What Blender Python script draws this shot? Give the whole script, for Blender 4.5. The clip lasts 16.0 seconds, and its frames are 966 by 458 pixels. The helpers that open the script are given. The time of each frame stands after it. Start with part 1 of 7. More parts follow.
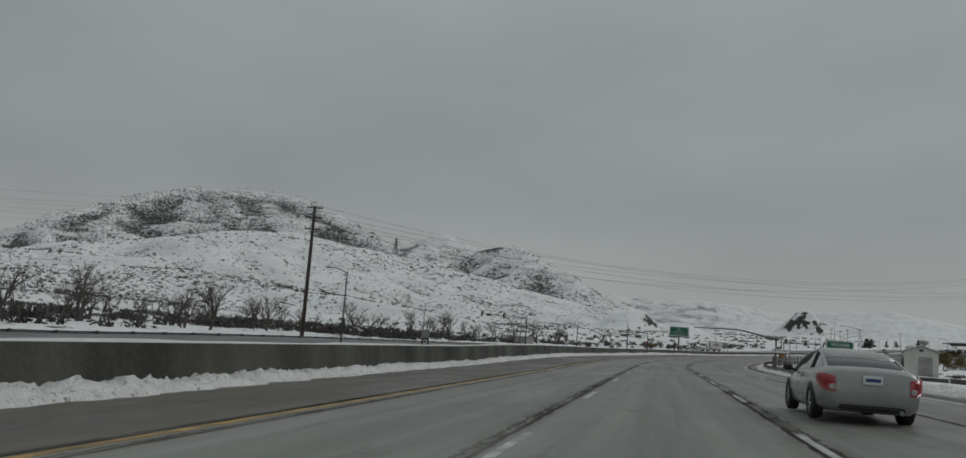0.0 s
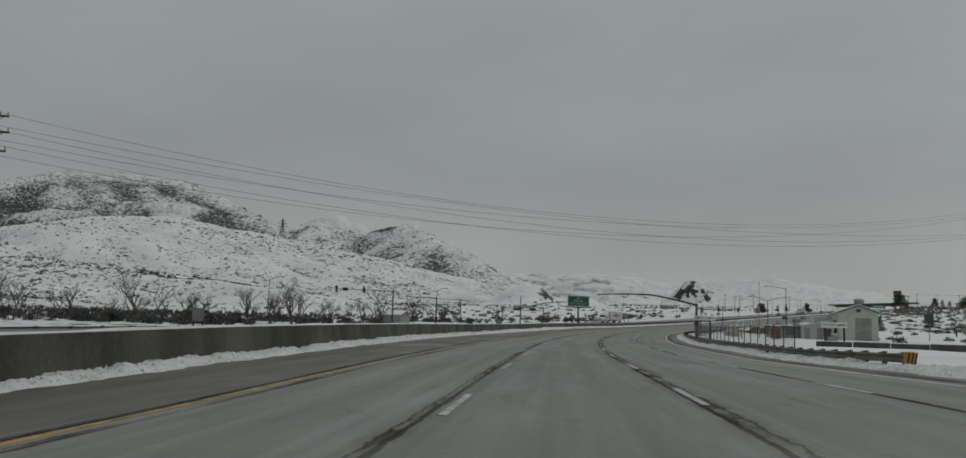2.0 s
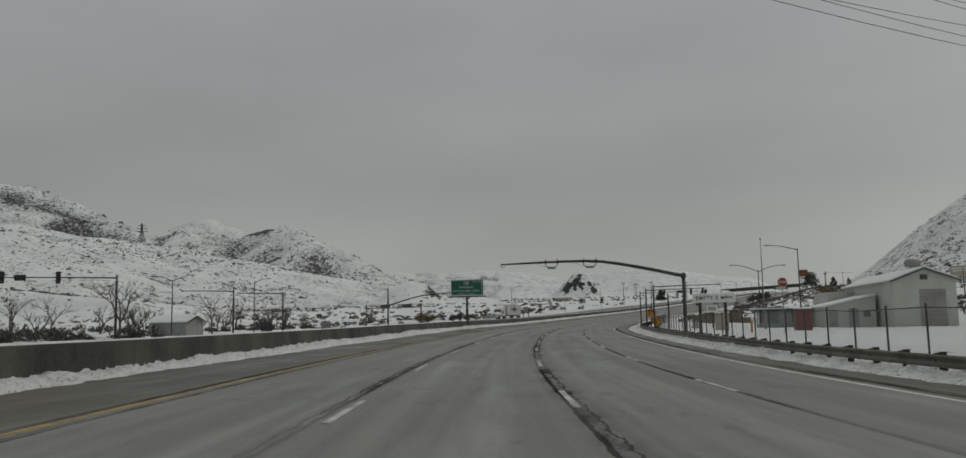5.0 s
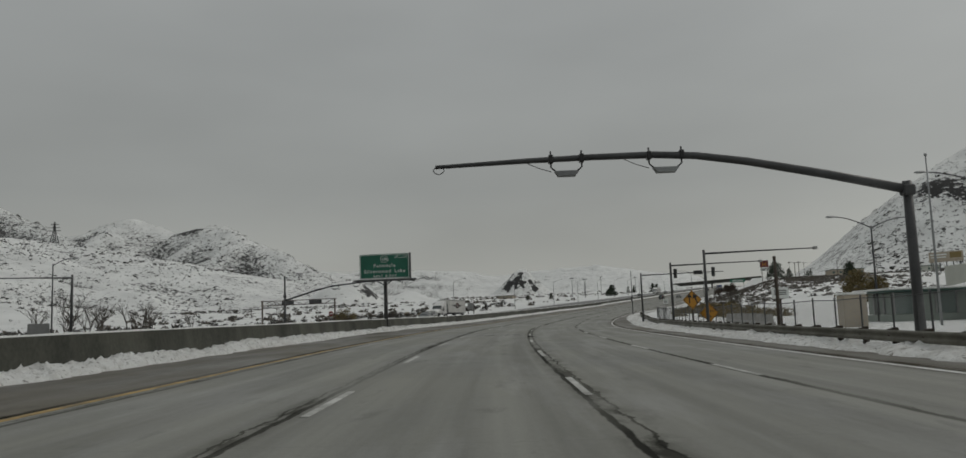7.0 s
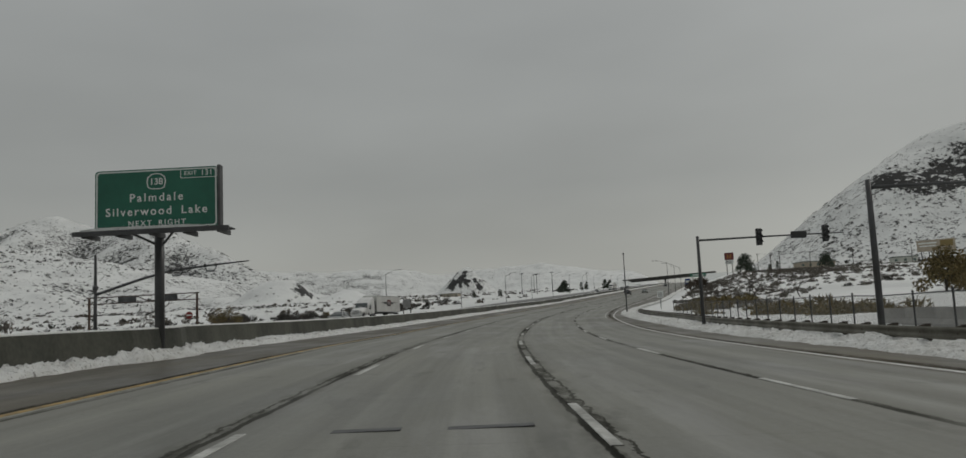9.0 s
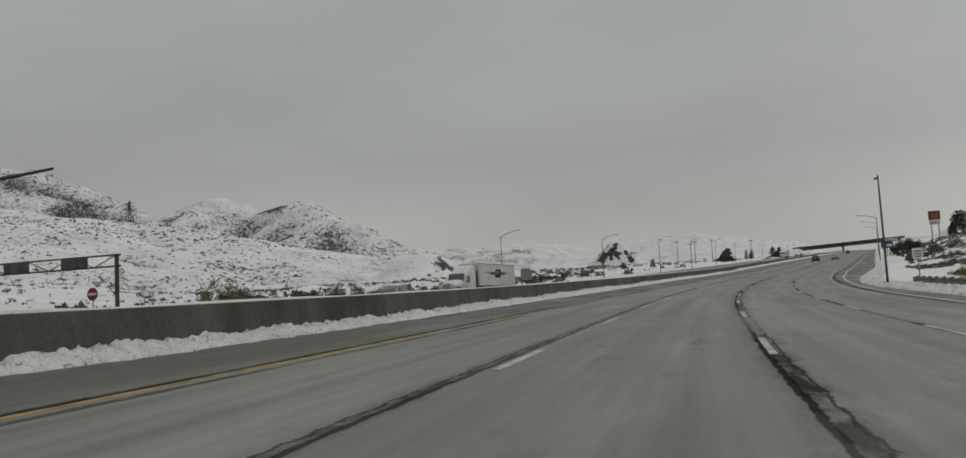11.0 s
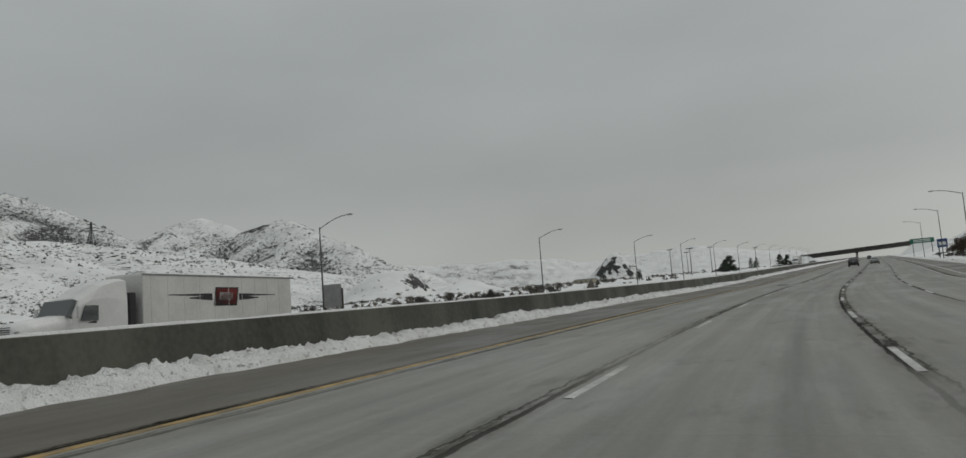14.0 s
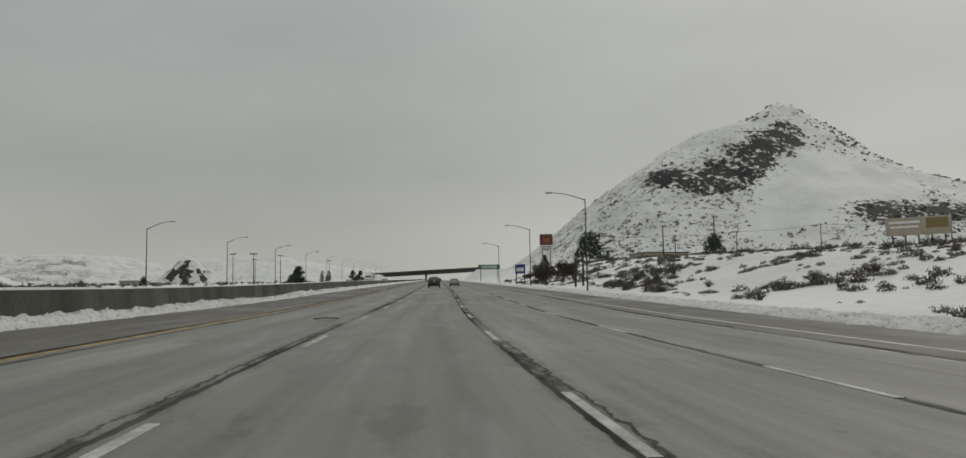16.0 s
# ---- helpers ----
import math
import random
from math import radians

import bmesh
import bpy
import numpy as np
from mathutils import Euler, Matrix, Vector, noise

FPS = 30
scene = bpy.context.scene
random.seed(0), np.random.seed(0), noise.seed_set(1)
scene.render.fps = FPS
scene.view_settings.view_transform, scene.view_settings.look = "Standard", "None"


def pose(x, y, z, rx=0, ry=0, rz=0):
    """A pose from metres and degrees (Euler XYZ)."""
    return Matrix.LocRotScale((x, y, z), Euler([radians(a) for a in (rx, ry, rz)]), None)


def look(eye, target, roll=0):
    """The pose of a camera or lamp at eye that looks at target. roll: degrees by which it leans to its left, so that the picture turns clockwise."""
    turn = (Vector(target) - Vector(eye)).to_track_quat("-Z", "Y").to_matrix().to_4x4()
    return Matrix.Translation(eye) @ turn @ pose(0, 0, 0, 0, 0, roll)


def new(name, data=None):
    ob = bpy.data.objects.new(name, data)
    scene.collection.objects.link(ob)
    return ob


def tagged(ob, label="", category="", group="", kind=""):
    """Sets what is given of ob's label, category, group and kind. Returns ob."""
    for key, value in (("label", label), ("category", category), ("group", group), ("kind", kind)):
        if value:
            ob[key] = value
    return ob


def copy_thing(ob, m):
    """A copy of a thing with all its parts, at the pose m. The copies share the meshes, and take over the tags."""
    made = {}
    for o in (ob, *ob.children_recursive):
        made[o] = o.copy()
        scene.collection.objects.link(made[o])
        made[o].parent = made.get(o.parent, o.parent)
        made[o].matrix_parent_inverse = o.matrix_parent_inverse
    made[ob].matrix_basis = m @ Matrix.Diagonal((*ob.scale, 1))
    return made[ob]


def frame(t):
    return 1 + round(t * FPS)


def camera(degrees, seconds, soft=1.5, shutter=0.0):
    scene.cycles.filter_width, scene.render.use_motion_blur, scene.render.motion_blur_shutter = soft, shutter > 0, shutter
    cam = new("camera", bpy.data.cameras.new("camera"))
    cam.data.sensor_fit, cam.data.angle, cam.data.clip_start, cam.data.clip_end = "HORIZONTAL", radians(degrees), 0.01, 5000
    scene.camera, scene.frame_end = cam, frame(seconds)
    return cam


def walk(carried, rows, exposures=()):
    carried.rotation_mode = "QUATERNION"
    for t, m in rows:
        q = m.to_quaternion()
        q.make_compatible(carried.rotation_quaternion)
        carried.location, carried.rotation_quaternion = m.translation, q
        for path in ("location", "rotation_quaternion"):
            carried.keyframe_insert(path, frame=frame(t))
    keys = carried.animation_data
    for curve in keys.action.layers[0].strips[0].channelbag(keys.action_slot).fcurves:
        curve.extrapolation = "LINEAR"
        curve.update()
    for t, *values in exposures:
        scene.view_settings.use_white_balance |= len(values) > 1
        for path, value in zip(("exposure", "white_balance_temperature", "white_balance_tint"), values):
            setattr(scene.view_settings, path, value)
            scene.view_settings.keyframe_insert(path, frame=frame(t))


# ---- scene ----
cam = camera(60.77, 16.0)
PATH = [
    (0, (0.123, -0.026, 1.319), (-3.128, 9.339, 2.636), 4.37),
    (0.2, (-0.289, 3.198, 1.327), (-3.017, 12.726, 2.659), 4.05),
    (0.5, (-0.902, 8.037, 1.333), (-3.014, 17.724, 2.642), 3.86),
    (1, (-1.878, 16.150, 1.331), (-3.712, 25.906, 2.541), 2.45),
    (1.5, (-2.727, 24.375, 1.357), (-4.678, 34.111, 2.538), 1.95),
    (1.8, (-3.337, 29.373, 1.360), (-5.318, 39.107, 2.511), 2.07),
    (2, (-3.746, 32.844, 1.366), (-5.781, 42.567, 2.509), 1.81),
    (2.5, (-4.686, 42.036, 1.325), (-6.656, 51.774, 2.461), 0.94),
    (3, (-5.516, 51.875, 1.325), (-6.874, 61.717, 2.463), -0.10),
    (3.5, (-6.405, 62.076, 1.373), (-7.774, 71.915, 2.527), -1.05),
    (4, (-7.157, 71.931, 1.335), (-8.027, 81.826, 2.494), -1.44),
    (4.2, (-7.518, 75.821, 1.399), (-8.363, 85.718, 2.557), -1.31),
    (4.5, (-8.052, 81.708, 1.506), (-8.835, 91.610, 2.663), -1.19),
    (5, (-8.901, 91.651, 1.549), (-9.579, 101.561, 2.704), -1.13),
    (5.5, (-9.648, 101.752, 1.514), (-10.223, 111.669, 2.667), -1.22),
    (6, (-10.245, 112.002, 1.458), (-10.716, 121.924, 2.610), -1.46),
    (6.3, (-10.507, 118.219, 1.443), (-10.916, 128.144, 2.594), -1.72),
    (6.5, (-10.637, 122.389, 1.447), (-11.027, 132.313, 2.613), -1.89),
    (7, (-10.747, 132.816, 1.499), (-10.699, 142.752, 2.630), -2.09),
    (7.5, (-10.659, 143.216, 1.596), (-10.249, 153.150, 2.673), -2.27),
    (8, (-10.509, 153.500, 1.717), (-10.032, 163.430, 2.797), -2.37),
    (8.5, (-10.042, 163.694, 1.784), (-9.377, 173.610, 2.886), -2.42),
    (9, (-9.710, 174.030, 1.889), (-8.985, 183.943, 2.981), -2.69),
    (9.5, (-9.137, 184.384, 1.943), (-8.464, 194.328, 2.757), -3.12),
    (10, (-8.276, 194.933, 2.024), (-8.426, 204.905, 2.767), -3.91),
    (10.2, (-7.864, 199.186, 2.044), (-8.381, 209.142, 2.830), -3.62),
    (10.5, (-7.230, 205.614, 2.071), (-7.965, 215.554, 2.888), -3.27),
    (11, (-5.973, 216.391, 2.166), (-7.071, 226.293, 3.034), -3.04),
    (11.5, (-4.536, 227.141, 2.304), (-5.995, 236.991, 3.225), -3.16),
    (12, (-2.985, 237.760, 2.471), (-4.803, 247.545, 3.444), -3.61),
    (12.3, (-2.034, 244.018, 2.577), (-4.065, 253.758, 3.581), -4.13),
    (12.5, (-1.398, 248.130, 2.646), (-3.428, 257.868, 3.666), -4.04),
    (13, (0.385, 258.288, 2.831), (-1.559, 268.035, 3.936), -4.11),
    (13.5, (2.369, 268.524, 3.024), (1.187, 278.395, 4.099), -4.60),
    (14, (4.608, 278.985, 3.263), (3.528, 288.868, 4.336), -4.29),
    (14.5, (7.061, 289.765, 3.480), (7.039, 299.713, 4.501), -3.71),
    (15, (9.722, 300.603, 3.730), (10.852, 310.488, 4.738), -2.61),
    (15.5, (12.629, 311.333, 3.997), (14.945, 321.012, 4.980), -2.63),
    (16, (15.876, 322.075, 4.346), (19.647, 331.286, 5.313), -1.05),
]
walk(cam, [(t, look(eye, target, roll)) for t, eye, target, roll in PATH], [(0, -0.12, 6250, 10), (4, -0.1, 6450, 10), (9, -0.08, 6600, 10), (10.2, 0.08, 6600, 10), (13, 0.14, 6450, 10), (15, 0.14, 6500, 10), (16, 0.19, 6700, 10)])

# ---- world, sun, exposure ----
world = bpy.data.worlds.new("overcast_sky")
scene.world = world
world.use_nodes = True
wn, wl = world.node_tree.nodes, world.node_tree.links
wn.clear()
w_out, w_bg = wn.new("ShaderNodeOutputWorld"), wn.new("ShaderNodeBackground")
w_sky = wn.new("ShaderNodeTexSky")
w_sky.sky_type, w_sky.sun_disc = "NISHITA", False
w_sky.sun_elevation, w_sky.sun_rotation = radians(42), radians(66)
w_sky.dust_density, w_sky.ozone_density = 6.0, 0.5
w_co = wn.new("ShaderNodeTexCoord")
w_sep = wn.new("ShaderNodeSeparateXYZ")
wl.new(w_co.outputs["Generated"], w_sep.inputs[0])
w_ramp = wn.new("ShaderNodeValToRGB")
wl.new(w_sep.outputs["Z"], w_ramp.inputs[0])
CLOUD = [(0.0, (0.405, 0.413, 0.385)), (0.06, (0.385, 0.396, 0.374)), (0.16, (0.318, 0.333, 0.325)),
         (0.33, (0.325, 0.342, 0.340)), (0.6, (0.43, 0.45, 0.45)), (1.0, (0.54, 0.56, 0.56))]
w_ramp.color_ramp.elements[0].position, w_ramp.color_ramp.elements[1].position = 0.0, 1.0
for k, (p, c) in enumerate(CLOUD):
    e = w_ramp.color_ramp.elements[0 if k == 0 else len(w_ramp.color_ramp.elements) - 1] if k in (0, len(CLOUD) - 1) else w_ramp.color_ramp.elements.new(p)
    e.color = (*c, 1)
w_map = wn.new("ShaderNodeMapping")
w_map.inputs["Scale"].default_value = (1.6, 1.6, 4.5)
w_noise = wn.new("ShaderNodeTexNoise")
w_noise.inputs["Scale"].default_value, w_noise.inputs["Detail"].default_value = 1.5, 4.0
w_noise.inputs["Roughness"].default_value = 0.42
w_rng = wn.new("ShaderNodeMapRange")
w_rng.inputs["From Min"].default_value, w_rng.inputs["From Max"].default_value = 0.3, 0.7
w_rng.inputs["To Min"].default_value, w_rng.inputs["To Max"].default_value = 0.91, 1.09
wl.new(w_co.outputs["Generated"], w_map.inputs["Vector"])
wl.new(w_map.outputs[0], w_noise.inputs["Vector"])
wl.new(w_noise.outputs[0], w_rng.inputs["Value"])
w_mul = wn.new("ShaderNodeVectorMath")
w_mul.operation = "SCALE"
wl.new(w_ramp.outputs[0], w_mul.inputs[0])
wl.new(w_rng.outputs[0], w_mul.inputs["Scale"])
w_thin = wn.new("ShaderNodeVectorMath")
w_thin.operation = "SCALE"
w_thin.inputs["Scale"].default_value = 0.004
wl.new(w_sky.outputs[0], w_thin.inputs[0])
w_add = wn.new("ShaderNodeVectorMath")
w_add.operation = "ADD"
w_dir = wn.new("ShaderNodeVectorMath")
w_dir.operation = "DOT_PRODUCT"
w_dir.inputs[1].default_value = (0.76, 0.62, 0.2)
wl.new(w_co.outputs["Generated"], w_dir.inputs[0])
w_glow = wn.new("ShaderNodeMapRange")
w_glow.interpolation_type = "SMOOTHSTEP"
w_glow.inputs["From Min"].default_value, w_glow.inputs["From Max"].default_value = 0.80, 1.05
w_glow.inputs["To Min"].default_value, w_glow.inputs["To Max"].default_value = 1.0, 1.4
wl.new(w_dir.outputs["Value"], w_glow.inputs["Value"])
w_lit = wn.new("ShaderNodeVectorMath")
w_lit.operation = "SCALE"
wl.new(w_mul.outputs[0], w_lit.inputs[0])
wl.new(w_glow.outputs[0], w_lit.inputs["Scale"])
wl.new(w_lit.outputs[0], w_add.inputs[0])
wl.new(w_thin.outputs[0], w_add.inputs[1])
wl.new(w_add.outputs[0], w_bg.inputs["Color"])
w_bg.inputs["Strength"].default_value = 0.9
wl.new(w_bg.outputs[0], w_out.inputs[0])

sun = new("sun", bpy.data.lights.new("sun", "SUN"))
sun.data.energy, sun.data.angle, sun.data.color = 0.5, radians(20), (1.0, 0.97, 0.92)
sun.matrix_world = look((400, 178, 394), (0, 0, 0))


# ---- materials ----
def nodes_of(m):
    m.use_nodes = True
    return m.node_tree.nodes, m.node_tree.links, m.node_tree.nodes["Principled BSDF"]


def noise_node(n, l, vec, scale, detail=4.0, rough=0.55, stretch=None):
    if stretch:
        mp = n.new("ShaderNodeMapping")
        mp.inputs["Scale"].default_value = stretch
        l.new(vec, mp.inputs["Vector"])
        vec = mp.outputs[0]
    t = n.new("ShaderNodeTexNoise")
    t.inputs["Scale"].default_value, t.inputs["Detail"].default_value, t.inputs["Roughness"].default_value = scale, detail, rough
    l.new(vec, t.inputs["Vector"])
    return t.outputs[0]


def rng(n, l, v, a, b, c=0.0, d=1.0):
    m = n.new("ShaderNodeMapRange")
    for k, x in zip(("From Min", "From Max", "To Min", "To Max"), (a, b, c, d)):
        m.inputs[k].default_value = x
    l.new(v, m.inputs["Value"])
    return m.outputs[0]


def calc(n, l, op, a, b=None):
    m = n.new("ShaderNodeMath")
    m.operation = op
    for k, x in enumerate((a, b)):
        if x is None:
            continue
        if isinstance(x, (int, float)):
            m.inputs[k].default_value = x
        else:
            l.new(x, m.inputs[k])
    return m.outputs[0]


def blend(n, l, f, a, b):
    m = n.new("ShaderNodeMix")
    m.data_type = "RGBA"
    l.new(f, m.inputs[0]) if not isinstance(f, (int, float)) else setattr(m.inputs[0], "default_value", f)
    for k, x in ((6, a), (7, b)):
        if isinstance(x, tuple):
            m.inputs[k].default_value = (*x, 1)
        else:
            l.new(x, m.inputs[k])
    return m.outputs[2]


def relief(n, l, b, v, strength, distance):
    m = n.new("ShaderNodeBump")
    m.inputs["Strength"].default_value, m.inputs["Distance"].default_value = strength, distance
    l.new(v, m.inputs["Height"])
    l.new(m.outputs[0], b.inputs["Normal"])


def material(name, a, b=None, rough=0.6, metal=0.0, scale=3.0, fine=40.0, bump=0.0, coat=0.0, stretch=None):
    """A surface between two tones, mottled at a coarse and a fine scale."""
    m = bpy.data.materials.new(name)
    n, l, p = nodes_of(m)
    b = b or tuple(x * 0.75 for x in a)
    vec = n.new("ShaderNodeTexCoord").outputs["Object"]
    c1, c2 = noise_node(n, l, vec, scale, stretch=stretch), noise_node(n, l, vec, fine, 3.0)
    f = rng(n, l, calc(n, l, "ADD", calc(n, l, "MULTIPLY", c1, 0.7), calc(n, l, "MULTIPLY", c2, 0.3)), 0.38, 0.62)
    l.new(blend(n, l, f, a, b), p.inputs["Base Color"])
    l.new(rng(n, l, c1, 0.3, 0.7, max(rough - 0.1, 0.02), min(rough + 0.1, 1.0)), p.inputs["Roughness"])
    p.inputs["Metallic"].default_value = metal
    p.inputs["Coat Weight"].default_value = coat
    if bump:
        relief(n, l, p, calc(n, l, "ADD", c1, c2), bump, 0.02)
    return m


def snow_material(name, dirt=0.25):
    m = bpy.data.materials.new(name)
    n, l, p = nodes_of(m)
    vec = n.new("ShaderNodeTexCoord").outputs["Object"]
    big, mid, fine = noise_node(n, l, vec, 0.35), noise_node(n, l, vec, 2.6, 6.0), noise_node(n, l, vec, 22.0, 3.0)
    f = rng(n, l, calc(n, l, "ADD", calc(n, l, "MULTIPLY", big, 0.4), calc(n, l, "MULTIPLY", mid, 0.6)), 0.42, 0.75, 0.0, dirt)
    grit = rng(n, l, noise_node(n, l, vec, 7.0, 5.0, 0.7), 0.56, 0.66, 0.0, min(1.0, 2.0 * dirt))
    l.new(blend(n, l, grit, blend(n, l, f, (0.81, 0.82, 0.80), (0.36, 0.34, 0.30)), (0.20, 0.19, 0.165)), p.inputs["Base Color"])
    p.inputs["Roughness"].default_value = 0.7
    relief(n, l, p, calc(n, l, "ADD", mid, calc(n, l, "MULTIPLY", fine, 0.8)), 0.9, 0.12)
    return m


def pavement_material(name, light, dark, seams, wet=0.35, slush=0.0, worn=1.0):
    """Road surface; its coordinates are metres across (u) and along (v) the road."""
    m = bpy.data.materials.new(name)
    n, l, p = nodes_of(m)
    uv = n.new("ShaderNodeUVMap").outputs[0]
    sep = n.new("ShaderNodeSeparateXYZ")
    l.new(uv, sep.inputs[0])
    u, v = sep.outputs[0], sep.outputs[1]
    streak = noise_node(n, l, uv, 1.0, 4.0, 0.6, (1.5, 0.022, 1))
    patch = noise_node(n, l, uv, 0.3, 7.0, 0.62, (1.0, 0.35, 1))
    grit = noise_node(n, l, uv, 11.0, 6.0, 0.75)
    f = calc(n, l, "ADD", calc(n, l, "MULTIPLY", streak, 0.42), calc(n, l, "ADD", calc(n, l, "MULTIPLY", patch, 0.38), calc(n, l, "MULTIPLY", grit, 0.2)))
    col = blend(n, l, rng(n, l, f, 0.40, 0.58), dark, light)
    cell = n.new("ShaderNodeCombineXYZ")
    l.new(calc(n, l, "FLOOR", calc(n, l, "DIVIDE", calc(n, l, "ADD", u, 1.83), 3.66)), cell.inputs[0])
    l.new(calc(n, l, "FLOOR", calc(n, l, "DIVIDE", v, 13.71)), cell.inputs[1])
    tone = n.new("ShaderNodeTexWhiteNoise")
    l.new(cell.outputs[0], tone.inputs["Vector"])
    col = blend(n, l, rng(n, l, tone.outputs["Value"], 0.0, 1.0, 0.0, 0.26 * worn), col, dark)
    blot = rng(n, l, noise_node(n, l, uv, 1.4, 6.0, 0.65, (1.0, 0.28, 1)), 0.58, 0.66, 0.0, 0.45 * worn)
    col = blend(n, l, blot, col, tuple(x * 0.62 for x in dark))
    if slush:
        q = rng(n, l, noise_node(n, l, uv, 0.7, 7.0, 0.66, (1.0, 0.11, 1)), 0.51, 0.68, 0.0, slush)
        col = blend(n, l, q, col, (0.40, 0.40, 0.395))
    edge = calc(n, l, "SUBTRACT", noise_node(n, l, uv, 2.4, 7.0, 0.72, (1.0, 0.45, 1)), 0.5)
    # pairs of wheel tracks in each lane, polished a little lighter
    track = calc(n, l, "COSINE", calc(n, l, "MULTIPLY", calc(n, l, "ADD", u, 0.9), 2 * math.pi / 1.83))
    col = blend(n, l, rng(n, l, track, -1.0, 1.0, 0.16 * worn, 0.0), col, dark)
    gloss = None
    for k, (u0, width, strength) in enumerate(seams):
        d = calc(n, l, "ABSOLUTE", calc(n, l, "SUBTRACT", u, u0))
        ragged = calc(n, l, "ADD", d, calc(n, l, "MULTIPLY", edge, 1.3 * width))
        run = rng(n, l, noise_node(n, l, uv, 1.0, 3.0, 0.6, (0.001, 0.055 + 0.013 * k, 1)), 0.38, 0.56, 0.3, 1.0)
        spill = rng(n, l, noise_node(n, l, uv, 1.6, 5.0, 0.65, (1.0, 0.3, 1)), 0.44, 0.58, 0.25, 1.0)
        soft = calc(n, l, "MULTIPLY", rng(n, l, ragged, width * 0.3, width * 1.9, 0.6, 0.0), calc(n, l, "MULTIPLY", run, spill))
        hard = calc(n, l, "MULTIPLY", rng(n, l, ragged, width * 0.4, width * 0.6, 1.0, 0.0), calc(n, l, "MULTIPLY", run, spill))
        band = calc(n, l, "MAXIMUM", soft, hard)
        col = blend(n, l, calc(n, l, "MULTIPLY", band, strength), col, (0.015, 0.0145, 0.0125))
        side = -1 if u0 < 0 else 1
        for off, half, amp, dark_line in ((-0.55 * width * side, 0.036, 0.2, 1.0), (0.5 * width * side, 0.018, 0.45, 0.8)):
            crack = rng(n, l, calc(n, l, "ABSOLUTE", calc(n, l, "SUBTRACT", calc(n, l, "ADD", u, calc(n, l, "MULTIPLY", edge, amp)), u0 + off)), half, half * 1.8, 1.0, 0.0)
            col = blend(n, l, calc(n, l, "MULTIPLY", calc(n, l, "MULTIPLY", crack, run), dark_line * strength), col, (0.004, 0.004, 0.0035))
            band = calc(n, l, "MAXIMUM", band, calc(n, l, "MULTIPLY", crack, run))
        gloss = band if gloss is None else calc(n, l, "MAXIMUM", gloss, band)
    # cross joints of the slabs
    j = calc(n, l, "ABSOLUTE", calc(n, l, "SUBTRACT", calc(n, l, "FRACT", calc(n, l, "DIVIDE", calc(n, l, "ADD", v, calc(n, l, "MULTIPLY", edge, 0.05)), 4.57)), 0.5))
    joint = rng(n, l, j, 0.4965, 0.4992, 0.0, 0.28 * worn)
    col = blend(n, l, joint, col, (0.04, 0.04, 0.038))
    l.new(col, p.inputs["Base Color"])
    p.inputs["Specular IOR Level"].default_value = 0.32
    r = rng(n, l, patch, 0.35, 0.65, wet, wet + 0.28)
    if gloss is not None:
        # broken, gritty joints do not shine
        r = calc(n, l, "ADD", r, calc(n, l, "MULTIPLY", gloss, 0.4))
        l.new(rng(n, l, gloss, 0.0, 0.7, 0.32, 0.02), p.inputs["Specular IOR Level"])
    l.new(r, p.inputs["Roughness"])
    relief(n, l, p, calc(n, l, "SUBTRACT", calc(n, l, "ADD", grit, edge), joint), 0.35, 0.012)
    return m


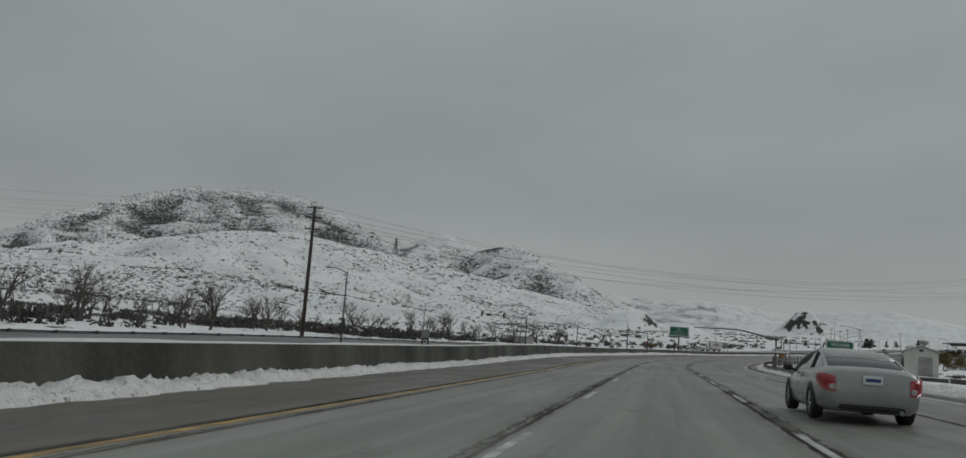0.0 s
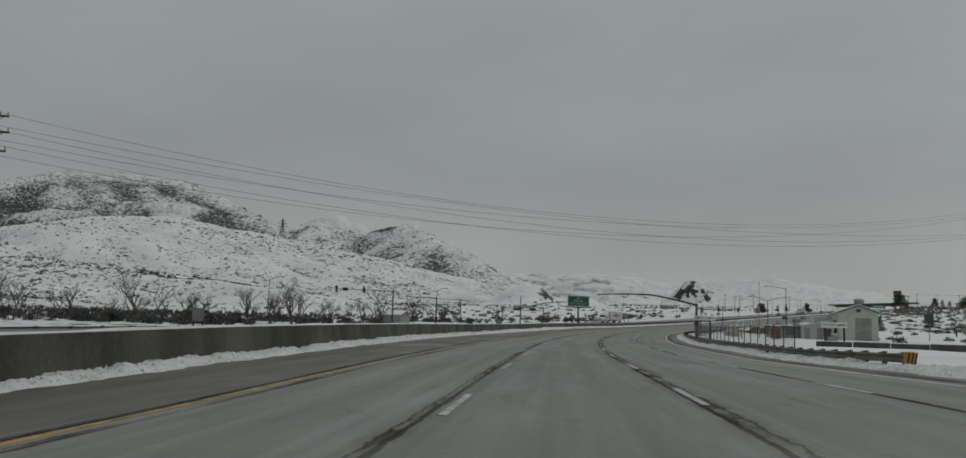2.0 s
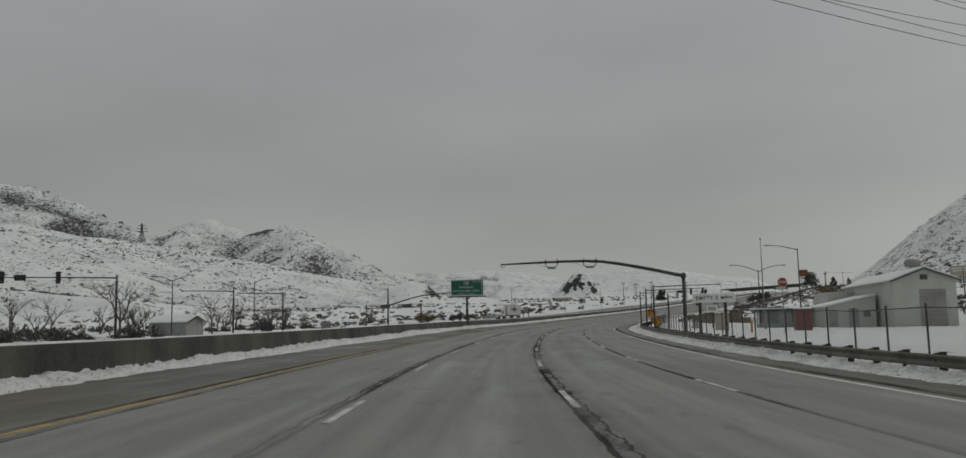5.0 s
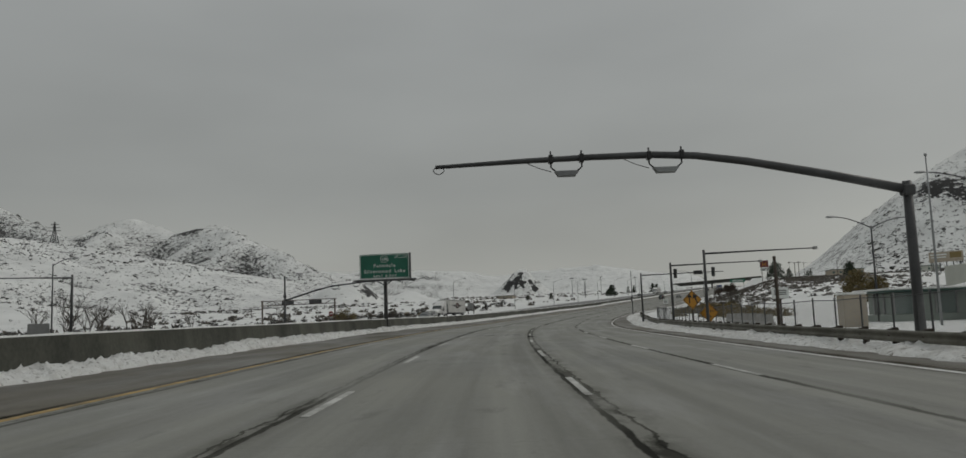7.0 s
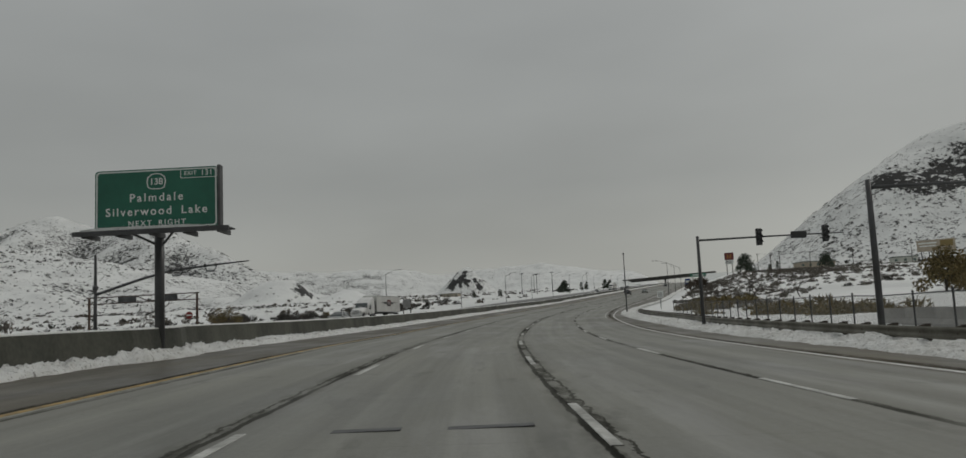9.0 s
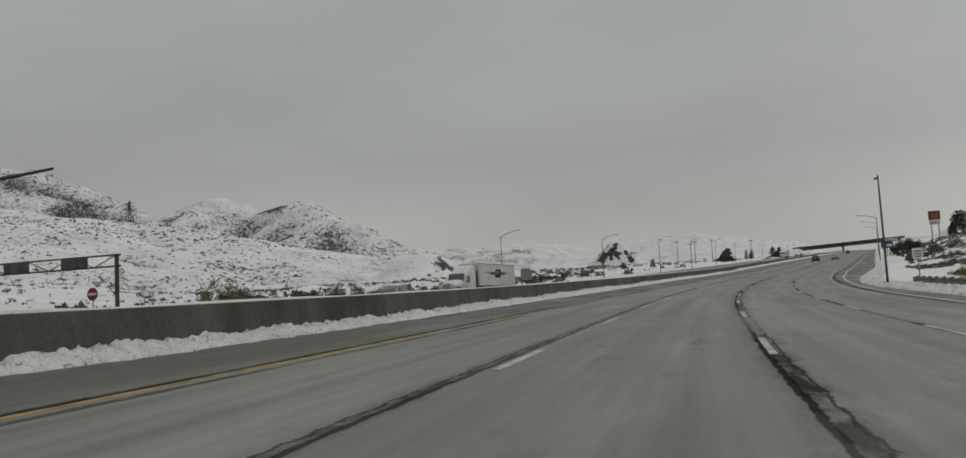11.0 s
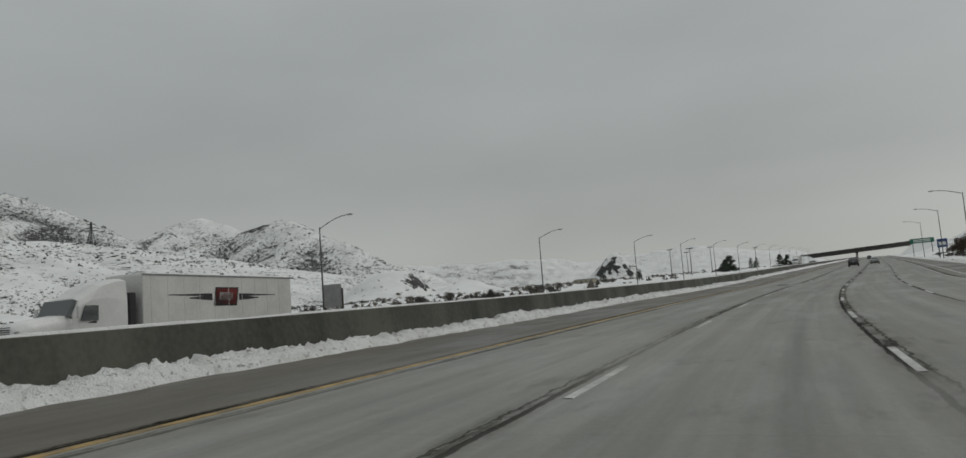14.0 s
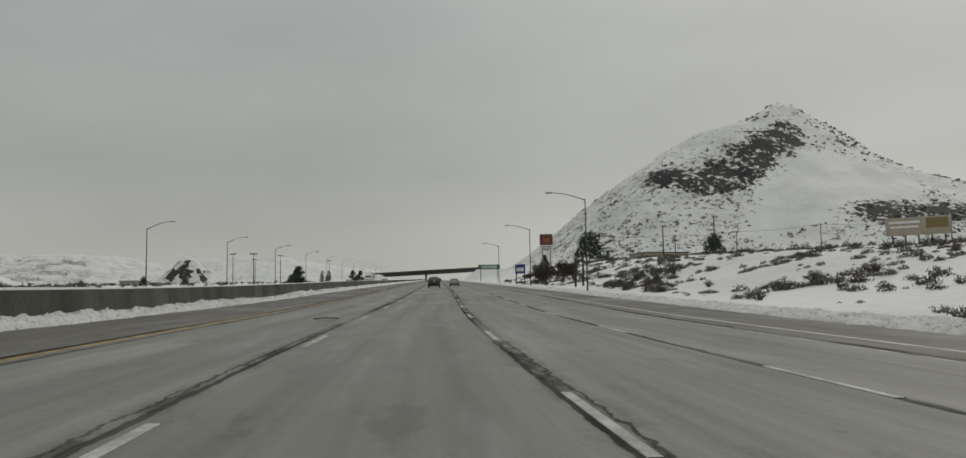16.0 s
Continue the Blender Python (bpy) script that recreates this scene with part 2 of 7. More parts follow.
def hill_material():
    """Snow on desert hills: low brush, bare patches and steep dark rock showing through."""
    m = bpy.data.materials.new("snowy_hillside")
    n, l, p = nodes_of(m)
    vec = n.new("ShaderNodeTexCoord").outputs["Object"]
    geo = n.new("ShaderNodeNewGeometry")
    nz = n.new("ShaderNodeSeparateXYZ")
    l.new(geo.outputs["Normal"], nz.inputs[0])
    place = n.new("ShaderNodeSeparateXYZ")
    l.new(vec, place.inputs[0])
    region = noise_node(n, l, vec, 0.007, 4.0, 0.62)
    cluster = noise_node(n, l, vec, 0.022, 4.0, 0.65)
    brush = noise_node(n, l, vec, 0.17, 4.0, 0.7)
    speck = noise_node(n, l, vec, 0.5, 4.0, 0.7)
    v = calc(n, l, "ADD", calc(n, l, "MULTIPLY", brush, 1.0), calc(n, l, "MULTIPLY", speck, 0.9))
    v = calc(n, l, "SUBTRACT", v, 0.45)
    v = calc(n, l, "ADD", v, calc(n, l, "MULTIPLY", calc(n, l, "SUBTRACT", region, 0.5), 0.15))
    v = calc(n, l, "ADD", v, calc(n, l, "MULTIPLY", calc(n, l, "SUBTRACT", cluster, 0.5), 0.29))
    steep = rng(n, l, nz.outputs[2], 0.97, 0.70, 0.0, 0.035)
    v = calc(n, l, "ADD", v, steep)
    # darker in hollows: gully brush, and the relief's shade painted with it
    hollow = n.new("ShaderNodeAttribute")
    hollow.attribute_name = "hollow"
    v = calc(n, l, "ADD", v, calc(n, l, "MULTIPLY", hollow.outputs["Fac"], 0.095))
    # the high western mountain is stony, the peaks less so; the foothills hold the snow
    north = rng(n, l, place.outputs[1], 1380, 1500)
    west = calc(n, l, "MAXIMUM", rng(n, l, place.outputs[0], -830, -960), calc(n, l, "MULTIPLY", north, rng(n, l, place.outputs[0], -720, -840)))
    back = calc(n, l, "MULTIPLY", north, rng(n, l, place.outputs[0], -840, -560, 0.0, 1.0))
    back = calc(n, l, "MULTIPLY", back, rng(n, l, place.outputs[0], -150, -260))
    foot = calc(n, l, "MULTIPLY", rng(n, l, place.outputs[0], -110, -200), calc(n, l, "SUBTRACT", 1.0, calc(n, l, "MAXIMUM", west, north)))
    v = calc(n, l, "ADD", v, calc(n, l, "SUBTRACT", calc(n, l, "ADD", calc(n, l, "MULTIPLY", west, 0.105), calc(n, l, "MULTIPLY", back, 0.055)), calc(n, l, "MULTIPLY", foot, 0.03)))
    # the eastern mountain keeps its snow but for single bushes
    bare_east = rng(n, l, place.outputs[0], 440, 540)
    v = calc(n, l, "SUBTRACT", v, calc(n, l, "MULTIPLY", bare_east, 0.055))
    valley_floor = calc(n, l, "MULTIPLY", rng(n, l, place.outputs[0], -30, 20), rng(n, l, place.outputs[1], 720, 640))
    v = calc(n, l, "SUBTRACT", v, calc(n, l, "MULTIPLY", valley_floor, 0.16))
    # snow lies unbroken on gentle ground and on the two knolls
    gentle = calc(n, l, "MULTIPLY", rng(n, l, nz.outputs[2], 0.93, 0.992), calc(n, l, "MULTIPLY", rng(n, l, place.outputs[1], 270, 420), rng(n, l, place.outputs[0], -480, -330)))
    v = calc(n, l, "SUBTRACT", v, calc(n, l, "MULTIPLY", gentle, 0.09))
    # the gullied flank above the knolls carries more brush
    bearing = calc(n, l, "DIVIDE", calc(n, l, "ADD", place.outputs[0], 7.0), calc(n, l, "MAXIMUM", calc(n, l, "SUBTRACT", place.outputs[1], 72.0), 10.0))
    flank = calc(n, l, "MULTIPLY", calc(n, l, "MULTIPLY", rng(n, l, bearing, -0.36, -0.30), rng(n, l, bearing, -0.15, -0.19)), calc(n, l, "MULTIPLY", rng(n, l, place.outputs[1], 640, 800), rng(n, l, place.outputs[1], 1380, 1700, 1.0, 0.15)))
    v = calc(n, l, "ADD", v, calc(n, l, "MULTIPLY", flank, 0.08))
    # brush mask thinned far off, to put the haze's paleness into the colour
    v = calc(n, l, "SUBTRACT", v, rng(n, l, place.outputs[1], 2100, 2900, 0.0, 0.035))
    for cx, cy, wide, deep in CLEAN:
        d = n.new("ShaderNodeVectorMath")
        d.operation = "SUBTRACT"
        d.inputs[1].default_value = (cx, cy, 0)
        l.new(vec, d.inputs[0])
        q = n.new("ShaderNodeVectorMath")
        q.operation = "MULTIPLY"
        q.inputs[1].default_value = (1 / wide, 1 / deep, 0)
        l.new(d.outputs[0], q.inputs[0])
        e = n.new("ShaderNodeVectorMath")
        e.operation = "LENGTH"
        l.new(q.outputs[0], e.inputs[0])
        v = calc(n, l, "SUBTRACT", v, rng(n, l, e.outputs["Value"], 1.3, 1.0, 0.0, 0.3))
    mask = rng(n, l, v, 0.605, 0.64)
    soft = rng(n, l, noise_node(n, l, vec, 0.03, 5.0, 0.6), 0.4, 0.7)
    # crags: bands of exposed rock round two summits
    rock = None
    for cx, cy, cz, sx, sy, sz in CRAGS:
        d = n.new("ShaderNodeVectorMath")
        d.operation = "SUBTRACT"
        d.inputs[1].default_value = (cx, cy, cz)
        l.new(vec, d.inputs[0])
        q = n.new("ShaderNodeVectorMath")
        q.operation = "MULTIPLY"
        q.inputs[1].default_value = (1 / sx, 1 / sy, 1 / sz)
        l.new(d.outputs[0], q.inputs[0])
        e = n.new("ShaderNodeVectorMath")
        e.operation = "LENGTH"
        l.new(q.outputs[0], e.inputs[0])
        k = rng(n, l, e.outputs["Value"], 0.45, 1.2, 0.185, 0.0)
        rock = k if rock is None else calc(n, l, "MAXIMUM", rock, k)
    near_rock = calc(n, l, "ADD", calc(n, l, "MULTIPLY", noise_node(n, l, vec, 0.05, 5.0, 0.7), 0.4), calc(n, l, "MULTIPLY", noise_node(n, l, vec, 0.2, 5.0, 0.7), 0.6))
    far_rock = noise_node(n, l, vec, 0.021, 3.0, 0.55, (1.7, 1.0, 0.7))
    away = rng(n, l, place.outputs[1], 2000, 2400)
    broken = calc(n, l, "ADD", calc(n, l, "MULTIPLY", near_rock, calc(n, l, "SUBTRACT", 1.0, away)), calc(n, l, "MULTIPLY", far_rock, away))
    crag = rng(n, l, calc(n, l, "ADD", broken, calc(n, l, "MULTIPLY", rock, rng(n, l, away, 0.0, 1.0, 1.0, 0.72))), 0.605, 0.625)
    crag = calc(n, l, "MULTIPLY", crag, rng(n, l, rock, 0.01, 0.05))
    snow = blend(n, l, soft, (0.75, 0.76, 0.745), (0.59, 0.60, 0.59))
    col = blend(n, l, calc(n, l, "MULTIPLY", mask, 0.97), snow, blend(n, l, speck, (0.012, 0.0122, 0.0122), (0.042, 0.042, 0.041)))
    col = blend(n, l, crag, col, blend(n, l, speck, (0.008, 0.0082, 0.0082), (0.034, 0.034, 0.033)))
    l.new(col, p.inputs["Base Color"])
    p.inputs["Roughness"].default_value = 0.8
    relief(n, l, p, calc(n, l, "ADD", brush, calc(n, l, "ADD", mask, crag)), 0.5, 1.2)
    return m


def leaf_material(name, a, b):
    m = bpy.data.materials.new(name)
    n, l, p = nodes_of(m)
    g = n.new("ShaderNodeNewGeometry")
    l.new(blend(n, l, g.outputs["Random Per Island"], a, b), p.inputs["Base Color"])
    p.inputs["Roughness"].default_value = 0.85
    return m


def glass_material(name, tint=(0.05, 0.06, 0.06)):
    m = bpy.data.materials.new(name)
    n, l, p = nodes_of(m)
    p.inputs["Base Color"].default_value = (*tint, 1)
    p.inputs["Roughness"].default_value = 0.08
    p.inputs["Coat Weight"].default_value = 0.6
    return m


def mesh_wire_material():
    """Woven fence wire: mostly holes."""
    m = bpy.data.materials.new("chain_link")
    n, l, p = nodes_of(m)
    p.inputs["Base Color"].default_value = (0.28, 0.29, 0.29, 1)
    p.inputs["Metallic"].default_value, p.inputs["Roughness"].default_value = 0.6, 0.5
    uv = n.new("ShaderNodeUVMap").outputs[0]
    sep = n.new("ShaderNodeSeparateXYZ")
    l.new(uv, sep.inputs[0])
    best = None
    for op in ("ADD", "SUBTRACT"):
        d = calc(n, l, "FRACT", calc(n, l, "MULTIPLY", calc(n, l, op, sep.outputs[0], sep.outputs[1]), 9.0))
        k = calc(n, l, "GREATER_THAN", d, 0.87)
        best = k if best is None else calc(n, l, "MAXIMUM", best, k)
    l.new(best, p.inputs["Alpha"])
    return m


CLEAN = [(44, 270, 15, 27), (560, 850, 60, 40), (-132, 855, 51, 75), (-77, 880, 35, 50), (478, 824, 32, 22), (522, 832, 34, 26)]
CRAGS = [(-107, 868, 33, 13, 40, 9), (437, 916, 115, 22, 45, 15), (447, 905, 108, 22, 45, 15), (470, 897, 110, 22, 45, 22), (492, 904, 121, 24, 45, 22), (518, 906, 136, 24, 45, 24), (545, 916, 152, 24, 45, 22), (566, 922, 160, 22, 45, 18), (584, 932, 172, 18, 45, 14),
         (638, 920, 159, 7, 20, 7), (-598, 1790, 205, 42, 70, 16), (152, 3540, 160, 120, 120, 48), (560, 795, 74, 50, 45, 14), (600, 780, 73, 50, 45, 12)]
M = {}
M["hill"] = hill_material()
M["snow"] = snow_material("ploughed_snow", 0.5)
M["snow_grit"] = snow_material("gritty_ploughed_snow", 0.75)
M["snow_clean"] = snow_material("fresh_snow", 0.08)
M["lane"] = pavement_material("worn_concrete_lanes", (0.262, 0.262, 0.231), (0.130, 0.130, 0.113),
                              [(-1.96, 0.16, 0.64), (2.33, 0.23, 0.82), (5.92, 0.08, 0.65), (-5.6, 0.13, 0.5)], 0.42, 0.34)
M["shoulder"] = pavement_material("damp_asphalt_shoulder", (0.112, 0.098, 0.068), (0.046, 0.040, 0.028),
                                  [(-6.12, 0.10, 0.8), (9.75, 0.2, 0.5)], 0.30, 0.12)
M["far_lane"] = pavement_material("wet_asphalt_lanes", (0.13, 0.13, 0.125), (0.075, 0.075, 0.07), [], 0.34, 0.6)
M["white_paint"] = material("worn_white_road_paint", (0.54, 0.54, 0.51), (0.24, 0.24, 0.22), 0.55, scale=1.2, fine=14.0)
M["edge_paint"] = material("white_road_paint", (0.68, 0.68, 0.66), (0.46, 0.46, 0.44), 0.5, scale=0.8, fine=10.0)
M["yellow_paint"] = material("worn_yellow_road_paint", (0.42, 0.265, 0.055), (0.15, 0.115, 0.055), 0.6, scale=1.6, fine=22.0)
M["barrier"] = material("stained_barrier_concrete", (0.078, 0.079, 0.060), (0.026, 0.028, 0.021), 0.75, scale=0.42, fine=7.0, bump=0.2, stretch=(1, 1, 0.35))
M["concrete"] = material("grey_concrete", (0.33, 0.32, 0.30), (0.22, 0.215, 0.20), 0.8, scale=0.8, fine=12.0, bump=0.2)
# on the overpass span this tone also carries the shade
M["dark_concrete"] = material("wet_and_shaded_concrete", (0.075, 0.074, 0.066), (0.045, 0.044, 0.04), 0.7, scale=0.8, fine=12.0, bump=0.2)
M["galv"] = material("galvanised_steel", (0.30, 0.31, 0.31), (0.20, 0.205, 0.21), 0.5, 0.55, scale=1.5, fine=18.0)
M["rail_steel"] = material("dull_weathered_rail_steel", (0.150, 0.145, 0.115), (0.085, 0.080, 0.060), 0.6, 0.25, scale=0.9, fine=12.0)
M["dark_galv"] = material("weathered_dark_steel", (0.09, 0.092, 0.093), (0.055, 0.056, 0.057), 0.55, 0.35, scale=1.5, fine=18.0)
M["mast"] = material("dull_grey_mast_steel", (0.075, 0.076, 0.077), (0.05, 0.051, 0.052), 0.5, 0.3, scale=1.0, fine=14.0)
M["pole_wood"] = material("creosoted_pole_wood", (0.075, 0.058, 0.045), (0.035, 0.028, 0.022), 0.85, scale=2.0, fine=24.0, bump=0.3, stretch=(6, 6, 0.4))
M["bark"] = material("bare_grey_bark", (0.105, 0.093, 0.080), (0.05, 0.044, 0.038), 0.9, scale=4.0, fine=30.0)
M["sign_green"] = material("green_sign_sheeting", (0.012, 0.135, 0.085), (0.009, 0.105, 0.066), 0.4, scale=0.7, fine=5.0)
M["sign_white"] = material("white_sign_sheeting", (0.74, 0.76, 0.74), (0.62, 0.64, 0.62), 0.45, scale=1.5, fine=9.0)
M["sign_yellow"] = material("amber_warning_sheeting", (0.50, 0.235, 0.02), (0.40, 0.185, 0.016), 0.45, scale=1.5, fine=9.0)
M["sign_red"] = material("red_sign_face", (0.25, 0.022, 0.017), (0.19, 0.018, 0.015), 0.45, scale=1.5, fine=9.0)
M["sign_blue"] = material("blue_sign_face", (0.018, 0.05, 0.20), (0.015, 0.04, 0.15), 0.45, scale=1.5, fine=9.0)
M["sign_back"] = material("bare_aluminium_sign_back", (0.33, 0.33, 0.32), (0.25, 0.25, 0.245), 0.5, 0.3, scale=1.5, fine=9.0)
M["black"] = material("black_plastic", (0.018, 0.018, 0.018), (0.012, 0.012, 0.012), 0.45, scale=2.0, fine=20.0)
M["rubber"] = material("tyre_rubber", (0.022, 0.022, 0.022), (0.015, 0.015, 0.015), 0.8, scale=4.0, fine=30.0)
M["silver_paint"] = material("dusty_silver_car_paint", (0.34, 0.35, 0.335), (0.28, 0.29, 0.28), 0.32, 0.35, scale=1.0, fine=25.0, coat=0.4)
M["black_paint"] = material("black_car_paint", (0.014, 0.015, 0.017), (0.02, 0.02, 0.022), 0.3, scale=1.0, fine=25.0, coat=0.5)
M["white_paint_car"] = material("white_vehicle_paint", (0.72, 0.72, 0.70), (0.58, 0.58, 0.56), 0.4, scale=0.5, fine=9.0, coat=0.2)
M["trailer"] = material("white_trailer_panel", (0.66, 0.66, 0.63), (0.52, 0.515, 0.49), 0.45, scale=0.35, fine=6.0)
M["glass"] = glass_material("dark_vehicle_glass")
M["pane"] = glass_material("greenish_window_glass", (0.10, 0.14, 0.13))
M["red_lens"] = material("red_lamp_lens", (0.50, 0.02, 0.02), (0.38, 0.015, 0.015), 0.15, scale=4.0, fine=30.0, coat=0.6)
M["rim"] = material("alloy_rim", (0.45, 0.45, 0.46), (0.30, 0.30, 0.31), 0.3, 0.9, scale=4.0, fine=30.0)
M["wall"] = material("pale_metal_siding", (0.50, 0.51, 0.46), (0.42, 0.43, 0.385), 0.6, scale=0.5, fine=8.0)
M["brown"] = material("brown_painted_wood", (0.09, 0.055, 0.038), (0.06, 0.04, 0.028), 0.8, scale=1.5, fine=12.0)
M["booth_green"] = material("grey_green_booth_paint", (0.30, 0.345, 0.30), (0.23, 0.27, 0.235), 0.6, scale=0.8, fine=10.0)
M["maroon"] = material("faded_maroon_paint", (0.15, 0.035, 0.032), (0.10, 0.028, 0.026), 0.6, scale=1.5, fine=12.0)
M["tan_wall"] = material("tan_stucco", (0.40, 0.35, 0.28), (0.32, 0.28, 0.22), 0.85, scale=0.6, fine=8.0)
M["roof_green"] = material("dark_green_trim", (0.03, 0.07, 0.055), (0.02, 0.05, 0.04), 0.5, scale=1.0, fine=10.0)
M["conifer"] = leaf_material("dark_conifer_needles", (0.018, 0.03, 0.018), (0.05, 0.065, 0.042))
M["brush"] = leaf_material("dry_grey_brush", (0.026, 0.026, 0.023), (0.085, 0.08, 0.07))
M["dry_brush"] = leaf_material("dry_brown_brush", (0.045, 0.04, 0.033), (0.16, 0.14, 0.115))
M["olive"] = leaf_material("dry_olive_leaves", (0.085, 0.072, 0.03), (0.22, 0.165, 0.07))
M["twigs"] = leaf_material("bare_tan_twigs", (0.055, 0.047, 0.038), (0.19, 0.165, 0.135))
M["brown_leaf"] = leaf_material("dead_brown_leaves", (0.030, 0.022, 0.016), (0.10, 0.072, 0.050))
M["fence_wire"] = mesh_wire_material()
M["bulb"] = material("frosted_lamp_lens", (0.42, 0.42, 0.40), (0.36, 0.36, 0.34), 0.3, scale=4.0, fine=20.0)


# ---- building helpers ----
def part(name, bm, mat, parent=None, label="", smooth=False):
    """Links a bmesh as one mesh object under a thing or a part."""
    me = bpy.data.meshes.new(name)
    bmesh.ops.recalc_face_normals(bm, faces=bm.faces)
    bm.to_mesh(me)
    bm.free()
    me.materials.append(M[mat])
    if smooth:
        me.shade_smooth()
    ob = new(name, me)
    ob.parent = parent
    if label:
        ob["label"] = label
    return ob


def thing(name, label, category, m=None, group="", kind=""):
    ob = new(name)
    ob.empty_display_size = 0.2
    if m is not None:
        ob.matrix_basis = m
    return tagged(ob, label, category, group, kind)


def box(bm, c, s, bevel=0.0, m=None):
    """A box of size s round c."""
    mm = Matrix.Translation(c) @ Matrix.Diagonal((*s, 1))
    vs = bmesh.ops.create_cube(bm, size=1, matrix=(m or Matrix()) @ mm)["verts"]
    if bevel:
        es = list({e for v in vs for e in v.link_edges})
        bmesh.ops.bevel(bm, geom=es, offset=bevel, segments=1, affect="EDGES")
    return bm


def tube(bm, pts, radii, n=8, cap=True):
    """A round bar along a line of points."""
    pts = [Vector(p) for p in pts]
    radii = [radii] * len(pts) if isinstance(radii, (int, float)) else radii
    rings, side = [], None
    for k, p in enumerate(pts):
        d = (pts[min(k + 1, len(pts) - 1)] - pts[max(k - 1, 0)]).normalized()
        if side is None:
            side = d.cross(Vector((0, 0, 1)))
            side = side.normalized() if side.length > 1e-3 else Vector((1, 0, 0))
        side = (side - d * side.dot(d)).normalized()
        up = side.cross(d)
        rings.append([bm.verts.new(p + (side * math.cos(a) + up * math.sin(a)) * radii[k]) for a in [2 * math.pi * j / n for j in range(n)]])
    for a, b in zip(rings, rings[1:]):
        for j in range(n):
            bm.faces.new((a[j], a[(j + 1) % n], b[(j + 1) % n], b[j]))
    if cap:
        bm.faces.new(rings[0][::-1])
        bm.faces.new(rings[-1])
    return bm


def slab(bm, outline, depth, m=None):
    """A flat piece: an outline in x and z, thickened along y."""
    f = [bm.verts.new((m or Matrix()) @ Vector((x, 0, z))) for x, z in outline]
    b = [bm.verts.new((m or Matrix()) @ Vector((x, depth, z))) for x, z in outline]
    bm.faces.new(f)
    bm.faces.new(b[::-1])
    for k in range(len(f)):
        bm.faces.new((f[k], b[k], b[(k + 1) % len(f)], f[(k + 1) % len(f)]))
    return bm


def rounded(w, h, r, cx=0.0, cz=0.0, n=3):
    out = []
    for sx, sz, a0 in ((1, 1, 0), (-1, 1, 90), (-1, -1, 180), (1, -1, 270)):
        for k in range(n + 1):
            a = radians(a0 + 90 * k / n)
            out.append((cx + sx * (w / 2 - r) + r * math.cos(a), cz + sz * (h / 2 - r) + r * math.sin(a)))
    return out


def lettering(text, size, mat, parent, place, bold=0.012, name="lettering", tall=0.004, spread=1.0):
    """Raised letters facing -y, centred on place."""
    cu = bpy.data.curves.new(name, "FONT")
    cu.body, cu.size, cu.align_x, cu.align_y = text, size, "CENTER", "CENTER"
    cu.extrude, cu.offset, cu.space_character = tall / 2, bold * size, spread
    ob = new("lettering_source", cu)
    me = bpy.data.meshes.new_from_object(ob.evaluated_get(bpy.context.evaluated_depsgraph_get()))
    bpy.data.objects.remove(ob)
    bpy.data.curves.remove(cu)
    me.transform(pose(0, 0, 0, 90, 0, 0))
    me.materials.clear()
    me.materials.append(M[mat])
    t = new(name, me)
    t.parent = parent
    t.location = place
    return t


# ---- the road's line ----
KNOTS = np.array([
    (2.91, -29.74, 0.08),
    (1.44, -14.82, 0.08),
    (-0.07, 0.11, 0.09),
    (-1.72, 15.01, 0.11),
    (-3.38, 29.92, 0.13),
    (-5.03, 44.83, 0.13),
    (-6.66, 59.74, 0.12),
    (-8.18, 74.67, 0.08),
    (-9.49, 89.61, 0.11),
    (-10.53, 104.58, 0.12),
    (-11.27, 119.57, 0.17),
    (-11.50, 134.57, 0.27),
    (-11.38, 149.57, 0.39),
    (-11.05, 164.58, 0.54),
    (-10.40, 179.56, 0.67),
    (-9.45, 194.54, 0.81),
    (-8.05, 209.47, 0.95),
    (-6.13, 224.35, 1.08),
    (-3.84, 239.18, 1.28),
    (-1.32, 253.97, 1.52),
    (1.53, 268.70, 1.79),
    (4.79, 283.35, 2.10),
    (8.41, 297.91, 2.46),
    (12.35, 312.40, 2.84),
    (16.71, 326.76, 3.29),
    (21.36, 341.03, 3.74),
    (26.21, 355.23, 4.20),
    (34.55, 378.80, 5.12),
    (46.13, 411.83, 6.50),
    (78.84, 506.33, 10.28),
    (144.28, 695.32, 17.78),
    (268.62, 1054.40, 32.03)
])


def curve_through(k, step=1.0):
    u = np.r_[0, np.cumsum(np.linalg.norm(np.diff(k[:, :2], axis=0), axis=1))]
    m = np.gradient(k, u, axis=0)
    q = np.arange(0, u[-1], step)
    i = np.clip(np.searchsorted(u, q, side="right") - 1, 0, len(u) - 2)
    h, t = (u[i + 1] - u[i])[:, None], ((q - u[i]) / (u[i + 1] - u[i]))[:, None]
    return q - 30.0, (2*t**3 - 3*t**2 + 1) * k[i] + (t**3 - 2*t**2 + t) * h * m[i] + (-2*t**3 + 3*t**2) * k[i + 1] + (t**3 - t**2) * h * m[i + 1]


RS, RC = curve_through(KNOTS)
RT = np.gradient(RC[:, :2], axis=0)
RT /= np.linalg.norm(RT, axis=1, keepdims=True)
RN = np.stack([RT[:, 1], -RT[:, 0]], 1)
S_END = float(RS[-1]) - 2


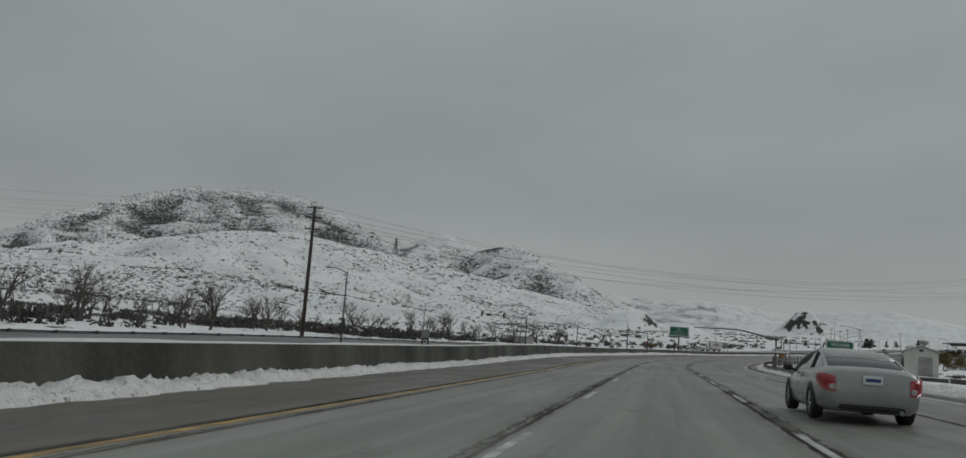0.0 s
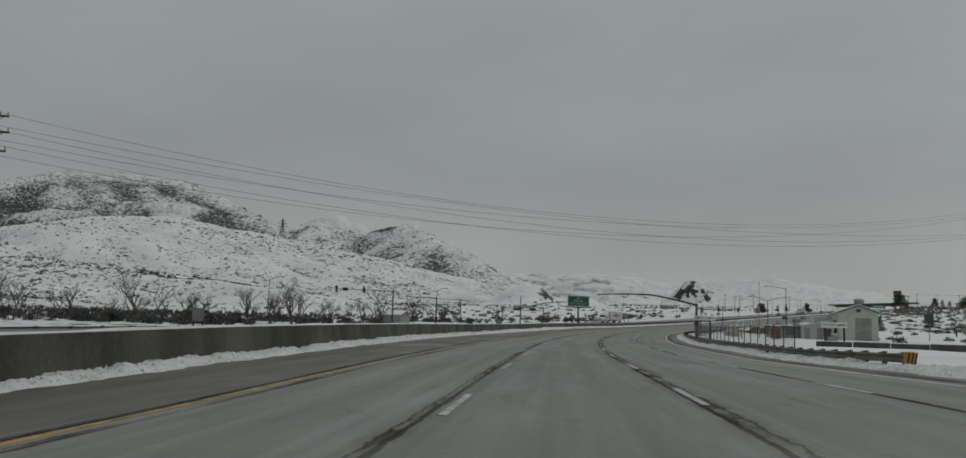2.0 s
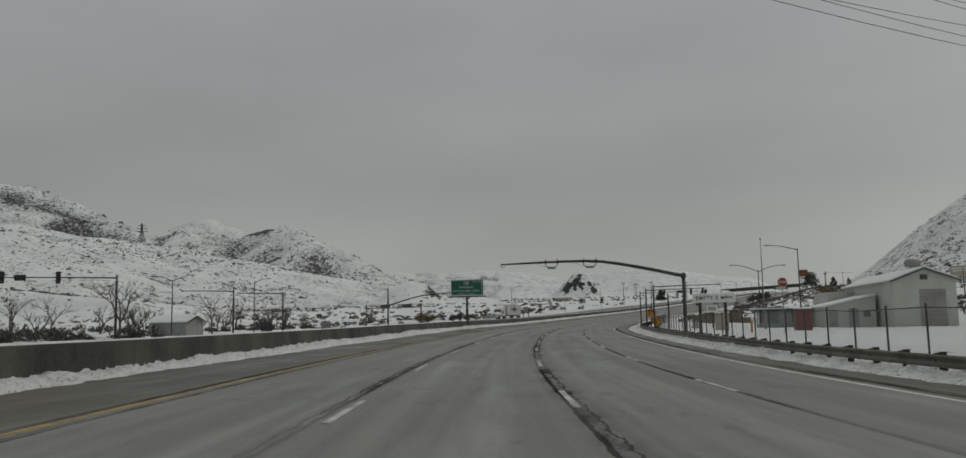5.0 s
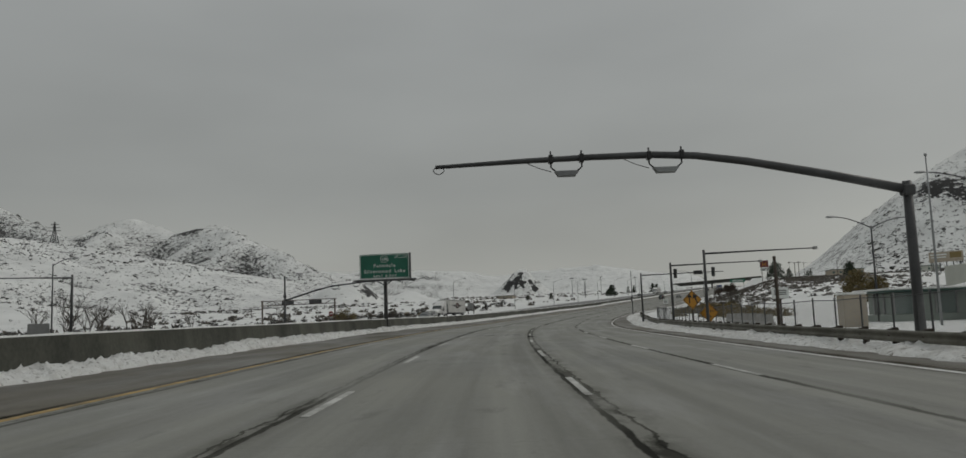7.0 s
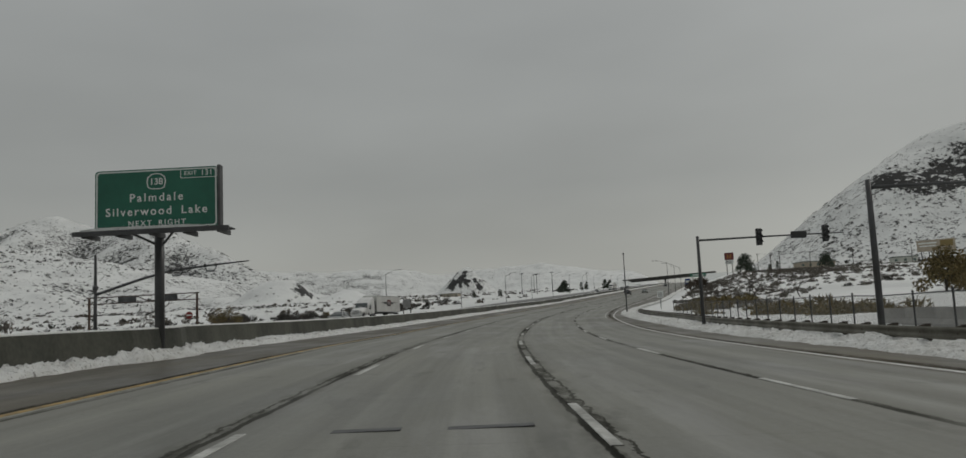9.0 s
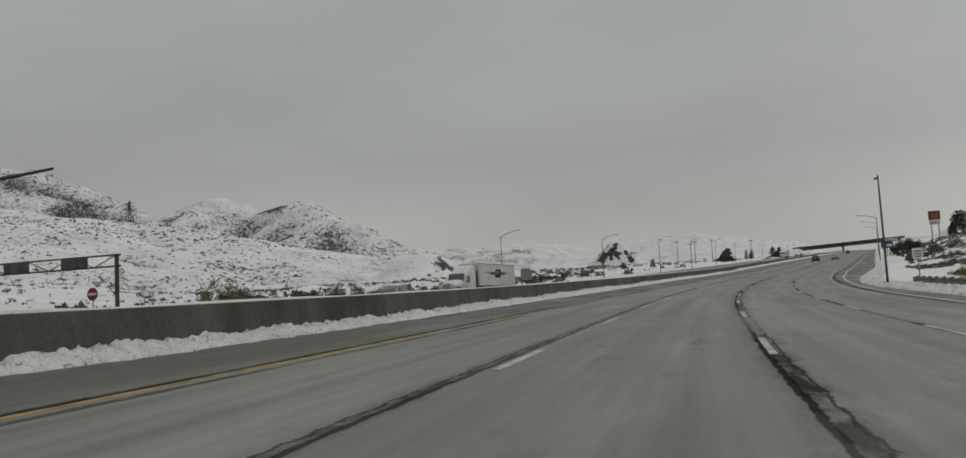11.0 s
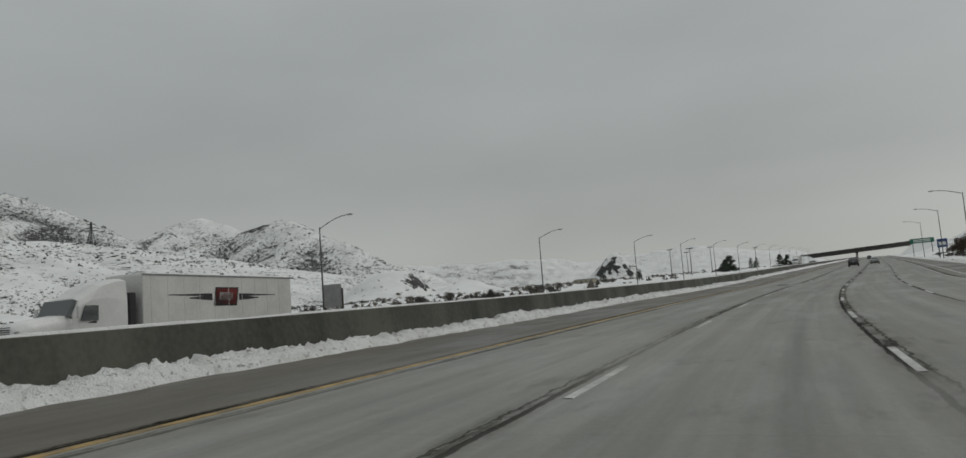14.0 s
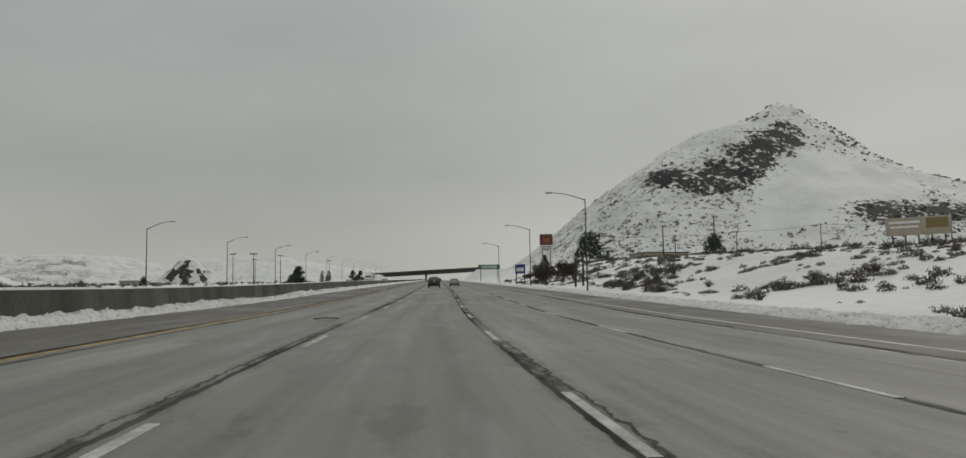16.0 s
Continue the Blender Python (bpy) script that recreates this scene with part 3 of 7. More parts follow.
def tilt(s):
    """Cross slope: the road leans into its bend."""
    return np.interp(s, (0, 30, 45, 60, 75, 105, 150, 180, 210, 255, 285, 330, 380), (0.046, 0.037, 0.031, 0.012, -0.003, -0.010, -0.011, -0.014, -0.022, -0.021, -0.025, -0.022, -0.021))


def on_road(s, lat, h=0.0):
    """The place s metres along the road, lat metres to the right of the lane's middle, h over the surface."""
    i = min(max(s + 30.0, 0), len(RS) - 1.001)
    k = int(i)
    c = RC[k] * (1 - (i - k)) + RC[k + 1] * (i - k)
    n = RN[k] * (1 - (i - k)) + RN[k + 1] * (i - k)
    return Vector((c[0] + n[0] * lat, c[1] + n[1] * lat, c[2] + float(tilt(s)) * min(max(lat, -11), 12) + h))


def road_frame(s, lat, h=0.0, turn=0.0):
    """A pose there: x across to the right, y ahead, z up."""
    k = int(min(max(s + 30, 0), len(RS) - 1))
    yaw = math.degrees(math.atan2(-RT[k][0], RT[k][1]))
    p = on_road(s, lat, h)
    return pose(p.x, p.y, p.z, 0, 0, yaw + turn)


def lattice(ix, iy, seed):
    h = (ix * 374761393 + iy * 668265263 + seed * 974634777) & 0xffffffff
    h = ((h ^ (h >> 13)) * 1274126177) & 0xffffffff
    return ((h ^ (h >> 16)) & 0xffff) / 65535.0


def vnoise(x, y, seed=0):
    ix, iy = np.floor(x).astype(np.int64), np.floor(y).astype(np.int64)
    u, v = x - ix, y - iy
    u, v = u * u * (3 - 2 * u), v * v * (3 - 2 * v)
    a, b, c, d = lattice(ix, iy, seed), lattice(ix + 1, iy, seed), lattice(ix, iy + 1, seed), lattice(ix + 1, iy + 1, seed)
    return (a * (1 - u) + b * u) * (1 - v) + (c * (1 - u) + d * u) * v


def ridged(x, y, scale, octs=5, seed=0):
    out, amp = 0, .5
    for k in range(octs):
        out = out + amp * (1 - 2 * np.abs(vnoise(x / scale + 17 * k, y / scale - 9 * k, seed + k) - .5))
        amp, scale = amp * .5, scale * .5
    return out


def mound(x, y, cx, cy, h, rx, ry, turn, sharp):
    c, s = np.cos(np.radians(turn)), np.sin(np.radians(turn))
    dx, dy = x - cx, y - cy
    r = np.sqrt(((dx * c + dy * s) / rx) ** 2 + ((-dx * s + dy * c) / ry) ** 2 + 1e-9)
    return h * ((1 - sharp) * np.exp(-r * r) + sharp * np.maximum(0, np.sqrt((1 - np.minimum(r / 1.7, 1)) ** 2 + .0016) - .04))


def ease(a, b, v):
    t = np.clip((v - a) / (b - a), 0, 1)
    return t * t * (3 - 2 * t)


# the hills round the valley: middle, height, two radii, turn, sharpness
def hills():
    knolls = [(-255, 1120, 28, 110, 90, 0, .3)]
    crags = [(170, 3630, 102, 82, 88, 17, 0.85), (122, 3580, 46, 150, 147, 19, 0.7)]
    far = [(-574, 3987, 118, 386, 294, -4, .53), (-160, 4125, 126, 285, 319, 6, .3), (300, 4250, 110, 300, 319, 6, .3), (560, 4088, 84, 330, 302, 13, .48), (929, 4032, 88, 400, 319, -1.4, .57), (-1234, 3846, 190, 550, 339, 6.7, .48)]
    east = [(610.9, 973.5, 145.6, 216.5, 154.5, -18.9, 1.0), (349.3, 1047.1, 110.9, 109.4, 134.0, -4.9, .45), (685.7, 1006.8, 42.7, 251.8, 57.5, 16.5, .44), (640, 820, 12, 150, 100, 0, .3), (911, 1119.5, 51.5, 251.4, 174.4, -5, .31)]
    return knolls + crags + far + east


HILLS = hills()


def knoll(x, y, cx, cy, h, west, east, deep, flat):
    """A smooth snow knoll with a level top, its two flanks of unlike width."""
    dx, dy = x - cx, y - cy
    r = np.sqrt((dx / np.where(dx < 0, west, east)) ** 2 + (dy / deep) ** 2)
    return h * ease(1, flat, r)


KNOLLS = [(-126.7, 870.0, 20.4, 53.8, 28.8, 60.0, 0.22), (-77.3, 890.0, 10.0, 30.0, 29.1, 40.0, -0.05)]


# the crests west of the valley: places along each, and how far its flank runs out
RIDGES = [
    ([(-1362, 1099, 62), (-1406, 1203, 122), (-1427, 1329, 193), (-1399, 1499, 264), (-1335, 1647, 317), (-1249, 1750, 330), (-1173, 1802, 333), (-1104, 1810, 321), (-1012, 1794, 284), (-899, 1764, 237), (-800, 1701, 192)], 570, 5),
    ([(-806, 1700, 178), (-774, 1770, 219), (-725, 1812, 245), (-671, 1812, 223), (-628, 1796, 207), (-576, 1792, 216), (-503, 1741, 209), (-455, 1693, 180), (-367, 1632, 142), (-279, 1568, 91), (-224, 1517, 55)], 430, 6),
    ([(-757, 574, 25), (-758, 652, 49), (-737, 748, 71), (-728, 851, 100), (-704, 922, 117), (-660, 978, 129), (-638, 1039, 134), (-603, 1106, 126), (-548, 1168, 122), (-487, 1173, 110), (-392, 1134, 88), (-295, 1060, 63)], 560, 7),
    ([(-446, 338, 14), (-446, 386, 20), (-431, 432, 28), (-409, 493, 35), (-365, 526, 34), (-323, 529, 25), (-278, 520, 15)], 300, 8),
]


def crest(x, y, line, wide, seed):
    """The height of a mountain under its crest line, with spurs and gullies running down from it."""
    best, run = np.zeros_like(x), 0.0
    top = max(z for _, _, z in line)
    for (x0, y0, z0), (x1, y1, z1) in zip(line, line[1:]):
        dx, dy = x1 - x0, y1 - y0
        size = math.hypot(dx, dy)
        u = np.clip(((x - x0) * dx + (y - y0) * dy) / size ** 2, 0, 1)
        d = np.hypot(x - x0 - u * dx, y - y0 - u * dy)
        a = np.arctan2(y - y0 - u * dy, x - x0 - u * dx)
        # along the crest, and round its ends by the angle
        s = run + u * size + 90 * a + .25 * d * (vnoise(x / 170, y / 170, seed + 40) - .5)
        spur = .62 * np.abs(2 * vnoise(s / 105, d / 420, seed) - 1) + .34 * np.abs(2 * vnoise(s / 44, d / 170, seed + 9) - 1) - .42
        # the lower the crest, the shorter its flank
        z = z0 + (z1 - z0) * u
        q = d * (1 + .85 * spur * ease(5, 110, d)) / (wide * np.maximum(z / top, .12))
        best = np.maximum(best, z * np.maximum(0, 1 - q) ** 1.25)
        run += size
    return best


def mountains(x, y):
    out = np.zeros_like(x)
    near = (x < -60) & (y < 2700)
    xs, ys = x[near], y[near]
    parts = [crest(xs, ys, *r) for r in RIDGES]
    if len(xs):
        out[near] = np.max(parts, 0) + 5.0 * (ridged(xs, ys, 70, 4, 11) - .6) * ease(4, 30, np.max(parts, 0))
    return out


def valley(x, y):
    """Along, across and the height of the road for places of the plan."""
    s, lat, z = np.empty_like(x), np.empty_like(x), np.empty_like(x)
    line = RC[::4]
    for k in range(0, len(x), 4000):
        q = slice(k, k + 4000)
        i = np.argmin((x[q, None] - line[None, :, 0]) ** 2 + (y[q, None] - line[None, :, 1]) ** 2, 1) * 4
        along = (x[q] - RC[i, 0]) * RT[i, 0] + (y[q] - RC[i, 1]) * RT[i, 1]
        lat[q] = (x[q] - RC[i, 0]) * RN[i, 0] + (y[q] - RC[i, 1]) * RN[i, 1]
        s[q] = RS[i] + along
        z[q] = RC[i, 2] + np.clip(along, -6, 6) * .03 + np.where(RS[i] > 930, np.clip(along, 0, 2600) * .022, 0)
    return s, lat, z


def right_edge(s):
    """Where the pavement ends on the right."""
    return np.interp(s, (0, 60, 82, 105, 150, 172, 200, 235, 262, 290, 308, 330, 345, 370, 430), (10.6, 10.7, 10.9, 11.1, 10.9, 11.0, 11.4, 11.9, 11.5, 11.2, 12.0, 13.4, 14.1, 14.6, 14.2))


def land(x, y):
    """The height of the ground."""
    x, y = np.atleast_1d(np.asarray(x, float)), np.atleast_1d(np.asarray(y, float))
    s, lat, z = valley(x, y)
    bank = np.interp(s, (230, 300, 400, 500, 600, 800, 900), (0, 1.6, 4.2, 5.4, 6.2, 6.2, 3.0))
    h = z + tilt(s) * np.clip(lat, -11, 12) + bank * ease(17.5, 46, lat) + .5 * ease(60, 400, -lat)
    k = ease(50, 260, np.abs(lat + 12))
    t = 0
    for m in HILLS:
        t = t + mound(x, y, *m)
    n, n2 = ridged(x, y, 210, 5, 3) - .62, ridged(x, y, 70, 3, 11) - .5
    gx, gy = (x + .55 * y) / 520, (y - .55 * x) / 95
    g = ridged(gx * 100, gy * 100, 100, 3, 41) - .5
    east = ease(100, 250, x)
    far = np.maximum(ease(1300, 1480, y), east)
    t = t + far * np.minimum(t, 140) * (.27 * n + .12 * n2) * (1 - .25 * east) + (1 - far) * np.minimum(t, 110) * (.36 * n + .14 * n2 + .27 * g) + k * 3.0 * (n + .4 * n2)
    rough = ease(14, 22, lat) * .35 * (ridged(x, y, 9, 3, 23) - .5) + ease(32, 40, -lat) * .3 * (ridged(x, y, 9, 3, 29) - .5)
    lanes = ease(12.4, 11.8, -lat) * ease(right_edge(s) + .6, right_edge(s), lat)
    south = ease(12.5, 13.5, -lat) * ease(37.5, 36.0, -lat)
    for m in KNOLLS:
        h = h + knoll(x, y, *m)
    h = h + k * np.maximum(t, -2)
    h = np.maximum(h, h * (1 - k) + k * np.maximum(mountains(x, y), h))
    return h + rough - .35 * lanes - .55 * south * (lanes < .01)


def land_at(x, y):
    return float(land(x, y)[0])


# ---- ground ----
def build_ground():
    def axis(lo, hi, mid, fine, coarse):
        out, v = [mid], mid
        while v < hi:
            v += min(coarse, max(fine, abs(v - mid) * .035)); out.append(v)
        v = mid
        while v > lo:
            v -= min(coarse, max(fine, abs(v - mid) * .035)); out.insert(0, v)
        return np.array(out)
    # rows follow the road: along and across
    al = np.concatenate([np.arange(-30, 480, 5.0), np.arange(480, S_END, 9.0)])
    pos, cols = [], []
    cr = [-3000]
    ac = axis(-3000, 2200, 0.0, 2.2, 15.0)
    ks = np.clip((al + 30).astype(int), 0, len(RS) - 1)
    rows = [(RC[k, 0], RC[k, 1], RN[k, 0], RN[k, 1]) for k in ks]
    # past the road's end, and before its start, plain rows on
    d1, d0 = RT[-1], RT[0]
    y, step = 10.0, 12.0
    while y < 3900:
        rows.append((RC[-1, 0] + d1[0] * y, RC[-1, 1] + d1[1] * y, RN[-1, 0], RN[-1, 1]))
        step = min(step * 1.03, 22.0)
        y += step
    for y in (40, 110, 250, 500):
        rows.insert(0, (RC[0, 0] - d0[0] * y, RC[0, 1] - d0[1] * y, RN[0, 0], RN[0, 1]))
    rows = np.array(rows)
    # far to the sides the rows run straight, so that they never cross
    n0 = np.array((math.cos(radians(-8)), math.sin(radians(-8))))
    X, Y = [], []
    for cx, cy, nx, ny in rows:
        f = ease(40, 300, np.abs(ac))
        px, py = nx * (1 - f) + n0[0] * f, ny * (1 - f) + n0[1] * f
        X.append(cx + px * ac)
        Y.append(cy + py * ac)
    X, Y = np.array(X), np.array(Y)
    Z = land(X.ravel(), Y.ravel()).reshape(X.shape)
    a, b = X.shape
    me = bpy.data.meshes.new("ground")
    idx = np.arange(a * b).reshape(a, b)
    quads = np.stack([idx[:-1, :-1], idx[:-1, 1:], idx[1:, 1:], idx[1:, :-1]], -1).reshape(-1, 4)
    me.from_pydata(np.stack([X, Y, Z], -1).reshape(-1, 3).tolist(), [], quads.tolist())
    # brush grows in hollows and gullies, thins on crests, and paints in their shade
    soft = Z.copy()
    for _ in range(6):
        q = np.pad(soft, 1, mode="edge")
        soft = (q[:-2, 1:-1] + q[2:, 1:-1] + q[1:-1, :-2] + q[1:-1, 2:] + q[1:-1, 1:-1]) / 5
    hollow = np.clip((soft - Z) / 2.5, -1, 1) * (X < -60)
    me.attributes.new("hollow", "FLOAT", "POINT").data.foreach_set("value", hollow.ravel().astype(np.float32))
    me.materials.append(M["hill"])
    me.shade_smooth()
    return tagged(new("ground", me), "snow-covered desert valley and brushy hills", "ground", kind="structure")


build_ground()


def ribbon(name, mat, s0, s1, lats, heights, label, category, step=2.5, rough=None, kind="structure", smooth=False):
    """A band along the road. lats, heights: functions of s that give the cross-section's places."""
    ss = np.arange(s0, s1 + .01, step)
    vs, fs, uv = [], [], []
    for s in ss:
        for lat, h in zip(lats(s), heights(s)):
            p = on_road(s, lat, h)
            if rough:
                p += rough(s, lat, h)
            vs.append(p)
            uv.append((lat, s))
    w = len(lats(s0))
    for i in range(len(ss) - 1):
        for j in range(w - 1):
            a = i * w + j
            fs.append((a, a + 1, a + w + 1, a + w))
    me = bpy.data.meshes.new(name)
    me.from_pydata(vs, [], fs)
    lay = me.uv_layers.new(name="UVMap")
    for li, vi in enumerate([v for f in fs for v in f]):
        lay.data[li].uv = uv[vi]
    me.materials.append(M[mat])
    if smooth:
        me.shade_smooth()
    return tagged(new(name, me), label, category, kind=kind)


def lane_edge(s):
    return float(np.interp(s, (0, 230, 340), (9.1, 9.15, 9.6)))


ribbon("road", "lane", -28, S_END, lambda s: [-6.0, -3.6, -1.83, 0, 1.83, 3.6, 5.5, 7.2] + list(np.linspace(8.0, lane_edge(s), 5)), lambda s: [0] * 13, "wet worn concrete freeway lanes with dark seams", "road")
ribbon("shoulder_left", "shoulder", -28, S_END, lambda s: [-11.2, -8.4, -6.0], lambda s: [0] * 3, "dark damp asphalt shoulder beside the barrier", "road shoulder")
ribbon("shoulder_right", "shoulder", -28, S_END, lambda s: list(np.linspace(lane_edge(s), float(right_edge(s)) + .5, 7)), lambda s: [0] * 7, "dark damp asphalt shoulder widening into an exit lane", "road shoulder")
ribbon("road_southbound", "far_lane", -28, S_END, lambda s: [-36, -30, -24, -19, -13.2], lambda s: [-.1] * 5, "slushy opposite lanes beyond the median barrier", "road")


# ---- markings ----
def strip(name, mat, s0, s1, lat, width, label, category="road marking", group="", step=1.2):
    f = lat if callable(lat) else (lambda s: lat)
    n = max(2, int((s1 - s0) / step) + 1)
    bm = bmesh.new()
    rows = []
    for s in np.linspace(s0, s1, n):
        rows.append([bm.verts.new(on_road(s, f(s) + o, h)) for o, h in ((-width / 2, .002), (-width / 2 + .008, .009), (width / 2 - .008, .009), (width / 2, .002))])
    for a, b in zip(rows, rows[1:]):
        for j in range(3):
            bm.faces.new((a[j], a[j + 1], b[j + 1], b[j]))
    ob = part(name, bm, mat)
    return tagged(ob, label, category, group, "structure")


strip("yellow_edge_line", "yellow_paint", -28, S_END, -5.89, .16, "worn yellow edge line on the concrete", step=3)
strip("white_edge_line", "edge_paint", -28, S_END, lambda s: float(np.interp(s, (0, 60, 140, 200, 230, 335), (8.85, 8.9, 9.35, 9.4, 9.6, 10.95))), .15, "white edge line beside the shoulder", step=2.5)
strip("white_lane_line", "white_paint", 262, S_END, lambda s: float(np.interp(s, (230, 340), (9.02, 9.47))), .12, "worn white line along the edge of the concrete", step=2.5)
DASH_STATIONS = [float(np.interp(k, (-3, 0, 5, 7, 11, 12, 22, 26, 70), (-26, 10, 70.5, 93, 146, 158, 279, 331, 881))) for k in range(-3, 70)]
for s in DASH_STATIONS:
    for lat, off in ((-1.70, 0.0), (2.26, 2.0), (5.88, 5.0)):
        strip("lane_dash", "white_paint", s + off - 1.8, s + off + 1.8, lat + .04, .13, "worn white lane dash on the concrete", group="lane dashes")


def scale_plate(s, lat, w):
    """A dark weighing strip let into the lane."""
    bm = bmesh.new()
    box(bm, (0, 0, .002), (w, .26, .008), .002)
    ob = part("scale_plate", bm, "dark_galv")
    ob.matrix_basis = road_frame(s, lat, .002)
    return tagged(ob, "dark steel weighing strip set into the concrete lane", "scale plate", "weighing strips")


scale_plate(184.0, -.25, .78)
scale_plate(184.0, 1.15, .98)


# ---- median barrier and ploughed snow ----
def loop_ribbon(name, mat, s0, s1, section, label, category, step=2.0, kind="structure", rough=None, closed=True):
    ss = np.arange(s0, s1 + .01, step)
    vs, fs = [], []
    w = len(section(s0))
    for s in ss:
        for lat, h in section(s):
            p = on_road(s, lat, h)
            vs.append(p + rough(s, lat, h) if rough else p)
    for i in range(len(ss) - 1):
        for j in range(w if closed else w - 1):
            a, b = i * w + j, i * w + (j + 1) % w
            fs.append((a, a + w, b + w, b))
    if closed:
        fs += [tuple(range(w)), tuple(range(len(vs) - 1, len(vs) - w - 1, -1))]
    me = bpy.data.meshes.new(name)
    me.from_pydata(vs, [], fs)
    me.materials.append(M[mat])
    return tagged(new(name, me), label, category, kind=kind)


def flare(s):
    """The barrier widens round the post of the exit sign."""
    return .82 * float(np.exp(-((s - 202.9) / 3.2) ** 4))


loop_ribbon("median_barrier", "barrier", -28, S_END, lambda s: [(-10.79 + flare(s), -.2), (-10.79 + flare(s), .08), (-10.86 + flare(s), .1), (-10.98 + flare(s), .995), (-11.0 + flare(s), 1.015), (-11.18, 1.015), (-11.2, .995), (-11.32, .1), (-11.39, .08), (-11.39, -.3)], "long stained concrete median barrier", "barrier", step=1.0)


def chunks(s, lat, seed):
    """Broken lumps of ploughed snow, about -0.4 to 0.6."""
    out = 0
    for k, (a, size) in enumerate(((.34, .75), (.40, .34), (.34, .17), (.22, .085))):
        q = vnoise(s / size + 31 * k, lat / size * 1.15, seed + k)
        out = out + a * (1.3 * np.sqrt(np.abs(q - .5) * 2) - .75 if k in (1, 2) else 2 * (q - .5))
    return out


def snowbank(name, lat0, lat1, s0, s1, top, label, seed, parts=13, step=.12, mat="snow", start=1.0):
    """A long ploughed ridge of broken snow."""
    ss = np.arange(s0, s1, step)
    f = np.linspace(0, 1, parts)[None, :]
    l0, l1 = np.array([lat0(q) for q in ss])[:, None], np.array([lat1(q) for q in ss])[:, None]
    S = np.repeat(ss[:, None], parts, 1)
    l0 = l0 + .30 * (vnoise(ss / .9, ss * 0 + 9.0, seed)[:, None] - .5) + .16 * (vnoise(ss / .3, ss * 0 + 4.0, seed)[:, None] - .5)
    lat = l0 + (l1 - l0) * f
    prof = np.clip(np.where(f < .5, np.sqrt(np.clip(f / .5, 0, 1)), 1 - (f - .5) * top[1]), 0, 1)
    env = .62 + .75 * vnoise(ss / 5.5, ss * 0 + .5, seed + 3)[:, None]
    swell = np.interp(ss, (20, 45, 80, 130), (1, start, start, 1))[:, None]
    env = env * swell
    h = prof * top[0] * env + prof * .29 * swell * chunks(S, lat, seed)
    h = np.where(f == 0, -.02, np.maximum(h, .004))
    lat = lat + prof * (f < .98) * .12 * chunks(S + 7.3, lat, seed + 50)
    i = np.clip(ss + 30, 0, len(RS) - 2)
    k = i.astype(int)
    u = (i - k)[:, None]
    c, nn = RC[k] * (1 - u) + RC[k + 1] * u, RN[k] * (1 - u) + RN[k + 1] * u
    X, Y = c[:, :1] + nn[:, :1] * lat, c[:, 1:2] + nn[:, 1:2] * lat
    Z = c[:, 2:3] + tilt(ss)[:, None] * np.clip(lat, -11, 12) + h
    idx = np.arange(len(ss) * parts).reshape(len(ss), parts)
    quads = np.stack([idx[:-1, :-1], idx[:-1, 1:], idx[1:, 1:], idx[1:, :-1]], -1).reshape(-1, 4)
    me = bpy.data.meshes.new(name)
    me.from_pydata(np.stack([X, Y, Z], -1).reshape(-1, 3).tolist(), [], quads.tolist())
    me.materials.append(M[mat])
    me.shade_smooth()
    return tagged(new(name, me), label, "snow bank", kind="stuff")


def left_foot(s):
    return float(np.interp(s, (0, 15, 30, 57, 91, 140, 172, 205, 215, 258, 280, 303, 330), (-9.35, -9.7, -10.2, -9.95, -10.05, -9.85, -9.65, -9.95, -10.0, -9.8, -9.6, -9.85, -9.95))) + .6 * flare(s) + .25 * (vnoise(np.array([s / 9.0]), np.array([3.0]), 7)[0] - .5)


snowbank("snow_bank_left", left_foot, lambda s: -10.86 + flare(s), -28, 420, (.25, .2), "ploughed lumpy snow against the median barrier", 31, start=.68)
snowbank("snow_bank_left_far", left_foot, lambda s: -10.86, 420, S_END, (.30, .2), "ploughed snow against the median barrier", 31, parts=6, step=.8)
snowbank("snow_bank_right", lambda s: float(right_edge(s)) - .05, lambda s: float(right_edge(s)) + 1.9, 30, 430, (.20, .42), "gritty ploughed lumpy snow along the road edge", 47, mat="snow_grit")
snowbank("snow_bank_right_far", lambda s: float(right_edge(s)) - .05, lambda s: float(right_edge(s)) + 1.9, 430, S_END, (.32, .8), "gritty ploughed snow along the road edge", 47, parts=6, step=.8, mat="snow_grit")


def cap_section(s):
    h = .03 + .05 * vnoise(np.array([s / 2.3]), np.array([1.0]), 77)[0]
    return [(-10.99 + flare(s), 1.013), (-11.02 + flare(s), 1.015 + h * .8), (-11.09 + flare(s) * .5, 1.015 + h), (-11.16, 1.015 + h * .8), (-11.19, 1.013)]


loop_ribbon("barrier_snow_cap", "snow_clean", -28, S_END, cap_section, "thin snow lying on top of the barrier", "snow", step=.7, kind="stuff", closed=False)


# ---- placing ----
def yaw_at(x, y):
    k = int(np.argmin((RC[:, 0] - x) ** 2 + (RC[:, 1] - y) ** 2))
    return math.degrees(math.atan2(-RT[k][0], RT[k][1]))


def ground_pose(x, y, turn=0.0, sink=0.0):
    """On the ground there; y runs with the road."""
    return pose(x, y, land_at(x, y) - sink, 0, 0, yaw_at(x, y) + turn)


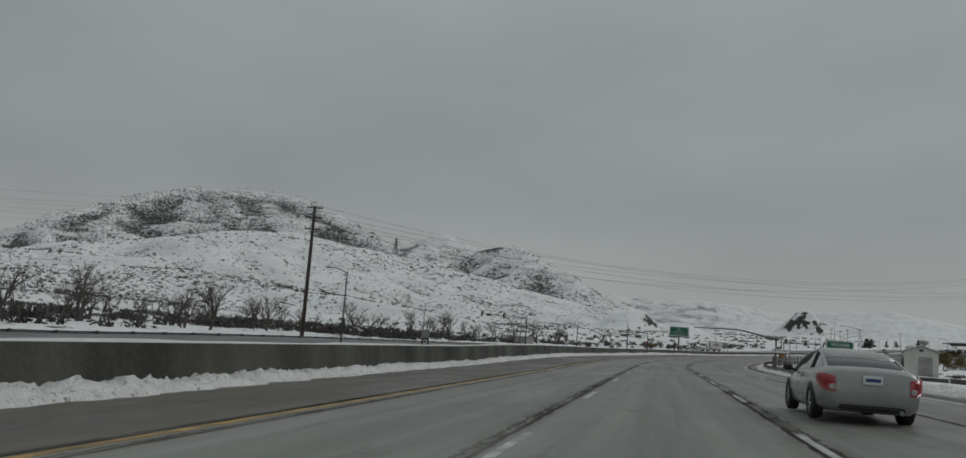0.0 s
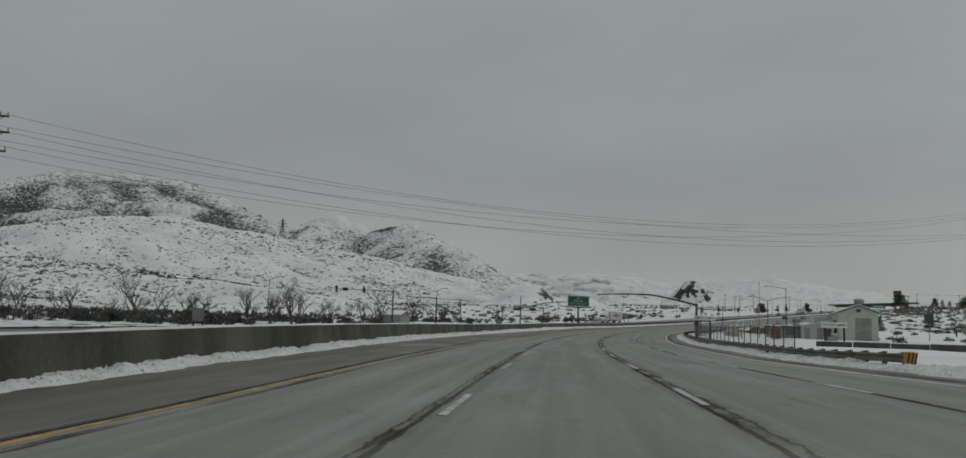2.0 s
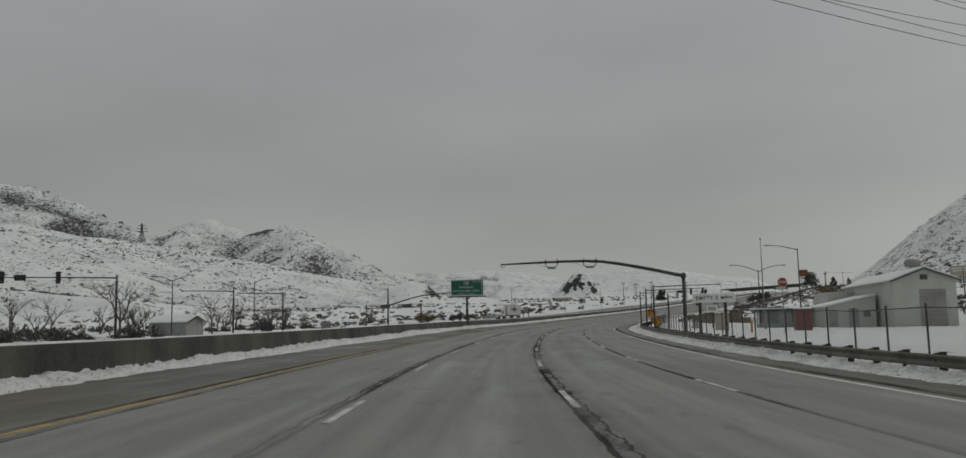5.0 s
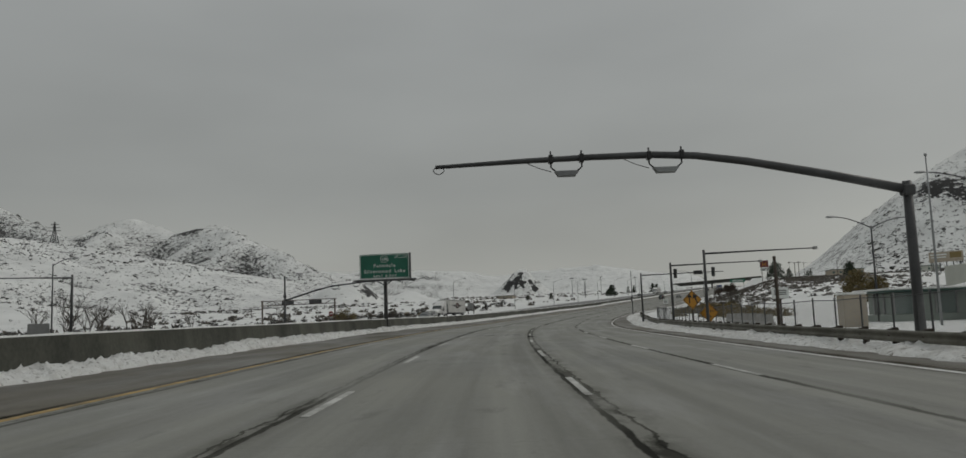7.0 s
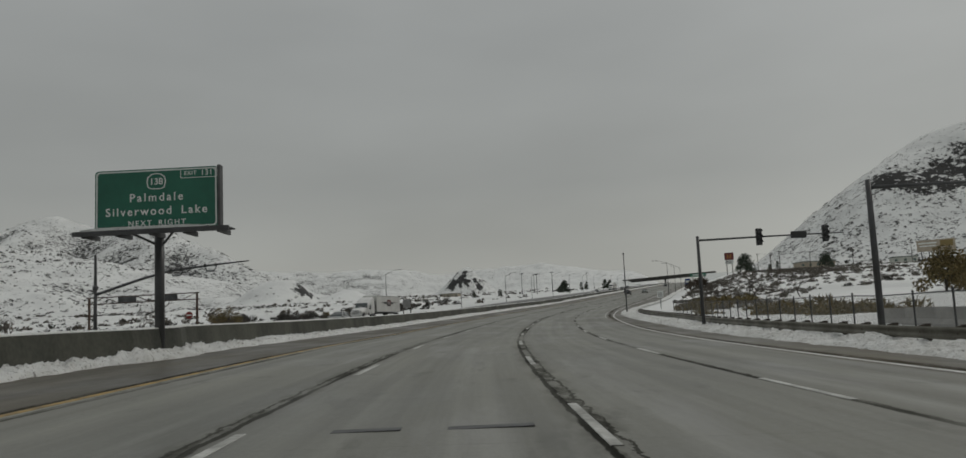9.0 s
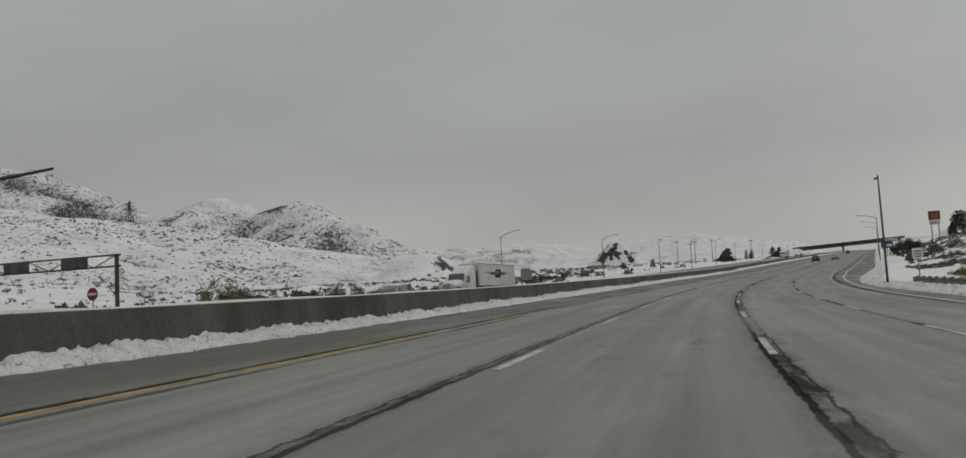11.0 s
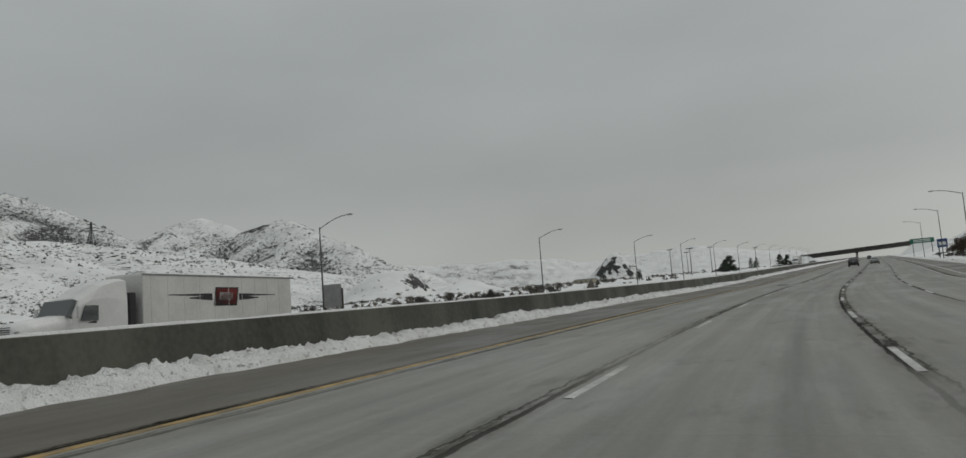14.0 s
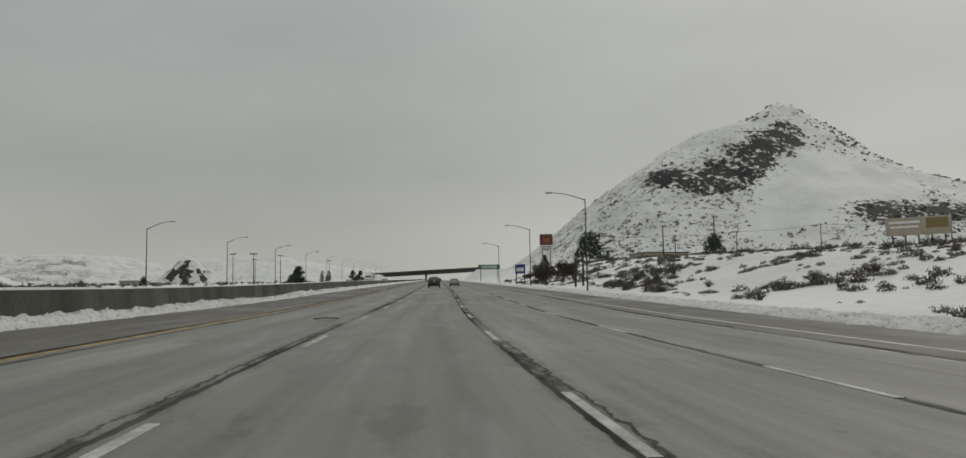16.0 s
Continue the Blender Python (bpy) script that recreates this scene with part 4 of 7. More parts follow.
def roadside(s, lat, turn=0.0, sink=0.0):
    p = on_road(s, lat)
    return ground_pose(p.x, p.y, turn, sink)


# ---- guardrails and fences ----
def guardrail(s0, s1, lat, label, drop=0.0, terminal=False, posts="pole_wood", steel="galv"):
    rail = thing("guardrail", label, "guardrail", road_frame(s0, lat(s0), -drop))
    inv = rail.matrix_basis.inverted()
    bm = bmesh.new()
    prof = [(0, .42), (-.045, .46), (-.045, .50), (0, .56), (0, .60), (-.045, .66), (-.045, .70), (0, .74), (.006, .74), (-.037, .69), (-.037, .665), (.008, .60), (.008, .56), (-.037, .495), (-.037, .465), (.006, .42)]
    ss = np.arange(s0, s1 + .1, 1.5)
    rows = [[bm.verts.new(inv @ on_road(s, lat(s) + a, h - drop)) for a, h in prof] for s in ss]
    for a, b in zip(rows, rows[1:]):
        for j in range(len(prof)):
            bm.faces.new((a[j], a[(j + 1) % len(prof)], b[(j + 1) % len(prof)], b[j]))
    part("rail", bm, steel, rail, "rippled galvanised rail")
    pm = None
    for s in np.arange(s0 + .6, s1, 1.9 if s1 - s0 < 260 else 3.8):
        q = inv @ road_frame(s, lat(s), -drop)
        if pm is None:
            bm = bmesh.new()
            box(bm, (.19, 0, .25), (.15, .15, 1.1), .01)
            box(bm, (.06, 0, .6), (.12, .14, .34), .01)
            ob = part("post", bm, posts, rail)
            pm = ob.data
        else:
            ob = new("post", pm)
            ob.parent = rail
        ob.matrix_basis = q
    if terminal:
        q = inv @ road_frame(s0 - .25, lat(s0), -drop)
        bm = bmesh.new()
        box(bm, (.02, 0, .58), (.34, .3, .46), .04)
        e = part("end_terminal", bm, "sign_yellow", rail, "yellow end terminal with black stripes")
        e.matrix_basis = q
        for k in range(3):
            bm = bmesh.new()
            slab(bm, [(-.15 + k * .12, .36), (-.09 + k * .12, .36), (-.01 + k * .12, .79), (-.07 + k * .12, .79)], .004, pose(0, -.156, 0))
            part("stripe", bm, "black", e)
    return rail


def rail_lat(s):
    return float(np.interp(s, (0, 165, 200, 238, 258, 280), (11.85, 11.85, 12.7, 13.9, 13.7, 13.2)))


guardrail(63.0, 279.5, rail_lat, "dull weathered steel guardrail on wooden posts above ploughed snow", .16, True, steel="rail_steel")
guardrail(40, 330, lambda s: -36.6, "dull dark guardrail along the far edge of the opposite lanes", .7, posts="dark_galv", steel="dark_galv")


def chain_fence(s0, s1, lat, h, label):
    f = thing("chain_link_fence", label, "fence", roadside(s0, lat(s0)))
    inv = f.matrix_basis.inverted()
    ss = np.arange(s0, s1, 2.6)
    pts = [Vector(on_road(s, lat(s))) for s in ss]
    for p, k0 in zip(pts, ss):
        p.z = max(p.z - .1, land_at(p.x, p.y)) - .28 * float(ease(140, 172, k0))
    bm = bmesh.new()
    tube(bm, [(0, 0, -.2), (0, 0, h + .05)], .035, 6)
    tube(bm, [(0, 0, h + .05), (0, 0, h + .1)], [.05, .02], 6)
    pm = None
    for p in pts:
        if pm is None:
            ob = part("post", bm, "dark_galv", f)
            pm = ob.data
        else:
            ob = new("post", pm)
            ob.parent = f
        ob.location = inv @ p
    bm = bmesh.new()
    tube(bm, [inv @ (p + Vector((0, 0, h - .02))) for p in pts], .018, 5)
    part("top_rail", bm, "dark_galv", f)
    me = bpy.data.meshes.new("wire_fabric")
    vs, fs, uv = [], [], []
    for k, p in enumerate(pts):
        for z in (.05, h - .03):
            vs.append(inv @ (p + Vector((0, 0, z))))
            uv.append((ss[k], z))
    for k in range(len(pts) - 1):
        fs.append((2 * k, 2 * k + 1, 2 * k + 3, 2 * k + 2))
    me.from_pydata(vs, [], fs)
    lay = me.uv_layers.new(name="UVMap")
    for li, vi in enumerate([v for q in fs for v in q]):
        lay.data[li].uv = uv[vi]
    me.materials.append(M["fence_wire"])
    w = new("wire_fabric", me)
    w.parent = f
    return f


chain_fence(82, 262, lambda s: float(np.interp(s, (82, 150, 178, 200, 240, 280), (13.0, 13.2, 14.2, 14.9, 16.0, 16.0))), 1.75, "grey chain-link fence with slender steel posts behind the guardrail")


# ---- poles, lamps and wires ----
def utility_pole(x, y, h, arms, label, lean=(0, 0), turn=0.0, r=.19):
    t = thing("utility_pole", label, "utility pole", ground_pose(x, y, turn), "utility poles")
    top = Vector((lean[0], lean[1], h))
    bm = bmesh.new()
    tube(bm, [(0, 0, -.3), top * .5, top], [r, r * .85, r * .65], 10)
    part("shaft", bm, "pole_wood", t, smooth=True)
    for z, w in arms:
        c = top * (z / h)
        bm = bmesh.new()
        box(bm, (c.x, c.y - .16, c.z), (w, .1, .13), .01)
        a = part("crossarm", bm, "pole_wood", t)
        for k in (-.46, -.18, .18, .46):
            bm = bmesh.new()
            tube(bm, [(c.x + k * w, c.y - .16, c.z + .06), (c.x + k * w, c.y - .16, c.z + .16), (c.x + k * w, c.y - .16, c.z + .3)], [.03, .06, .035], 6)
            part("insulator", bm, "sign_back", a)
        for k in (-1, 1):
            bm = bmesh.new()
            tube(bm, [(c.x + k * w * .3, c.y - .16, c.z - .03), (c.x, c.y - .16, c.z - .55)], .022, 5)
            part("brace", bm, "dark_galv", t)
    return t


left_pole = utility_pole(-47.4, 79.5, 14.5 - land_at(-47.4, 79.5), [(14.1, 1.7), (13.0, 1.9), (11.7, 1.7)], "tall dark wooden utility pole with three crossarms", (0, 0), 20, .23)
RIGHT_POLES = [(35.0, 139.0, 14.5), (35.75, 139.4, 15.7), (37.1, 139.0, 16.1)]
for x, y, z in RIGHT_POLES:
    h = z - land_at(x, y)
    utility_pole(x, y, h, [(h - .3, 2.6), (h - 1.6, 2.6), (h - 2.8, 2.4)], "dark wooden utility pole in a close row of three", (0, 0), 8, .21)


def wire(a, b, sag, r, label="dark overhead power line across the freeway", n=28):
    a, b = Vector(a), Vector(b)
    bm = bmesh.new()
    pts = []
    for k in range(n + 1):
        f = k / n
        p = a.lerp(b, f)
        p.z -= sag * 4 * f * (1 - f)
        pts.append(p - a)
    tube(bm, pts, r, 5)
    ob = part("overhead_wire", bm, "black")
    ob.location = a
    return tagged(ob, label, "power line", "overhead wires")


WIRES = [((-47.9, 80.2, 14.75), (35.3, 140.2, 16.67), 4.24), ((-47.8, 80.0, 13.80), (35.3, 140.2, 13.91), 2.72),
         ((-48.1, 80.5, 12.93), (35.2, 140.4, 16.22), 3.50), ((-47.8, 80.1, 13.50), (35.3, 140.2, 13.91), 3.59),
         ((-47.5, 79.6, 12.38), (35.5, 139.9, 13.64), 3.57), ((-47.8, 80.0, 11.76), (35.3, 140.3, 16.10), 3.99)]
for k, (a, b, sag) in enumerate(WIRES):
    wire(a, b, sag, .011)
    wire(a, (a[0] - 104, a[1] - 39 + k, a[2] + 1.0), 1.6, .006, "dark overhead power line on a wooden pole")


def street_lamp(m, h, reach, rise, label, group="street lamps", boxes=(), twin=False, mat="mast"):
    t = thing("street_lamp", label, "street lamp", m, group)
    bm = bmesh.new()
    tube(bm, [(0, 0, -.1), (0, 0, .05), (0, 0, .06)], [.2, .2, .12], 10)
    part("base_plate", bm, "concrete", t)
    bm = bmesh.new()
    tube(bm, [(0, 0, 0), (0, 0, h * .5), (0, 0, h)], [.085, .07, .052], 10)
    part("pole", bm, mat, t, smooth=True)
    for side in ((1, -1) if twin else (1,)):
        bm = bmesh.new()
        pts = []
        for k in range(7):
            f = k / 6
            pts.append((side * reach * f, 0, h - .15 + rise * math.sin(f * math.pi / 2)))
        tube(bm, pts, [.045, .043, .04, .038, .036, .034, .032], 8)
        a = part("arm", bm, mat, t, smooth=True)
        bm = bmesh.new()
        sg = 1 if side * reach > 0 else -1
        x0, z0 = side * reach, h - .15 + rise
        rows = []
        for f, w, zt, zb in ((-.1, .05, .04, -.04), (.1, .13, .07, -.05), (.45, .15, .07, -.06), (.62, .08, .03, -.03)):
            rows.append([bm.verts.new((x0 + sg * f, dy * w, z0 + dz)) for dy, dz in ((-1, 0), (-.6, zt), (.6, zt), (1, 0), (.7, zb), (-.7, zb))])
        for p, q in zip(rows, rows[1:]):
            for j in range(6):
                bm.faces.new((p[j], p[(j + 1) % 6], q[(j + 1) % 6], q[j]))
        bm.faces.new(rows[0])
        bm.faces.new(rows[-1][::-1])
        lum = part("luminaire", bm, "galv", a)
        bm = bmesh.new()
        box(bm, (x0 + sg * .3, 0, z0 - .063), (.26, .17, .02), .005)
        part("lens", bm, "bulb", lum)
    for z, w, d in boxes:
        bm = bmesh.new()
        box(bm, (.12, -.08, z), (w, w * .8, d), .02)
        part("control_box", bm, "dark_galv", t)
    return t


street_lamp(ground_pose(-35.5, 66.3), 6.9, -1.5, .45, "grey steel street lamp with a control box on its pole", boxes=[(2.4, .3, .5)])
street_lamp(ground_pose(-69.8, 167), 7.4, 2.2, .6, "grey steel street lamp with one curved arm beside bare trees")
street_lamp(ground_pose(-55.3, 192.9), 7.0, 2.4, .7, "grey steel street lamp with two curved arms", twin=True)
street_lamp(ground_pose(-50.6, 209.6), 7.2, 1.9, .6, "grey steel street lamp with one curved arm by the ramp")
# the row beyond the opposite lanes
MEDIAN_LAMPS = [(342, -40.5, 8.7), (388.9, -38.2, 8.5), (433, -36.6, 8.6), (472, -36.2, 8.7), (517, -36.6, 8.9)] + [(517 + 44 * k, -36.6, 8.9) for k in range(1, 9)]
first = None
for s, lat, h in MEDIAN_LAMPS:
    p = on_road(s, lat)
    q = ground_pose(p.x, p.y)
    if first is None or h != first[1]:
        first = (street_lamp(q, h, 3.0, .95, "grey steel street lamp leaning its arm over the opposite lanes", "far side street lamps", mat="dark_galv"), h)
    else:
        copy_thing(first[0], q)
for k in range(3):
    p = on_road((405, 455, 522)[k], 15.3)
    q = ground_pose(p.x, p.y)
    if k == 0:
        near = street_lamp(q, 9.3, -3.3, .75, "grey steel street lamp reaching over the exit lane", "exit street lamps", mat="dark_galv")
    else:
        copy_thing(near, q)
street_lamp(road_frame(281, 11.9, 0, -90), 7.8, -.9, .05, "slim dark lamp post with a short arm and a black box", boxes=[(3.0, .35, .7)])
# the weigh station's lamps
street_lamp(ground_pose(16.4, 189.5, 20), 6.6, 3.0, .75, "grey steel street lamp with two curved arms at the station", twin=True)
street_lamp(ground_pose(18.2, 180.3, 10), 8.3, -3.0, .5, "grey steel street lamp with one long arm at the station")
for k, (x, y, h) in enumerate([(74.6, 256.2, 8.5), (75.9, 252.6, 7.6), (77.1, 256.5, 8.2), (78.4, 253.2, 7.4), (99.2, 310.8, 7.8), (102.4, 307.4, 8.4)]):
    utility_pole(x, y, h, [], "dark bare wooden pole on the slope behind the station", (.1 * (k % 3 - 1), 0), 0, .15)
bol = thing("bollard", "short yellow bollard beside the station booth", "bollard", roadside(167.7, 20.6))
bm = bmesh.new()
tube(bm, [(0, 0, -.1), (0, 0, .95), (0, 0, 1.0), (0, 0, 1.03)], [.1, .1, .08, .02], 10)
part("post", bm, "sign_yellow", bol, smooth=True)
flag = thing("flagpole", "slender bare pale flagpole beside the booth", "flagpole", ground_pose(13.4, 176.4))
bm = bmesh.new()
tube(bm, [(0, 0, -.1), (0, 0, 5), (0, 0, 9.1)], [.075, .06, .035], 8)
part("pole", bm, "galv", flag, smooth=True)
bm = bmesh.new()
bmesh.ops.create_icosphere(bm, subdivisions=2, radius=.09, matrix=Matrix.Translation((0, 0, 9.15)))
part("ball", bm, "galv", flag, smooth=True)


# ---- masts over the lanes ----
def signal_head(parent, x, y, z, turn=0.0, name="signal_head"):
    bm = bmesh.new()
    box(bm, (0, 0, 0), (.34, .2, 1.0), .03)
    h = part(name, bm, "black", parent, "black three-lamp signal head")
    h.matrix_basis = pose(x, y, z, 0, 0, turn)
    for k in (-.32, 0, .32):
        bm = bmesh.new()
        bmesh.ops.create_cone(bm, cap_ends=True, segments=14, radius1=.12, radius2=.12, depth=.03, matrix=pose(0, -.11, k, 90))
        part("lens", bm, "dark_galv", h)
        bm = bmesh.new()
        n = 9
        rows = [[bm.verts.new((math.cos(a) * r, yy, k + math.sin(a) * r)) for a in [math.pi * j / (n - 1) for j in range(n)]] for r, yy in ((.14, -.1), (.14, -.3), (.132, -.3), (.132, -.1))]
        for p, q in zip(rows, rows[1:]):
            for j in range(n - 1):
                bm.faces.new((p[j], p[j + 1], q[j + 1], q[j]))
        part("visor", bm, "black", h)
    return h


def signal_mast(m, h, arm, label, heads=(), plates=(), tip=False, rise=.15, mat="mast"):
    """A pole with a level arm along x."""
    t = thing("traffic_signal_mast", label, "signal mast", m)
    bm = bmesh.new()
    tube(bm, [(0, 0, -.2), (0, 0, h * .6), (0, 0, h + .15)], [.11, .1, .085], 12)
    part("pole", bm, mat, t, smooth=True)
    bm = bmesh.new()
    box(bm, (0, 0, .05), (.5, .5, .14), .02)
    part("base_plate", bm, mat, t)
    bm = bmesh.new()
    tube(bm, [(0, 0, h - .1), (arm * .5, 0, h - .1 + rise * .6), (arm, 0, h - .1 + rise)], [.065, .052, .04], 10)
    a = part("arm", bm, mat, t, smooth=True)
    for x in heads:
        signal_head(t, x, -.14, h - .1 + rise * abs(x / arm))
    for x, w, hh in plates:
        bm = bmesh.new()
        slab(bm, rounded(w, hh, .04), .05, pose(x, -.15, h - .1 + rise * .7))
        part("sign_panel", bm, "black", t)
    if tip:
        bm = bmesh.new()
        box(bm, (arm, -.02, h - .1 + rise), (.22, .34, .2), .03)
        part("camera_housing", bm, "sign_back", t)
    return t


signal_mast(ground_pose(-44.2, 158.2, 12), 6.1, -9.2, "grey signal mast with three heads over the ramp", heads=(-4.6, -9.0), plates=((-7.6, .9, .5),))
signal_mast(ground_pose(-43.8, 183.5, 8), 5.7, -5.8, "grey camera mast with one thin level arm", tip=True)
signal_mast(ground_pose(-42.0, 195.9, 8), 5.7, -5.6, "grey camera mast with one thin level arm", tip=True)
signal_mast(road_frame(224.3, 12.9, -.1, 8), 5.35, 9.0, "grey signal mast with two black heads over the ramp", heads=(3.7, 7.8), plates=((6.15, .95, .42),))
signal_mast(road_frame(201, 13.6, -.1, 8), 5.1, 7.4, "grey camera mast with one thin level arm", tip=True)
signal_mast(road_frame(187.65, 13.82, -.1, 6), 5.1, 7.4, "grey camera mast with one thin level arm", tip=True)
wood = thing("wooden_post", "short dark wooden post behind the guardrail", "post", road_frame(173, 14.0))
bm = bmesh.new()
tube(bm, [(0, 0, -.2), (.02, 0, 1.8), (0, 0, 3.7)], [.09, .085, .075], 10)
part("shaft", bm, "pole_wood", wood, smooth=True)


def sensor_gantry(m, h, pts, radii, boxes, label, loops=(), mat="mast"):
    """A tall mast with a long bent arm that carries hanging sensors."""
    t = thing("sensor_gantry", label, "gantry", m)
    bm = bmesh.new()
    tube(bm, [(0, 0, -.2), (0, 0, h * .5), (0, 0, h + .35)], [.165, .15, .135], 14)
    part("mast", bm, mat, t, smooth=True)
    bm = bmesh.new()
    box(bm, (0, 0, .05), (.62, .62, .12), .02)
    part("base_plate", bm, mat, t)
    bm = bmesh.new()
    box(bm, (0, 0, h + .08), (.38, .36, .34), .05)
    part("clamp", bm, mat, t)
    bm = bmesh.new()
    tube(bm, pts, radii, 12)
    arm = part("arm", bm, mat, t, smooth=True)
    for x, z, w in boxes:
        for k in (-1, 1):
            bm = bmesh.new()
            xx = x + k * w / 2
            box(bm, (xx, 0, z + .02), (.14, .26, .26), .02)
            tube(bm, [(xx, 0, z + .27), (xx, 0, z - .24), (xx - k * .14, 0, z - .36)], .026, 6)
            part("hanger", bm, "black", arm)
        bm = bmesh.new()
        slab(bm, [(x - w * .34, z - .44), (x + w * .34, z - .44), (x + w * .28, z - .53), (x - w * .28, z - .53)], .3, pose(0, -.17, 0))
        slab(bm, [(x - w * .40, z - .37), (x + w * .40, z - .37), (x + w * .36, z - .435), (x - w * .36, z - .435)], .26, pose(0, -.15, 0))
        part("sensor_box", bm, "galv", arm, "grey sensor box under the arm")
        bm = bmesh.new()
        tube(bm, [(x - w * .5 - .75 * (1 - f), .06, z - .06 - .3 * f ** 2 - .1 * math.sin(math.pi * f)) for f in (0, .2, .4, .6, .8, 1.0)], .012, 5)
        part("cable", bm, "black", arm)
    for x, z, r in loops:
        bm = bmesh.new()
        tube(bm, [(x + r * math.cos(a) * 1.4, .05 * math.sin(3 * a), z + r * math.sin(a)) for a in [2 * math.pi * k / 16 for k in range(17)]], .014, 5, False)
        part("cable_loop", bm, "black", arm)
    return t


# the mast on the right and its bent arm over the lanes
gm = road_frame(158.4, 13.6, -.1)
sensor_gantry(gm, 4.75, [(0, 0, 4.85), (-2.35, 0, 5.40), (-4.8, 0, 5.91), (-6.35, 0, 6.15), (-7.7, 0, 6.23), (-9.45, 0, 6.23), (-11.6, 0, 6.19), (-14.4, 0, 6.10)],
              [.15, .14, .125, .115, .11, .1, .085, .06], [(-7.3, 6.19, 1.0), (-10.35, 6.19, .95)],
              "dark steel gantry with a long bent arm and two hanging sensors", [(-14.3, 6.0, .12)])
lm = ground_pose(-37.8, 246.6, -3.6)
sensor_gantry(lm, 5.0, [(0, 0, 4.5), (2.2, 0, 5.1), (4.6, 0, 5.72), (6.8, 0, 6.18), (9.0, 0, 6.36), (11.4, 0, 6.52), (13.9, 0, 6.65)], [.13, .12, .11, .1, .09, .075, .05],
              [(7.45, 6.22, .95), (10.5, 6.44, .95)], "dark steel mast with a long rising arm and two hanging sensors")
bm = bmesh.new()
tube(bm, [(0, 0, 5.3), (0, 0, 7.9)], [.13, .1], 10)
t = part("upper_mast", bm, "mast", None)
t.parent = bpy.data.objects["sensor_gantry.001"]


def frame_gantry(a, b, h, label):
    a, b = Vector(a), Vector(b)
    d = b - a
    t = thing("truss_gantry", label, "gantry", pose(a.x, a.y, land_at(a.x, a.y), 0, 0, math.degrees(math.atan2(d.y, d.x))))
    w = d.length
    for x in (0, w):
        bm = bmesh.new()
        box(bm, (x, 0, h / 2), (.2, .2, h), .02)
        part("post", bm, "brown", t, "rust-brown steel post")
    for z in (h - .05, h - .75):
        bm = bmesh.new()
        tube(bm, [(-.3, 0, z), (w + .3, 0, z)], .06, 6)
        part("chord", bm, "brown", t)
    n = 7
    for k in range(n):
        bm = bmesh.new()
        x0, x1 = w * k / n, w * (k + 1) / n
        tube(bm, [(x0, 0, h - .75 + .7 * (k % 2)), (x1, 0, h - .05 - .7 * (k % 2))], .035, 5)
        part("brace", bm, "brown", t)
    for x in (w * .36, w * .74):
        bm = bmesh.new()
        box(bm, (x, -.08, h - .4), (2.1, .12, .6), .03)
        part("sign_panel", bm, "dark_galv", t, "small dark lane signal panel")
    return t


frame_gantry((-46.3, 266.9), (-34.1, 264.3), 4.4, "low rust-brown truss gantry with two panels")


# ---- signs ----
def posted_sign(m, outline, z, mat, label, category="road sign", posts=((0, 0),), post_h=None, border=None, thick=.02, post_mat="pole_wood", r=.05, face_turn=0.0, name="road_sign"):
    """A flat sign on one or more posts; it faces -y."""
    t = thing(name, label, category, m)
    for x, top in posts:
        bm = bmesh.new()
        box(bm, (x, r + .025, ((post_h or z) + top) / 2 - .15), (r * 2, r * 2, (post_h or z) + top + .3), .01)
        part("post", bm, post_mat, t)
    bm = bmesh.new()
    slab(bm, outline, thick, pose(0, 0, z))
    p = part("sign_panel", bm, mat, t)
    if border:
        k, bmat = border
        bm = bmesh.new()
        n = len(outline)
        cx, cz = sum(q[0] for q in outline) / n, sum(q[1] for q in outline) / n
        hx, hz = max(abs(q[0] - cx) for q in outline), max(abs(q[1] - cz) for q in outline)
        rings = []
        for f, y in ((k * .6, -.004), (k * 1.6, -.004)):
            rings.append([bm.verts.new((cx + (q[0] - cx) * (1 - f / hx), y, z + cz + (q[1] - cz) * (1 - f / hz))) for q in outline])
        for j in range(n):
            bm.faces.new((rings[0][j], rings[0][(j + 1) % n], rings[1][(j + 1) % n], rings[1][j]))
        part("border", bm, bmat, p)
    return t, p


def arrow(parent, x, z, size, mat, turn, y=-.006):
    bm = bmesh.new()
    o = [(-.07, -.5), (.07, -.5), (.07, .08), (.28, .08), (0, .5), (-.28, .08), (-.07, .08)]
    slab(bm, [(a * size, b * size) for a, b in o], .004, pose(x, y, z, 0, turn, 0))
    return part("arrow", bm, mat, parent)


# weigh station sign
w, p = posted_sign(roadside(52.4, 10.35, 0, .1), rounded(1.5, 1.2, .07), 2.32, "sign_green", "green weigh station sign with white letters on two posts", posts=((-.42, 0), (.42, 0)), border=(.025, "sign_white"), post_h=2.6, r=.06)
lettering("WEIGH", .28, "sign_white", p, (0, -.006, 2.68), spread=1.2)
lettering("STATION", .28, "sign_white", p, (0, -.006, 2.33), spread=1.1)
arrow(p, .12, 1.97, .36, "sign_white", 45)

